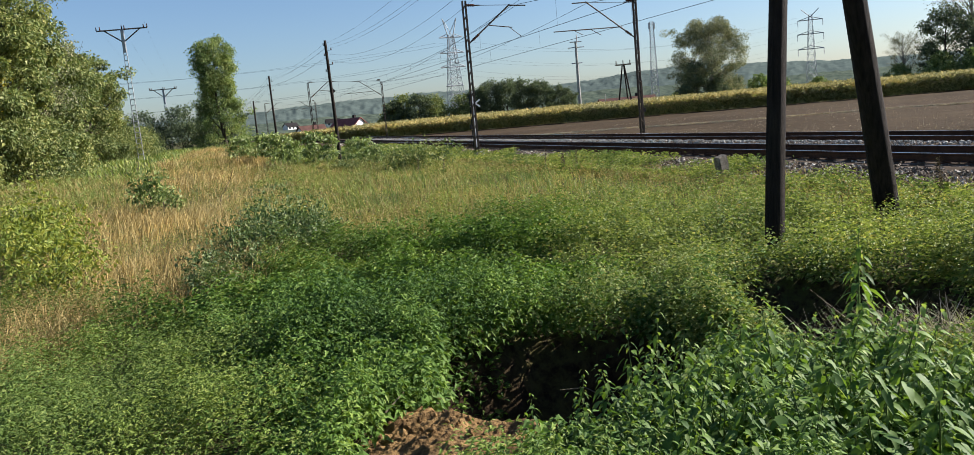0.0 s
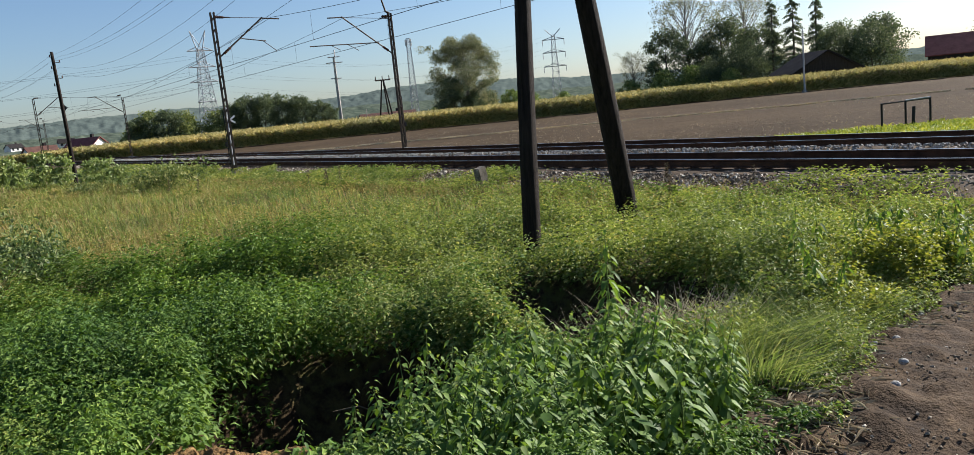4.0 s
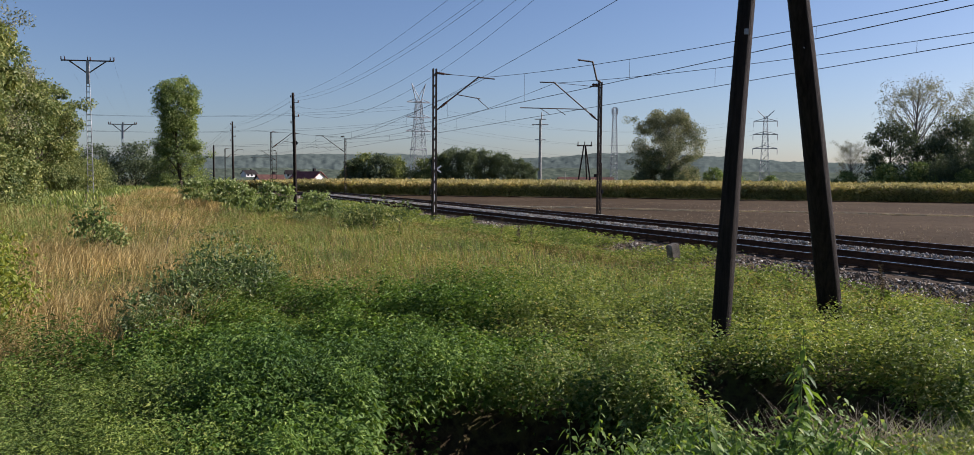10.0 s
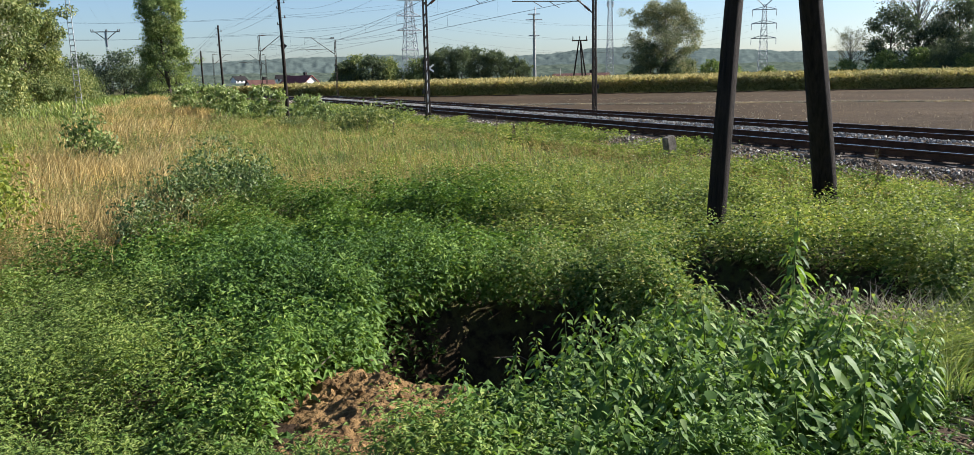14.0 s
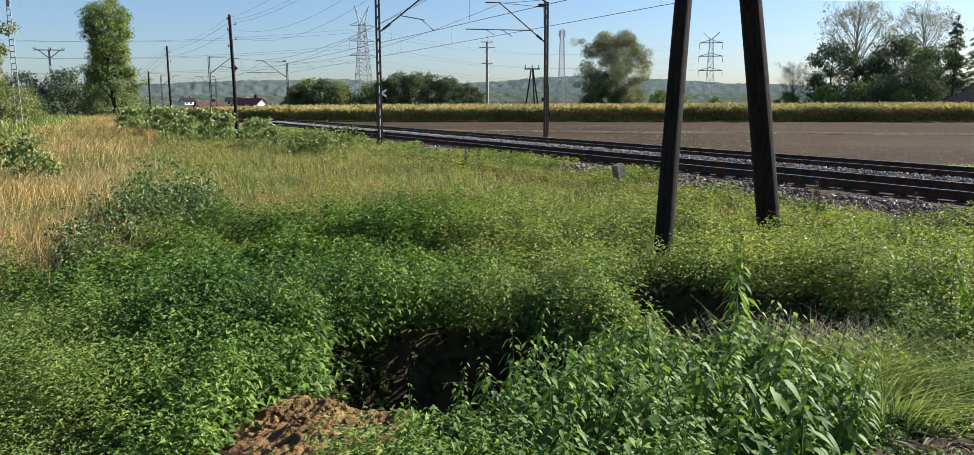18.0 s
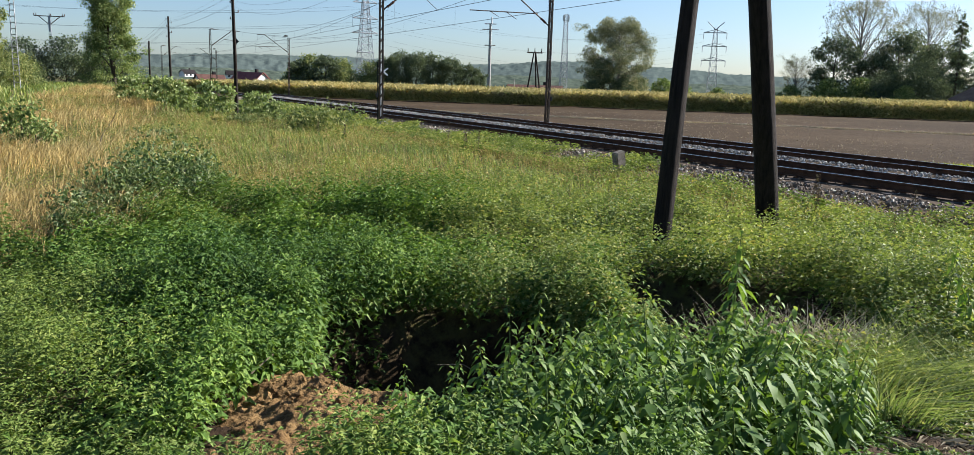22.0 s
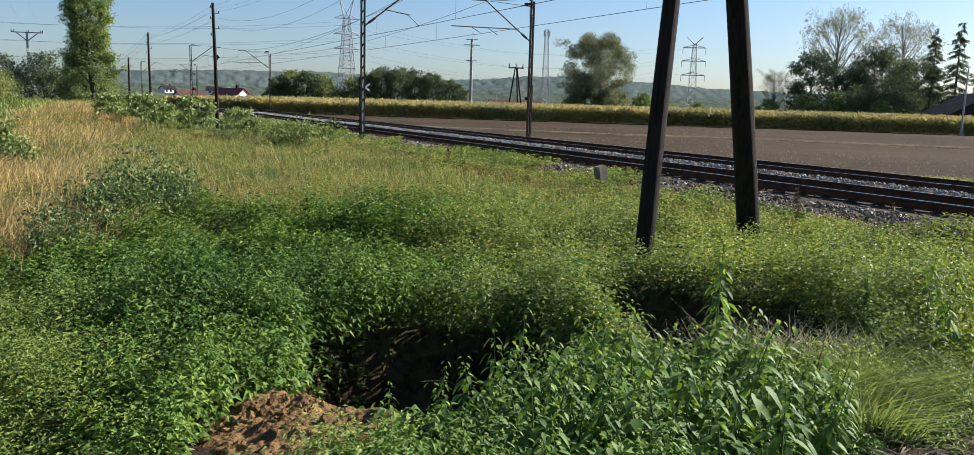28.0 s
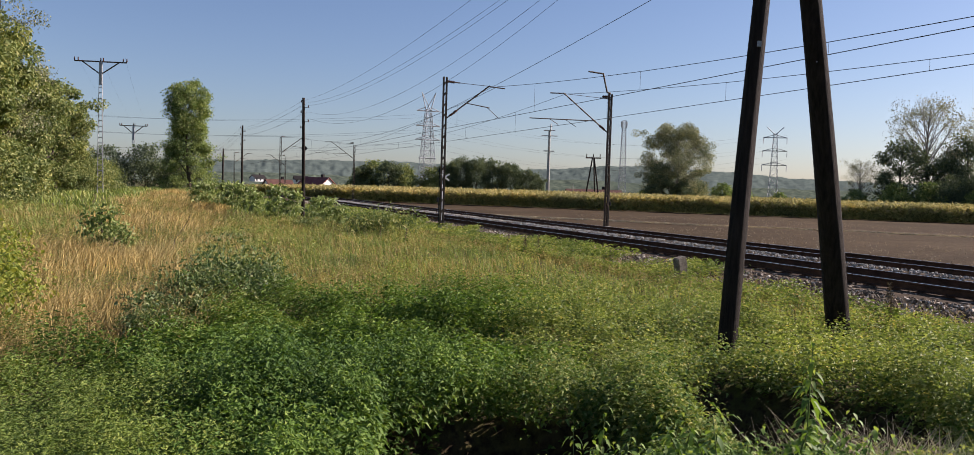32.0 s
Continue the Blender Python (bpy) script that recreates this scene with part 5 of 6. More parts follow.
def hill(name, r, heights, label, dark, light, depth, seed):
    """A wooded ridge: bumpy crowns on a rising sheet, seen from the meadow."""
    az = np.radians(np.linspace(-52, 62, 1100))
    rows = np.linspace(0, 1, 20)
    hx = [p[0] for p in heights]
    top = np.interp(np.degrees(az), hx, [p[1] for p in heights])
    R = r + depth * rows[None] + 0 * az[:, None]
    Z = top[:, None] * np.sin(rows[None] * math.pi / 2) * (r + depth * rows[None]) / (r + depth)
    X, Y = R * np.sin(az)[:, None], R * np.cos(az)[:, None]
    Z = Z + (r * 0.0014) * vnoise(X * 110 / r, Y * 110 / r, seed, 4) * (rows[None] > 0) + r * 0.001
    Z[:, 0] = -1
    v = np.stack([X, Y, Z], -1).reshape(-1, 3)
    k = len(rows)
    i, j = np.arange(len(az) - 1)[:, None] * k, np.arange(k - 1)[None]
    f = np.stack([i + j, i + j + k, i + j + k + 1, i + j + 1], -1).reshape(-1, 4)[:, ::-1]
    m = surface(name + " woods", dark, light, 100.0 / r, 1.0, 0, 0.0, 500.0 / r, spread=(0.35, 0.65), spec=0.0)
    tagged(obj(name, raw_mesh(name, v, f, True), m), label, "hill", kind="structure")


def build_hills():
    # both ridges' greens are paled for distance haze, the far one blued too
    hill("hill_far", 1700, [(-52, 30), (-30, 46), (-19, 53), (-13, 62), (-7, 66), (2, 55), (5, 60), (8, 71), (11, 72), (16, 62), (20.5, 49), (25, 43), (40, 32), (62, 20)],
         "wooded ridge along the horizon, haze put into its colour", (0.085, 0.11, 0.10), (0.115, 0.142, 0.125), 500, 40)
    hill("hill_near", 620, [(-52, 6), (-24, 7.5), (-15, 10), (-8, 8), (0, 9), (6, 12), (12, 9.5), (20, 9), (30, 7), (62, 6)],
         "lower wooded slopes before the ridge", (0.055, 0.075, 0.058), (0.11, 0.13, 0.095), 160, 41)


def build_house(name, at, turn, length, width, wall_h, roof_h, wallmat, roofmat, label, windows=3):
    e = thing(name, at, label, "house" if name == "house" else "barn", "houses in the distance" if name == "house" else "farm buildings", turn=turn)
    bm = bmesh.new()
    box(bm, 0, 0, wall_h / 2, length, width, wall_h)
    for sx in (-1, 1):
        vs = [bm.verts.new((sx * length / 2, y, z)) for y, z in ((-width / 2, wall_h), (width / 2, wall_h), (0, wall_h + roof_h - 0.05))]
        bm.faces.new(vs if sx > 0 else vs[::-1])
    part("wall", bm, M[wallmat], e)
    for sy in (-1, 1):
        bm = bmesh.new()
        ang = math.atan2(roof_h, width / 2)
        ln = math.hypot(roof_h, width / 2) + 0.4
        m = Matrix.Translation((0, 0, wall_h + roof_h)) @ Matrix.Rotation(-sy * ang, 4, "X")
        box(bm, 0, sy * ln / 2, 0.06, length + 0.8, ln, 0.16, m=m)
        part("roof", bm, M[roofmat], e)
    for k in range(windows):
        for sx in (-1,):
            bm = bmesh.new()
            x = -length / 2 + length * (k + 0.5) / windows
            box(bm, x, sx * (width / 2 + 0.02), wall_h * 0.55, 1.1, 0.06, 1.2)
            w = part("window", bm, M["window"], e)
    if name == "barn":
        return
    bm = bmesh.new()
    box(bm, length * 0.2, 0.5, wall_h + roof_h, 0.7, 0.7, 1.8, bevel=0.03)
    part("chimney", bm, M["roof_dark"], e)


def build_houses():
    build_house("house", (-48.5, 215, -0.3), -35, 9, 7, 1.3, 2.6, "plaster", "roof_red", "white house with a red-brown gabled roof beyond the railway")
    build_house("house", (-60.0, 219, -0.3), 40, 7, 5.5, 1.0, 2.0, "plaster", "roof_dull", "house with a dull red gabled roof in the distance")
    for x, y, t in ((-118, 480, 20), (-150, 500, 50)):
        build_house("house", (x, y, 2.0), t, 8, 6, 2.0, 2.2, "plaster", "roof_dark", "pale far-off house on the slope")
    build_house("house", (24.0, 196, -0.3), 5, 13, 9, 0.9, 1.9, "roof_dull", "roof_dull", "low reddish building behind the maize")
    build_house("barn", (72.75, 99.4, 0), 80, 7.5, 9.5, 2.1, 2.6, "barnwood", "roof_dark", "dark wooden barn with a low gable", 0)
    build_house("barn", (111.0, 104.0, 0), -43, 22, 10, 2.8, 3.0, "barnwood", "roof_red", "long barn with a weathered red roof", 0)


build_trees()
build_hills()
build_houses()
# ---------------------------------------------------------------- meadow plants
ROAD_X, ROAD_Y = [-40, -3, 0, 1.9, 2.5, 3.3, 3.8, 4.65, 5.55, 9.0, 30], [-9, 0.9, 2.05, 3.0, 3.5, 4.28, 4.74, 5.38, 5.85, 7.8, 19.3]      # the dirt road's grassy edge
DRY_X, DRY_Y, DRY_W = [-5.1, -6.0, -7.4, -10.4, -14.4, -19.5, -28.0], [9.6, 11.4, 14.0, 21.0, 33.0, 48.0, 74.0], [0.9, 1.5, 2.1, 2.7, 2.9, 3.2, 3.6]


def dry_mask(x, y):
    cx, w = np.interp(y, DRY_Y, DRY_X), np.interp(y, DRY_Y, DRY_W)
    d = np.abs(x - cx) + 0.7 * vnoise(x * 0.5, y * 0.5, 51)
    return (1 - step(w * 0.75, w * 1.25, d)) * step(9.2, 10.6, y) * (1 - step(74, 80, y))


def road_side(x, y):
    """Metres into the dirt road from its grassy edge; negative on the meadow."""
    return np.interp(x, ROAD_X, ROAD_Y) - y + 0.12 * vnoise(np.asarray(x) * 2, np.asarray(y) * 2, 52)


def dry_patch(x, y):
    """How much of the dry strip is straw here, the rest being brown and green herbs."""
    return np.clip(0.40 - 0.16 * step(15, 19, y) + 0.35 * bump2(x, y, -5.6, 12.5, 1.6, 2.6) + 0.9 * vnoise(x * 0.45, y * 0.34, 58, 2), 0.08, 1)


def weed_height(x, y):
    h = 0.40 + 0.10 * vnoise(x * 0.55, y * 0.55, 53, 2) + 0.16 * vnoise(x * 1.1, y * 1.1, 54, 2)
    h = h + 0.20 * bump2(x, y, -1.6, 6.8, 1.7, 1.1) + 0.16 * bump2(x, y, 0.3, 7.5, 1.5, 0.6) + 0.16 * bump2(x, y, 2.8, 8.9, 1.6, 0.6) + 0.34 * bump2(x, y, 1.62, 6.35, 0.45, 0.8)
    h = h + 0.30 * bump2(x, y, 4.6, 7.3, 1.2, 1.3) + 0.10 * bump2(x, y, -2.4, 5.0, 1.1, 0.9)
    h = h + 0.14 * bump2(x, y, -0.7, 11.5, 2.3, 0.7, -0.5) + 0.08 * bump2(x, y, 1.4, 10.6, 1.0, 0.5)          # a taller dark row
    h = h * (1 - 0.75 * bump2(x, y, -1.0, 10.5, 2.2, 0.28, -0.5)) * (1 - 0.5 * bump2(x, y, -2.6, 8.6, 1.4, 0.2, 0.3))
    h = h * (1 - 0.98 * hollow(x, y, *PIT_A)) * (1 - 0.96 * hollow(x, y, *PIT_B))
    h = h * (1 - 0.97 * hollow(x, y, *SANDY)) * (1 - 0.72 * hollow(x, y, 2.6, 5.5, 1.1, 0.75))
    h = h * (1 - 0.55 * hollow(x, y, 1.2, 3.9, 1.7, 1.2)) * (1 - 0.5 * hollow(x, y, -2.2, 2.9, 1.9, 1.0))
    h = h * (1 - 0.97 * bump2(x, y, -1.65, 5.32, 0.95, 0.24, -0.1))       # a narrow gap between the weeds
    h = h * (1 - 0.45 * bump2(x, y, 2.9, 9.7, 0.8, 0.5))
    side = x * 0.9198 + y * 0.3925
    h = h * (1 - 0.62 * step(9.8, 12.2, side)) * (1 - 0.35 * step(12, 20, y) * (1 - step(2, 8, side - y * 0.2)))
    return np.clip(h * (1 - step(-0.05, 0.5, road_side(x, y))), 0.015, 2)


def lime_zone(x, y):
    """Where the bright low growth takes over beside the road."""
    d = road_side(x, y)
    return (d < 0.05) & (d > -0.8 - 0.35 * vnoise(x, y, 67)) & (x > 3.9) & (x < 6.8)


def scatter(n, r0, r1, az0, az1, rng, power=1.0):
    """Random ground places in a ring sector; a power under 2 thickens them near the eye."""
    u = rng.rand(n)
    e = 2 - power
    r = (r0**e + (r1**e - r0**e) * u) ** (1 / e)
    a = np.radians(az0 + (az1 - az0) * rng.rand(n))
    return r * np.sin(a), r * np.cos(a), r


def shoots(x, y, r, rng, per, leaf, wide, span, spread, four, droop=0.3, tilt=0.38):
    """Leafy shoots: each has leaves set round the top part of its stem, held out to the light."""
    sunward = 0.15 if four else 0.5
    hole = np.maximum(np.maximum(hollow(x, y, *PIT_A), hollow(x, y, *PIT_B)), hollow(x, y, *SANDY))
    d1, own1 = cells(x + 0.15 * vnoise(x * 1.5, y * 1.5, 56), y, 0.78, 1)
    d2, own2 = cells(x, y, 0.27, 2)
    dome1, dome2 = np.clip(1 - 1.5 * d1 * d1, 0, 1), np.clip(1 - 1.9 * d2 * d2, 0, 1)
    keep = (hole < 0.22) & (rng.rand(len(x)) < 0.10 + 1.1 * dome2)
    x, y, r = x[keep], y[keep], r[keep]
    plant = 0.26 + 0.50 * (dome1 * (0.45 + 0.9 * own1))[keep] + 0.48 * (dome2 * (0.4 + own2))[keep]
    n = len(x)
    gzv, hv = ground_z(x, y, False), weed_height(x, y)
    top = hv * (plant + 0.08 * vnoise(x * 3.4, y * 3.4, 55, 2) + 0.18 * rng.rand(n) ** 2)
    lean = rng.randn(n, 2) * 0.10
    k = np.tile(np.arange(per), n)
    i = np.repeat(np.arange(n), per)
    t = (k + rng.rand(n * per)) / per
    sp = np.minimum(span, top)[i]
    z = top[i] - sp * (1 - t) ** 1.15
    ang = k * 2.4 + (rng.rand(n) * 6.28)[i] + rng.randn(n * per) * 0.25
    size = leaf(r)[i] * (0.6 + 0.55 * rng.rand(n * per)) * (1.12 - 0.5 * t)
    out = np.stack([np.cos(ang), np.sin(ang), 0.45 * t - 0.15 + 0.2 * rng.randn(n * per)], 1)
    base = np.stack([x[i] + lean[i, 0] * z + out[:, 0] * spread * (1.1 - t), y[i] + lean[i, 1] * z + out[:, 1] * spread * (1.1 - t), gzv[i] + z], 1)
    up = rng.randn(n * per, 3) * tilt + np.array([[sunward, 0.1 * sunward, 1.0]])
    return (leaves if four else leaves2)(base, out, up, size, size * wide, droop)


def carpet(name, label, mat, x, y, r, rng, per, leaf, wide=0.5, span=0.4, spread=0.04, four=False, category="weeds", **more):
    v, f = shoots(x, y, r, rng, per, leaf, wide, span, spread, four, **more)
    tagged(obj(name, raw_mesh(name, v, f), M[mat]), label, category, kind="stuff")


def sward(name, label, mat, x, y, rng, height, width, lean=0.35, category="grass", wind=(-0.15, -0.05), lift=-0.01):
    n = len(x)
    base = np.stack([x, y, ground_z(x, y) + lift], 1)
    ln = np.concatenate([rng.randn(n, 2) * lean + np.array(wind), np.zeros((n, 1))], 1)
    v, f = blades(base, ln, height * (0.6 + 0.6 * rng.rand(n)), width, rng)
    tagged(obj(name, raw_mesh(name, v, f), M[mat]), label, category, kind="stuff")


def zones(x, y):
    """Shares of the plants at a place: dark weeds, fine herbs, yellowing climbers, meadow."""
    n1 = 0.55 * vnoise(x * 0.6, y * 0.6, 61)
    left = step(-0.6, 0.6, -1.65 - x - (y - 4.7) * 0.72 + n1)
    left = np.maximum(left, 0.8 * step(8.4, 10.2, y + 2 * n1) * (1 - bump2(x, y, -0.6, 11.6, 2.4, 0.9, -0.5)))
    right = step(-0.6, 0.7, x - 1.1 + 0.9 * step(6.2, 7.6, y) - 0.05 * (y - 6) + n1) * step(4.2, 5.3, y + 0.5 * n1)
    right = np.maximum(right, step(2.0, 2.6, x + 0.4 * n1))
    far = step(10.6, 14.0, y * 0.9 + np.abs(x) * 0.15 + 0.12 * np.clip(x, 0, 6) + 2.2 * n1)
    weed = (1 - left) * (1 - right) * (1 - far)
    return weed, left * (1 - right) * (1 - far), right * (1 - 0.75 * far), far * (1 - right * 0.4)


def brown_zone(x, y):
    """The margin of faded grass and brown herbs before the dry strip."""
    line = np.interp(y, [4, 5, 6, 7.2, 8.2, 9.6, 12, 18], [-4.6, -4.8, -4.85, -4.45, -4.05, -4.3, -4.6, -7.0])
    return step(-0.5, 0.4, line - x + 0.55 * vnoise(x * 0.8, y * 0.8, 78, 2)) * (1 - step(15, 19, y)) * (0.62 + 0.3 * vnoise(x * 0.5, y * 0.5, 79, 2))


def build_weeds():
    rng = np.random.RandomState(70)
    size = lambda r: 0.050 + 0.0022 * np.clip(r - 4, 0, 40)
    near = scatter(29000, 2.3, 8.2, -46, 52, rng, 0.9)
    mid = scatter(48000, 8.0, 18.0, -44, 52, rng, 0.7)
    for (x, y, r), per, four in ((near, 11, True), (mid, 9, False)):
        off = (road_side(x, y) < 0.25) & (x * 0.9198 + y * 0.3925 < 12.2)
        keep = off & (dry_mask(x, y) < 0.5) & ~lime_zone(x, y)
        x, y, r = x[keep], y[keep], r[keep]
        faded = rng.rand(len(x)) < brown_zone(x, y)
        g = faded & (rng.rand(len(x)) < 0.62)
        carpet("faded_herbs", "faded brown and olive herbs at the meadow's margin", "olive", x[g], y[g], r[g], rng, per, lambda q: size(q) * 0.9, 0.30, 0.40, 0.04, four, tilt=0.6)
        x, y, r = x[~faded], y[~faded], r[~faded]
        w, h, c, f = zones(x, y)
        u = rng.rand(len(x))
        a = u < w
        b = (u >= w) & (u < w + h)
        d = (u >= w + h) & (u < w + h + c)
        carpet("weeds", "dense dark green nettles and weeds covering the ground", "weed", x[a], y[a], r[a], rng, per, lambda q: size(q) * 1.5, 0.46, 0.42, 0.03, four, droop=0.45)
        carpet("herbs", "low carpet of fine light green herbs", "herb", x[b], y[b], r[b], rng, per + 2, lambda q: size(q) * 1.05, 0.36, 0.30, 0.03, four)
        carpet("climbing_weeds", "tangle of small yellowing leaves over the bank", "hop", x[d], y[d], r[d], rng, per, lambda q: size(q) * 1.05, 0.6, 0.42, 0.06, four, tilt=0.5)
    # the hollows' rims, overgrown down to the soil
    x, y = 3.9 + 0.65 * rng.rand(330), 6.6 + 1.8 * rng.rand(330)
    carpet("rim_creepers", "yellowing leaves creeping down the hollow's rim", "hop", x, y, np.hypot(x, y), rng, 20, lambda q: size(q) * 1.0, 0.55, 1.2, 0.06, True)
    x, y = 0.98 + 0.75 * rng.rand(750), 5.25 + 1.75 * rng.rand(750)
    carpet("rim_weeds", "tangled light green weeds on the hollow's rim", "hop", x, y, np.hypot(x, y), rng, 22, lambda q: size(q) * 1.3, 0.45, 1.2, 0.05, True)
    # meadow beyond
    x, y, r = scatter(140000, 10, 46, -44, 50, rng, 0.75)
    side = x * 0.9198 + y * 0.3925
    w, h, c, f = zones(x, y)
    keep = (rng.rand(len(x)) < f) & (side < 12.2) & (dry_mask(x, y) < 0.55)
    x, y, r, side = x[keep], y[keep], r[keep], side[keep]
    low = 1 - 0.6 * step(8.5, 11.5, side)
    tuft = 0.5 + 0.75 * np.clip(1 - cells(x, y, 0.75, 8)[0] ** 2, 0, 1)
    pick = rng.rand(len(x)) < 0.56 + 0.35 * vnoise(x * 0.25, y * 0.25, 63)
    sward("meadow_grass", "brownish olive meadow grass gone to seed", "olive", x[pick], y[pick], rng, (0.34 * low * tuft)[pick] * (0.85 + 0.4 * vnoise(x * 0.8, y * 0.8, 64))[pick], 0.003 + 0.00055 * r[pick], 0.25)
    p = ~pick
    sward("green_grass", "green meadow grass between the weeds", "grass", x[p], y[p], rng, (0.30 * low * tuft)[p], 0.004 + 0.0006 * r[p], 0.3)
    q = rng.rand(len(x)) < 0.13
    carpet("meadow_herbs", "olive-green meadow herbs", "hop", x[q], y[q], r[q], rng, 8, lambda s: 0.035 + 0.003 * s, 0.45, 0.3, 0.05)
    q = (rng.rand(len(x)) < 0.24) & (vnoise(x * 0.3, y * 0.3, 69) > -0.35)
    carpet("seed_weeds", "brown and olive weeds gone to seed", "olive", x[q], y[q], r[q], rng, 9, lambda s: 0.03 + 0.0024 * s, 0.4, 0.42, 0.035)
    # far meadow
    x, y, r = scatter(30000, 40, 105, -50, 8, rng, 0.6)
    side = x * 0.9198 + y * 0.3925
    keep = (side < 11.9) & (dry_mask(x, y) < 0.5)
    x, y, r = x[keep], y[keep], r[keep]
    sward("far_grass", "rough green grass at the meadow's far end", "grass", x, y, rng, np.full(len(x), 0.42), 0.0011 * r + 0.01, 0.4)
    # dry grass
    x, y, r = scatter(30000, 4.5, 19, -56, -12, rng, 0.9)
    keep = (rng.rand(len(x)) < 0.9 * brown_zone(x, y)) & (dry_mask(x, y) < 0.6)
    x, y, r = x[keep], y[keep], r[keep]
    sward("faded_grass", "faded yellowish grass among brown herbs", "straw", x, y, rng, 0.40 * (0.5 + 0.7 * np.clip(1 - cells(x, y, 0.6, 6)[0] ** 2, 0, 1)), 0.003 + 0.0005 * r, 0.5, wind=(0.2, 0.05))
    x, y, r = scatter(150000, 9.0, 80, -40, -8, rng, 0.8)
    keep = rng.rand(len(x)) < dry_mask(x, y) * dry_patch(x, y)
    x, y, r = x[keep], y[keep], r[keep]
    sward("dry_grass", "tall straw-coloured dry grass bent by the wind", "straw", x, y, rng, 0.54 * (0.55 + 0.25 * vnoise(x * 0.9, y * 0.9, 65) + 0.55 * np.clip(1 - cells(x, y, 0.8, 5)[0] ** 2, 0, 1)), 0.003 + 0.0005 * r, 0.45, wind=(0.3, 0.1))
    x, y, r = scatter(44000, 9.0, 80, -40, -8, rng, 0.8)
    keep = rng.rand(len(x)) < dry_mask(x, y) * (1.15 - dry_patch(x, y))
    x, y, r = x[keep], y[keep], r[keep]
    q = rng.rand(len(x)) < 0.62
    carpet("dry_herbs", "brownish herbs between the dry grass", "olive", x[q], y[q], r[q], rng, 9, lambda s: 0.022 + 0.002 * s, 0.4, 0.45, 0.05)
    carpet("dry_strip_herbs", "green herbs between the dry grass", "hop", x[~q], y[~q], r[~q], rng, 9, lambda s: 0.022 + 0.002 * s, 0.45, 0.4, 0.05)
    # leaves that hang down the hollows' sides
    for pit, n0 in ((PIT_A, 5200), (PIT_B, 4600)):
        x, y = pit[0] + (pit[2] + 0.5) * (2 * rng.rand(n0) - 1), pit[1] + 0.1 + (pit[3] + 0.5) * (2 * rng.rand(n0) - 1)
        w = hollow(x, y, pit[0], pit[1] + 0.1, pit[2] + 0.15, pit[3] + 0.1)
        keep = (w > 0.02) & (rng.rand(n0) < np.where(x < pit[0] - 0.5, 1.15 - 0.95 * w, 0.7 - 1.9 * w)) & ((x < pit[0] - 0.55) | (y > pit[1] + 0.95) | (x > pit[0] + 0.85)) & (hollow(x, y, *SANDY) < 0.2) & (y > pit[1] - 0.95)
        x, y, w = x[keep], y[keep], w[keep]
        n = len(x) * 8
        i = np.repeat(np.arange(len(x)), 8)
        a = rng.rand(n) * 6.28
        base = np.stack([x[i] + 0.06 * rng.randn(n), y[i] + 0.06 * rng.randn(n), ground_z(x, y)[i] + 0.38 * rng.rand(n) * (1.1 - w[i]) + 0.03], 1)
        v, f = leaves(base, np.stack([np.cos(a), np.sin(a), 0.3 * rng.randn(n)], 1), rng.randn(n, 3) * 0.5 + [[0.2, -0.3, 1.0]], 0.05 + 0.04 * rng.rand(n), 0.025 + 0.02 * rng.rand(n), 0.3)
        tagged(obj("hanging_weeds", raw_mesh("hanging_weeds", v, f), M["weed"]), "green weeds hanging down the side of the pit", "weeds", kind="stuff")
    x, y = 2.62 + 0.36 * rng.randn(900), 5.42 + 0.14 * rng.randn(900)
    sward("dead_grass_tuft", "tuft of bleached dead grass at the hollow's rim", "stubble", x, y, rng, np.full(900, 0.40), np.full(900, 0.007), 0.6)
    # grass on the foot of the ballast and past the tracks
    s, o = -20 + 98 * rng.rand(30000) ** 1.4, 10.6 + 2.9 * rng.rand(30000)
    x, y = TD.x * s + TN.x * o, TD.y * s + TN.y * o
    g = vnoise(x * 0.5, y * 0.5, 66) > -0.5 + 0.75 * (o - 12.0)
    sward("ballast_grass", "thin grass and weeds at the foot of the ballast", "olive", x[g], y[g], rng, np.full(g.sum(), 0.26), 0.016 + 0.0009 * np.abs(s[g]), 0.6)
    s, o = -20 + 88 * rng.rand(8000) ** 1.4, 10.8 + 2.3 * rng.rand(8000)
    x, y = TD.x * s + TN.x * o, TD.y * s + TN.y * o
    g = vnoise(x * 0.45, y * 0.45, 77, 2) > -0.6 + 0.6 * (o - 11.9)
    n = int(g.sum())
    i = np.repeat(np.arange(n), 12)
    a, hh = rng.rand(n * 12) * 6.28, 0.05 + 0.22 * rng.rand(n * 12)
    base = np.stack([x[g][i] + 0.09 * rng.randn(n * 12), y[g][i] + 0.09 * rng.randn(n * 12), np.interp(o[g], [11.0, 11.5, 12.5, 13.2], [0, 0.02, 0.16, 0.235])[i] + hh], 1)
    v, f = leaves2(base, np.stack([np.cos(a), np.sin(a), 0.4 * rng.randn(n * 12)], 1), rng.randn(n * 12, 3) * 0.6 + [[0, 0, 1.0]], 0.05 + 0.0016 * np.abs(s[g])[i] + 0.03 * rng.rand(n * 12), 0.022 + 0.0008 * np.abs(s[g])[i])
    tagged(obj("ballast_weeds", raw_mesh("ballast_weeds", v, f), M["hop"]), "low green weeds creeping up the ballast", "weeds", kind="stuff")
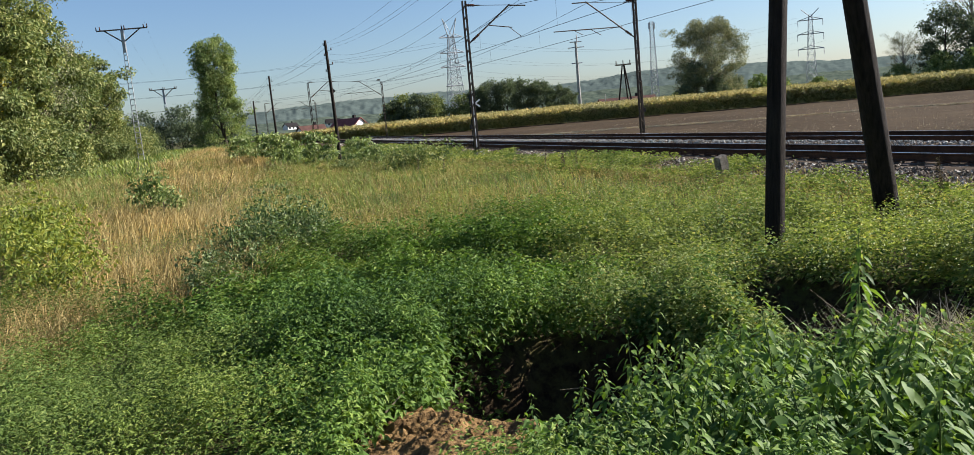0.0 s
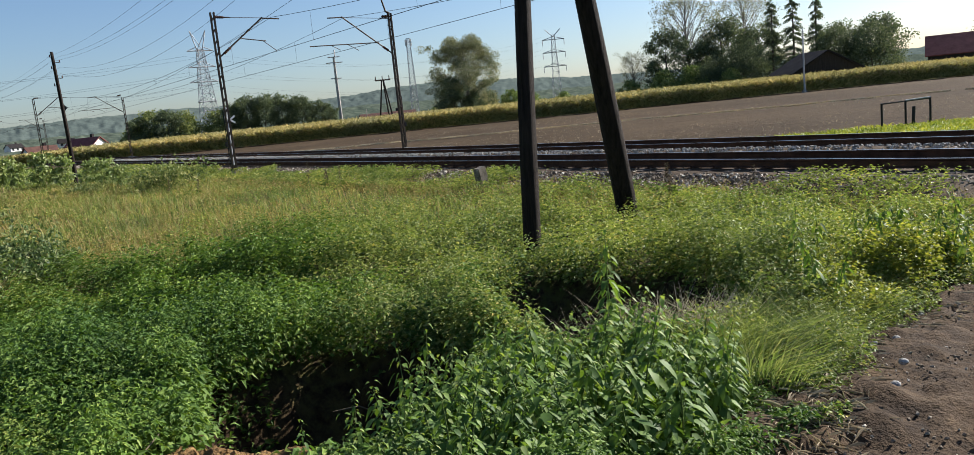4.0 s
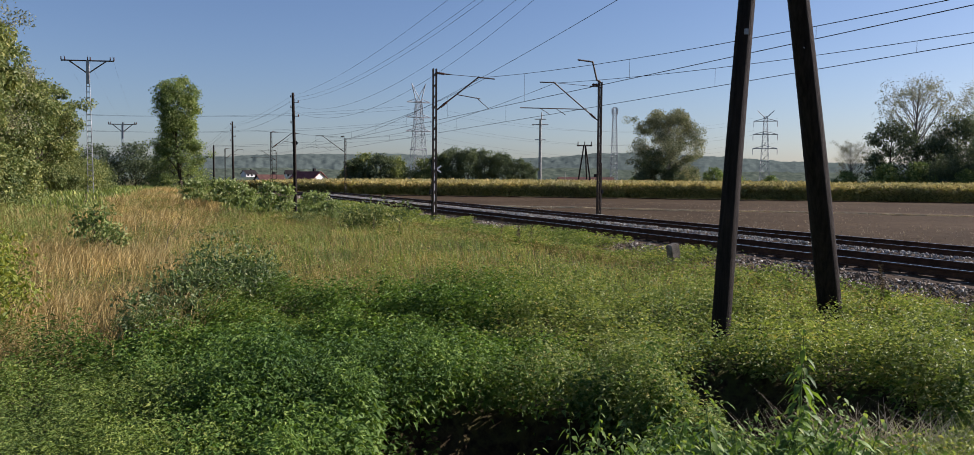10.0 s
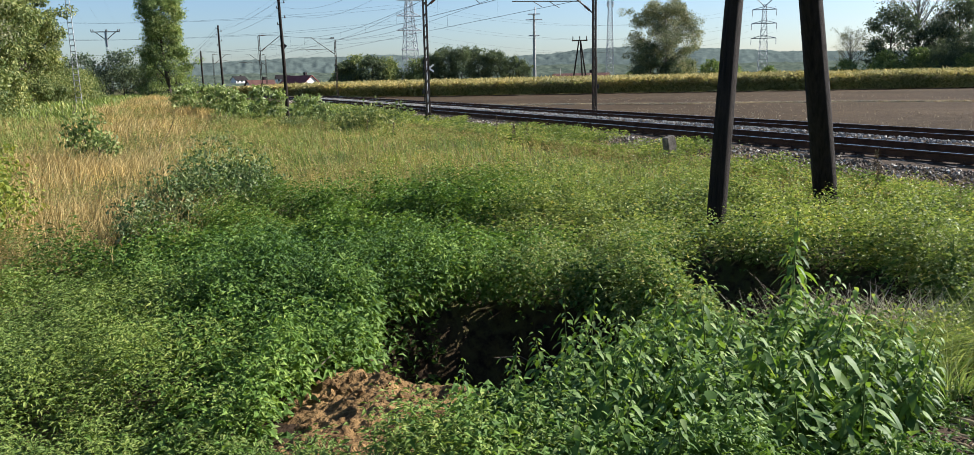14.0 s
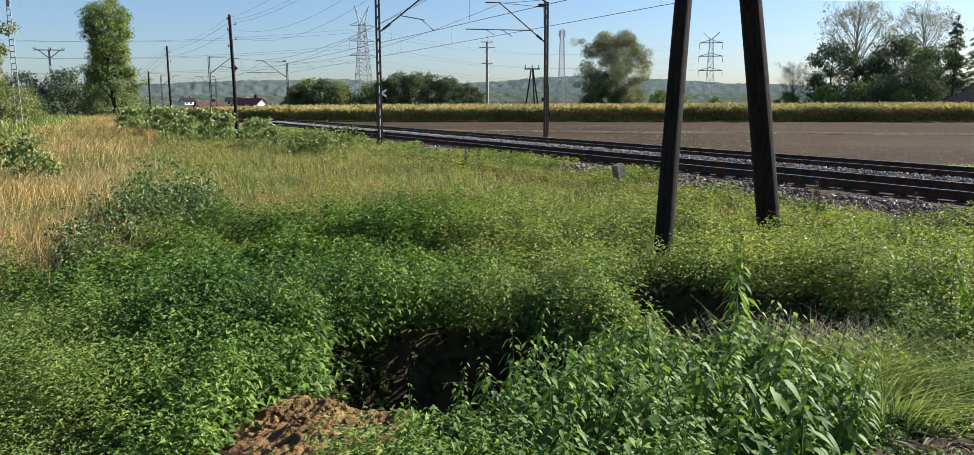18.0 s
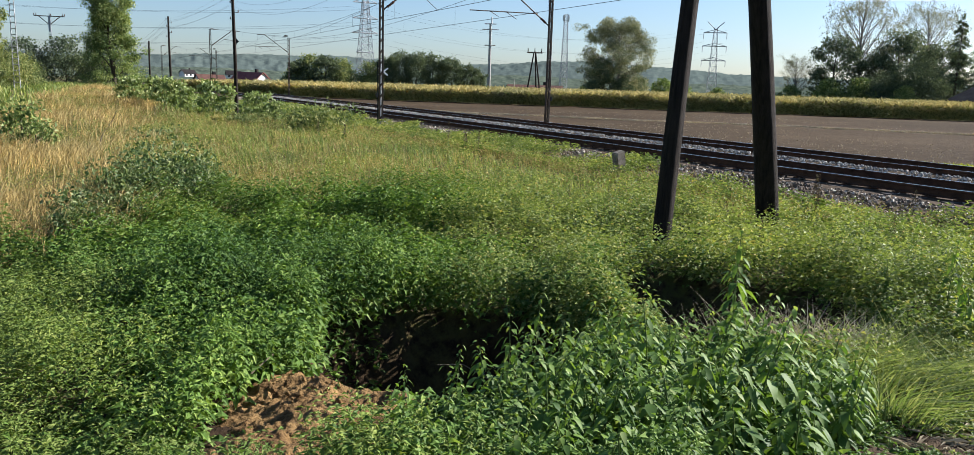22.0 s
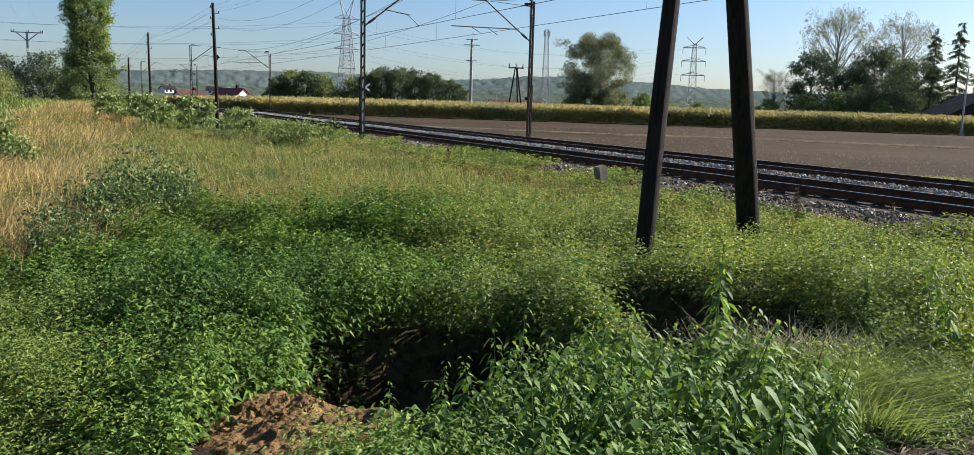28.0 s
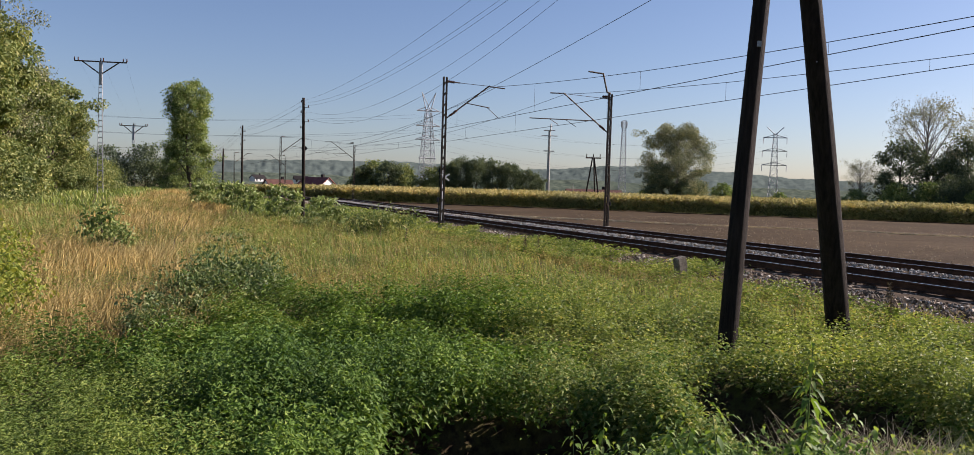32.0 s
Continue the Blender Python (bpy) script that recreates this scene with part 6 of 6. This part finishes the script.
    s, o = -25 + 41 * rng.rand(26000), 22.3 + 6.5 * rng.rand(26000)
    x, y = TD.x * s + TN.x * o, TD.y * s + TN.y * o
    keep = s < 17.0 - 1.0 * (o - 22.5) + 0.8 * vnoise(x, y, 68)
    sward("verge_grass", "bright short green grass past the tracks", "lime", x[keep], y[keep], rng, np.full(keep.sum(), 0.12), np.full(keep.sum(), 0.04), 0.7, lift=0.08)
    # lime-coloured growth by the dirt road
    x, y, r = scatter(9000, 4.2, 10, 30, 54, rng, 0.8)
    keep = lime_zone(x, y)
    carpet("lime_weeds", "bright yellow-green low weeds along the dirt road", "lime", x[keep], y[keep], r[keep], rng, 12, lambda q: 0.045 + 0.002 * q, 0.7, 0.25, 0.06)


def nettle_mesh(h, seed):
    """Stem with crossed pairs of long toothed leaves, larger towards the middle."""
    rng = np.random.RandomState(seed)
    ts = np.linspace(0, 1, 8)
    bend = rng.randn(2) * 0.10
    path = np.stack([bend[0] * ts**2 * h, bend[1] * ts**2 * h, ts * h], 1)
    stem = tube(path * 0.94, 0.006 * (1 - 0.6 * ts), 5)
    vs, fs, base = [], [], 0
    n = int(h / 0.058)
    for k in range(n):
        t = 0.18 + 0.82 * k / (n - 1)
        c = np.array([np.interp(t, ts, path[:, j]) for j in range(3)])
        for sd in (0, math.pi):
            for extra in range(1 if t > 0.9 else 2):
                a = k * math.pi / 2 + sd + rng.randn() * 0.25 + extra * 0.9
                L = (0.05 + 0.08 * math.sin(math.pi * min(1, 1.15 * t)) ** 0.8) * (0.8 + 0.4 * rng.rand()) * (0.65 if extra else 1)
                W = L * 0.36
                out = np.array([math.cos(a), math.sin(a), 0.35 - 0.45 * (1 - t) + 0.15 * rng.randn()])
                out /= np.linalg.norm(out)
                side = np.array([-math.sin(a), math.cos(a), 0.2 * rng.randn()])
                droop = 0.6 + 0.9 * rng.rand()
                pts = []
                prof = ((0.22, 0.0), (0.34, 0.42), (0.55, 0.5), (0.78, 0.33), (1.0, 0.0))
                mids = []
                for u, w in prof:
                    m = c + out * L * (0.15 + u) + np.array([0, 0, -droop * L * u * u])
                    mids.append(m)
                    if w:
                        tooth = 1 + 0.15 * rng.randn()
                        pts.append((m + side * W * w * tooth + [0, 0, 0.22 * W * w], m - side * W * w * tooth + [0, 0, 0.22 * W * w]))
                v = [mids[0], *[q for pr in pts for q in pr], mids[4], mids[1], mids[2], mids[3]]
                vs += v
                b = base
                # 0 foot; 1-6 pairs; 7 tip; 8-10 midrib
                fs += [(b, b + 8, b + 1), (b, b + 2, b + 8), (b + 1, b + 8, b + 9), (b + 1, b + 9, b + 3), (b + 2, b + 9, b + 8), (b + 2, b + 4, b + 9),
                       (b + 3, b + 9, b + 10), (b + 3, b + 10, b + 5), (b + 4, b + 10, b + 9), (b + 4, b + 6, b + 10), (b + 5, b + 10, b + 7), (b + 6, b + 7, b + 10)]
                base += 11
    return raw_mesh("stem", *stem, True), raw_mesh("foliage", np.array(vs), np.array(fs), True)


def build_nettles():
    rng = np.random.RandomState(90)
    src = []
    for k, h in enumerate((0.78, 0.88, 0.70, 0.95, 0.62, 0.82)):
        st, fo = nettle_mesh(h, 100 + k)
        st.materials.append(M["stem"])
        fo.materials.append(M["nettle"])
        src.append((st, fo))
    made = 0
    while made < 360:
        x, y = -0.35 + 2.75 * rng.rand(), 2.45 + 2.75 * rng.rand() ** 1.15
        if road_side(np.array(x), np.array(y)) > -0.2 - 0.35 * float(step(1.7, 2.2, x)):
            continue
        if hollow(x, y, *PIT_A) > 0.1 or hollow(x, y, *SANDY) > 0.1 or hollow(x, y, *PIT_B) > 0.1:
            continue
        if y > 3.6 + 0.9 * max(x, 0) or x > 2.1 and y > 4.4 or x < 0.05 and y < 3.0 and made % 3:
            continue
        st, fo = src[made % 6]
        e = thing("nettle", (x, y, float(ground_z(x, y)) - 0.03), "leafy green nettle plant with long toothed leaves", "nettle", "nettles in the foreground", turn=rng.rand() * 360)
        sc = (0.62 + 0.36 * rng.rand()) * (0.6 + 0.4 * float(step(-0.1, 0.7, x))) * (1 - 0.25 * float(step(4.6, 5.4, y)))
        e.scale = (sc * 1.1, sc * 1.1, sc * (0.58 + 0.30 * rng.rand()))
        obj("stem", st, None, e)
        obj("foliage", fo, None, e)
        made += 1
    for k in range(26):
        x, y = 5.6 + 0.5 * rng.randn(), 6.9 + 0.55 * rng.randn()
        if k > 21:
            x, y = 3.95 + 0.12 * rng.randn(), 5.5 + 0.12 * rng.randn()
        e = thing("nettle", (x, y, float(ground_z(x, y)) - 0.03), "dark leafy nettle plant standing in yellowing weeds", "nettle", "nettles by the dirt road", turn=rng.rand() * 360)
        e.scale = (0.95, 0.95, 0.75 + 0.3 * rng.rand())
        obj("stem", src[k % 6][0], None, e)
        obj("foliage", src[k % 6][1], None, e)
    # the tall one before the second hollow, and sprigs that lean over the pit
    for x, y, sc, k in ((2.05, 5.15, 1.12, 3), (2.15, 5.3, 0.95, 1), (0.42, 4.0, 0.72, 1), (0.55, 4.1, 0.76, 3), (-0.12, 3.6, 0.52, 5), (0.12, 3.7, 0.5, 3), (-0.62, 2.95, 0.45, 2), (-0.74, 3.05, 0.42, 4)):
        e = thing("nettle", (x, y, float(ground_z(x, y)) - 0.03), "tall upright nettle plant with drooping leaves", "nettle", "nettles in the foreground", turn=k * 77)
        e.scale = (sc,) * 3
        obj("stem", src[k][0], None, e)
        obj("foliage", src[k][1], None, e)


def build_shrubs():
    a = tree("shrub", (-5.0, 14.9, gz(-5.0, 14.9)), "young leafy sapling with grey-green leaves in the meadow", "shrub", tree_parts(1.3, 1.5, 0.05, "bush", 1500, 0.085, 201, limbs=16, clumps=22, trunk_r=0.015), "sapling", "bark", "saplings in the meadow")
    copies(a, [(-4.35, 10.0, 0.62, 90), (-4.5, 11.0, 0.78, 200), (-4.3, 12.5, 0.9, 10), (-4.2, 14.0, 0.85, 150), (-3.7, 13.2, 0.62, 250), (-4.9, 12.9, 0.8, 310)])
    b = tree("shrub", (-10.6, 21.4, gz(-10.6, 21.4)), "dark-leaved sapling standing in dry grass", "shrub", tree_parts(1.5, 1.3, 0.05, "round", 420, 0.13, 202, limbs=12, clumps=18, trunk_r=0.025), "tree_green", "bark", "saplings in the meadow")
    copies(b, [(-10.0, 20.7, 0.7, 100)])
    c = tree("shrub", (-9.6, 14.6, gz(-9.6, 14.6)), "yellow-green upright shrub at the edge of the dry grass", "shrub", tree_parts(1.7, 1.7, 0.03, "bush", 760, 0.10, 203, limbs=16, clumps=20, trunk_r=0.02), "lime", "stem", "yellow-green shrubs")
    copies(c, [(-10.9, 16.6, 1.0, 120), (-8.6, 12.9, 0.95, 220), (-7.6, 11.9, 0.9, 40), (-6.8, 10.3, 0.7, 170), (-12.0, 15.0, 1.0, 300), (-13.8, 18.5, 1.05, 60), (-16.5, 22, 1.0, 250)])
    d = tree("shrub", (-12.0, 43.5, gz(-12, 43.5)), "large-leaved knotweed shrub beside the telegraph pole", "shrub", tree_parts(2.1, 1.5, 0.05, "column", 300, 0.25, 204, limbs=14, clumps=16, trunk_r=0.02, spread=0.42, thin=0.2), "knotweed", "stem", "knotweed along the railway")
    copies(d, [(-14.5, 46.0, 0.95, 70), (-16.8, 49.0, 0.95, 160), (-9.5, 42.2, 0.75, 120), (-19.5, 52, 0.9, 200), (-13.4, 44.5, 0.8, 310), (-8.1, 38.6, 0.8, 20), (-7.3, 37.4, 0.6, 80), (-10.9, 42.6, 0.9, 190), (-15.6, 47.4, 1.0, 260), (-18.2, 50.5, 0.95, 330)])
    e = tree("shrub", (-4.6, 32.5, gz(-4.6, 32.5)), "low rounded olive bush in the meadow grass", "shrub", tree_parts(0.9, 3.2, 0.03, "bush", 1500, 0.14, 205, limbs=10, clumps=50, trunk_r=0.02), "tree_olive", "stem", "low bushes in the meadow")
    copies(e, [(-8.2, 35.5, 0.55, 90)])


def build_sand():
    # dug-out loamy sand before the hollow
    n = 150
    u = np.linspace(-1, 1, n)
    X, Y = np.meshgrid(u, u, indexing="ij")
    x, y = -0.58 + X * 0.62, 3.98 + Y * 0.90
    edge = np.clip(1 - (X**2 + Y**2) ** 1.0 * 1.0, -0.2, 1)
    lump = np.clip(0.9 - cells(x + 0.05 * vnoise(x * 6, y * 6, 75), y, 0.21, 76)[0], 0, 1) ** 1.5
    z = 0.11 * np.clip(edge, 0, 1) ** 0.6 + 0.06 * vnoise(x * 1.9, y * 1.9, 71, 2) + 0.012 * lump + 0.035 * (0.5 - np.abs(vnoise(x * 3.6, y * 3.6, 77, 2))) + 0.016 * vnoise(x * 14, y * 14, 73, 3) + 0.008 * vnoise(x * 40, y * 40, 72, 3)
    z = ground_z(x, y, False) - 0.35 * hollow(x, y, *PIT_A) + z - 0.025 + np.where(edge < 0, -0.1, 0)
    v = np.stack([x, y, z], -1).reshape(-1, 3)
    i, j = np.arange(n - 1)[:, None] * n, np.arange(n - 1)[None]
    f = np.stack([i + j, i + j + n, i + j + n + 1, i + j + 1], -1).reshape(-1, 4)
    e = thing("sand_pile", (-0.62, 4.2, 0), "dug-up heap of reddish loamy sand among the weeds", "sand pile")
    me = raw_mesh("mound", v - np.array([-0.62, 4.2, 0]), f, True)
    obj("mound", me, M["sand"], e)
    rng = np.random.RandomState(74)
    for k in range(40):
        bm = bmesh.new()
        r = 0.008 + 0.018 * rng.rand() ** 2
        bmesh.ops.create_icosphere(bm, subdivisions=1, radius=r)
        for w in bm.verts:
            w.co *= 0.75 + 0.5 * rng.rand()
        px, py = rng.randn(2) * 0.22
        zz = float(ground_z(-0.62 + px, 4.2 + py)) + 0.1 * max(0, 1 - (px / 0.62) ** 2 - (py / 0.9) ** 2) + 0.01
        bmesh.ops.translate(bm, verts=bm.verts, vec=(px, py, zz))
        part("clod", bm, M["sand"], e)


def build_road():
    t = np.linspace(0, 1, 320)
    ex = -8 + 19 * t
    w = np.linspace(-0.6, 6, 130)
    X = ex[:, None] + 0.45 * w[None]
    ed = np.interp(ex, ROAD_X, ROAD_Y)
    Y = ed[:, None] - 0.89 * w[None]
    Z = ground_z(X, Y) + 0.085 + 0.034 * vnoise(X * 2.2, Y * 2.2, 81, 3) + 0.030 * vnoise(X * 8, Y * 8, 82, 3)
    Z = np.where(w[None] < -0.3, Z - 0.05, Z)
    k = len(w)
    i, j = np.arange(len(t) - 1)[:, None] * k, np.arange(k - 1)[None]
    f = np.stack([i + j, i + j + k, i + j + k + 1, i + j + 1], -1).reshape(-1, 4)[:, ::-1]
    m = surface("dirt road", (0.022, 0.014, 0.008), (0.090, 0.060, 0.034), 5.0, 0.95, 0, 1.0, 30)
    tagged(obj("road", raw_mesh("road", np.stack([X, Y, Z], -1).reshape(-1, 3), f, True), m), "dark brown dirt road with gravel", "road", kind="structure")
    rng = np.random.RandomState(83)
    n = 30000
    x, y = 1.8 + 7 * rng.rand(n), 1.6 + 6 * rng.rand(n)
    d = road_side(x, y)
    keep = (d > 0.0) & (d < 3.5) & (rng.rand(n) < 0.25 + 0.75 * (vnoise(x * 0.8, y * 0.8, 84) > 0))
    x, y = x[keep], y[keep]
    n = len(x)
    q = unit(rng.randn(n, 3, 3))
    e1 = q[:, 0]
    e2 = unit(np.cross(e1, q[:, 1]))
    e3 = np.cross(e1, e2)
    s = (0.004 + 0.010 * rng.rand(n) ** 2)[:, None, None] * (0.6 + 0.7 * rng.rand(n, 6, 1))
    v = np.stack([e1, -e1, e2, -e2, e3, -e3], 1) * s + np.stack([x, y, ground_z(x, y) + 0.085], 1)[:, None]
    i = np.arange(n)[:, None] * 6
    tri = [[0, 2, 4], [2, 1, 4], [1, 3, 4], [3, 0, 4], [2, 0, 5], [1, 2, 5], [3, 1, 5], [0, 3, 5]]
    f = np.concatenate([i + [t_] for t_ in tri], 1).reshape(-1, 3)
    tagged(obj("road_gravel", raw_mesh("road_gravel", v.reshape(-1, 3), f), bpy.data.materials["ballast stone"]), "loose gravel on the dirt road", "gravel", kind="stuff")


def stalk_thing(name, label, category, pts, radius, mat, group=""):
    p = np.array(pts, float)
    base = p[0].copy()
    v, f = tube(p - base, np.linspace(radius, radius * 0.5, len(p)), 6)
    tagged(obj(name, raw_mesh(name, v, f, True), M[mat]), label, category, group).location = base


def build_docks():
    """Brown seed-heads of dock along the ballast and in the meadow."""
    rng = np.random.RandomState(95)
    meshes = []
    for k in range(3):
        h = 0.95 + 0.2 * k
        pieces = [tube(np.array([[0, 0, 0], [0.02, 0.01, h * 0.5], [0.05 * (k - 1), 0.03, h]]), np.array([0.008, 0.006, 0.003]), 5)]
        n = 260
        t = 0.45 + 0.55 * rng.rand(n)
        base = np.stack([0.05 * (k - 1) * t, 0.03 * t, h * t], 1) + rng.randn(n, 3) * np.array([0.07, 0.07, 0.01]) * (1.25 - t)[:, None]
        out = rng.randn(n, 3) + [0, 0, 0.6]
        head = leaves2(base, out, np.tile([[0.1, 0.2, 1.0]], (n, 1)), np.full(n, 0.035), np.full(n, 0.025))
        m = 16
        a = rng.rand(m) * 6.28
        lb = np.stack([0 * a, 0 * a, h * 0.45 * rng.rand(m)], 1)
        lf = leaves2(lb, np.stack([np.cos(a), np.sin(a), 0.5 + 0 * a], 1), np.tile([[0, 0, 1.0]], (m, 1)), 0.16 + 0.08 * rng.rand(m), np.full(m, 0.05), 0.5)
        st = raw_mesh("stem", *pieces[0], True)
        st.materials.append(M["twig"])
        hd = raw_mesh("seed_head", *head)
        hd.materials.append(M["litter"])
        fo = raw_mesh("foliage", *lf)
        fo.materials.append(M["herb"])
        meshes.append((st, hd, fo))
    spots = [(6.45, 12.9, 0.85), (6.3, 12.6, 0.5), (7.6, 12.0, 0.5), (0.9, 24.6, 0.8), (1.3, 24.0, 0.7), (0.4, 25.4, 0.7), (1.0, 25.2, 0.6), (3.9, 9.1, 0.5), (6.2, 10.2, 0.45), (-3.1, 27.5, 0.7), (-4.2, 29, 0.6)]
    for k, (x, y, sc) in enumerate(spots):
        e = thing("dock_plant", (x, y, float(ground_z(x, y)) - 0.02), "tall brown dock stalk with a dry seed head", "dock plant", "dock plants by the railway", turn=k * 67)
        e.scale = (sc,) * 3
        for me, nm in zip(meshes[k % 3], ("stem", "seed_head", "foliage")):
            q = obj(nm, me, None, e)
            if nm != "stem":
                tagged(q, kind="stuff")


def build_bits():
    g = lambda x, y, z: (x, y, float(ground_z(x, y)) + z)
    stalk_thing("dead_stalk", "thin pale dead stalk leaning over the hollow", "stalk", [g(2.75, 5.95, 0.0), g(2.58, 6.0, 0.3), (2.42, 6.04, 0.74)], 0.006, "twig")
    stalk_thing("dead_stalk", "bent pale grass stalk over the hollow", "stalk", [g(2.35, 6.05, 0.0), g(2.25, 6.1, 0.32), g(2.4, 6.15, 0.42), g(2.55, 6.15, 0.30)], 0.004, "twig")
    stalk_thing("dead_stalk", "bleached stalk lying at the hollow's rim", "stalk", [g(2.9, 6.0, 0.03), g(2.75, 6.1, 0.2), g(2.5, 6.2, 0.3)], 0.005, "twig")
    stalk_thing("dry_branch", "thin dry branch hanging in the pit's shade", "branch", [g(0.45, 6.1, 0.45), g(0.25, 5.95, 0.6), g(0.05, 5.85, 0.62)], 0.007, "twig")
    stalk_thing("dry_branch", "short grey stick on the sand", "branch", [g(-1.02, 4.42, 0.12), g(-0.92, 4.55, 0.2)], 0.006, "twig")
    stalk_thing("dry_branch", "pale dead branch standing in the dry grass", "branch", [g(-8.6, 21.0, 0.0), g(-8.5, 21.0, 0.5), g(-8.2, 21.05, 0.95), g(-8.1, 21.0, 1.15)], 0.014, "twig")
    stalk_thing("post", "short weathered post standing behind the maize", "post", [(14.5, 150, 0), (14.5, 150, 3.4)], 0.12, "concrete")
    rng = np.random.RandomState(97)
    # pale stones in the pit and at the road's edge
    for k, (x, y, r) in enumerate(((-0.42, 4.98, 0.05), (-0.3, 4.95, 0.035), (3.6, 4.35, 0.03), (3.9, 4.5, 0.025), (3.3, 3.75, 0.03), (4.6, 5.05, 0.022), (2.9, 3.35, 0.028), (5.1, 5.2, 0.02))):
        bm = bmesh.new()
        bmesh.ops.create_icosphere(bm, subdivisions=2, radius=r)
        for v in bm.verts:
            v.co *= 0.8 + 0.35 * rng.rand()
            v.co.z *= 0.65
        st = part("stone", bm, M["concrete"], None, smooth=False)
        st.location = g(x, y, r * 0.45 + (0.1 if k < 2 else 0.085))
        tagged(st, "small pale grey stone lying on bare soil", "stone", "loose stones")
    # cut grass and dead stems along the road's edge
    n = 800
    x = 1.9 + np.where(rng.rand(n) < 0.5, 0.9, 3.4) * rng.rand(n)
    y = np.interp(x, ROAD_X, ROAD_Y) + rng.randn(n) * 0.20 - 0.14
    base = np.stack([x, y, ground_z(x, y) + 0.06 + 0.06 * rng.rand(n)], 1)
    a = rng.rand(n) * 6.28
    way = np.stack([np.cos(a), np.sin(a), 0.12 * rng.randn(n)], 1)
    v, f = leaves2(base, way, np.tile([[0, 0.1, 1.0]], (n, 1)), 0.04 + 0.16 * rng.rand(n), 0.003 + 0.004 * rng.rand(n), 0.03)
    tagged(obj("plant_litter", raw_mesh("plant_litter", v, f), M["stubble"]), "dead stems and cut grass littering the road's edge", "plant litter", kind="stuff")
    # long arching grass by the road
    n = 4200
    c = rng.randint(0, 60, n)
    cx, cy = 2.35 + 2.1 * rng.rand(60), 3.6 + 1.9 * rng.rand(60)
    x, y = cx[c] + 0.10 * rng.randn(n), cy[c] + 0.10 * rng.randn(n)
    keep = road_side(x, y) < -0.05
    x, y = x[keep], y[keep]
    n = len(x)
    base = np.stack([x, y, ground_z(x, y)], 1)
    lean = np.concatenate([unit(np.stack([x - cx[c][keep], y - cy[c][keep] - 0.05], 1)) * (0.5 + 0.5 * rng.rand(n, 1)) + [0.15, -0.2], np.zeros((n, 1))], 1)
    v, f = blades(base, lean * 1.3, 0.20 + 0.26 * rng.rand(n), np.full(n, 0.008), rng)
    tagged(obj("long_grass", raw_mesh("long_grass", v, f), M["arching"]), "tufts of long arching green grass near the road", "grass", kind="stuff")


build_sand()
build_road()
build_docks()
build_bits()
build_weeds()
build_shrubs()
build_nettles()


def motions():
    """Nothing but the camera moves."""


motions()
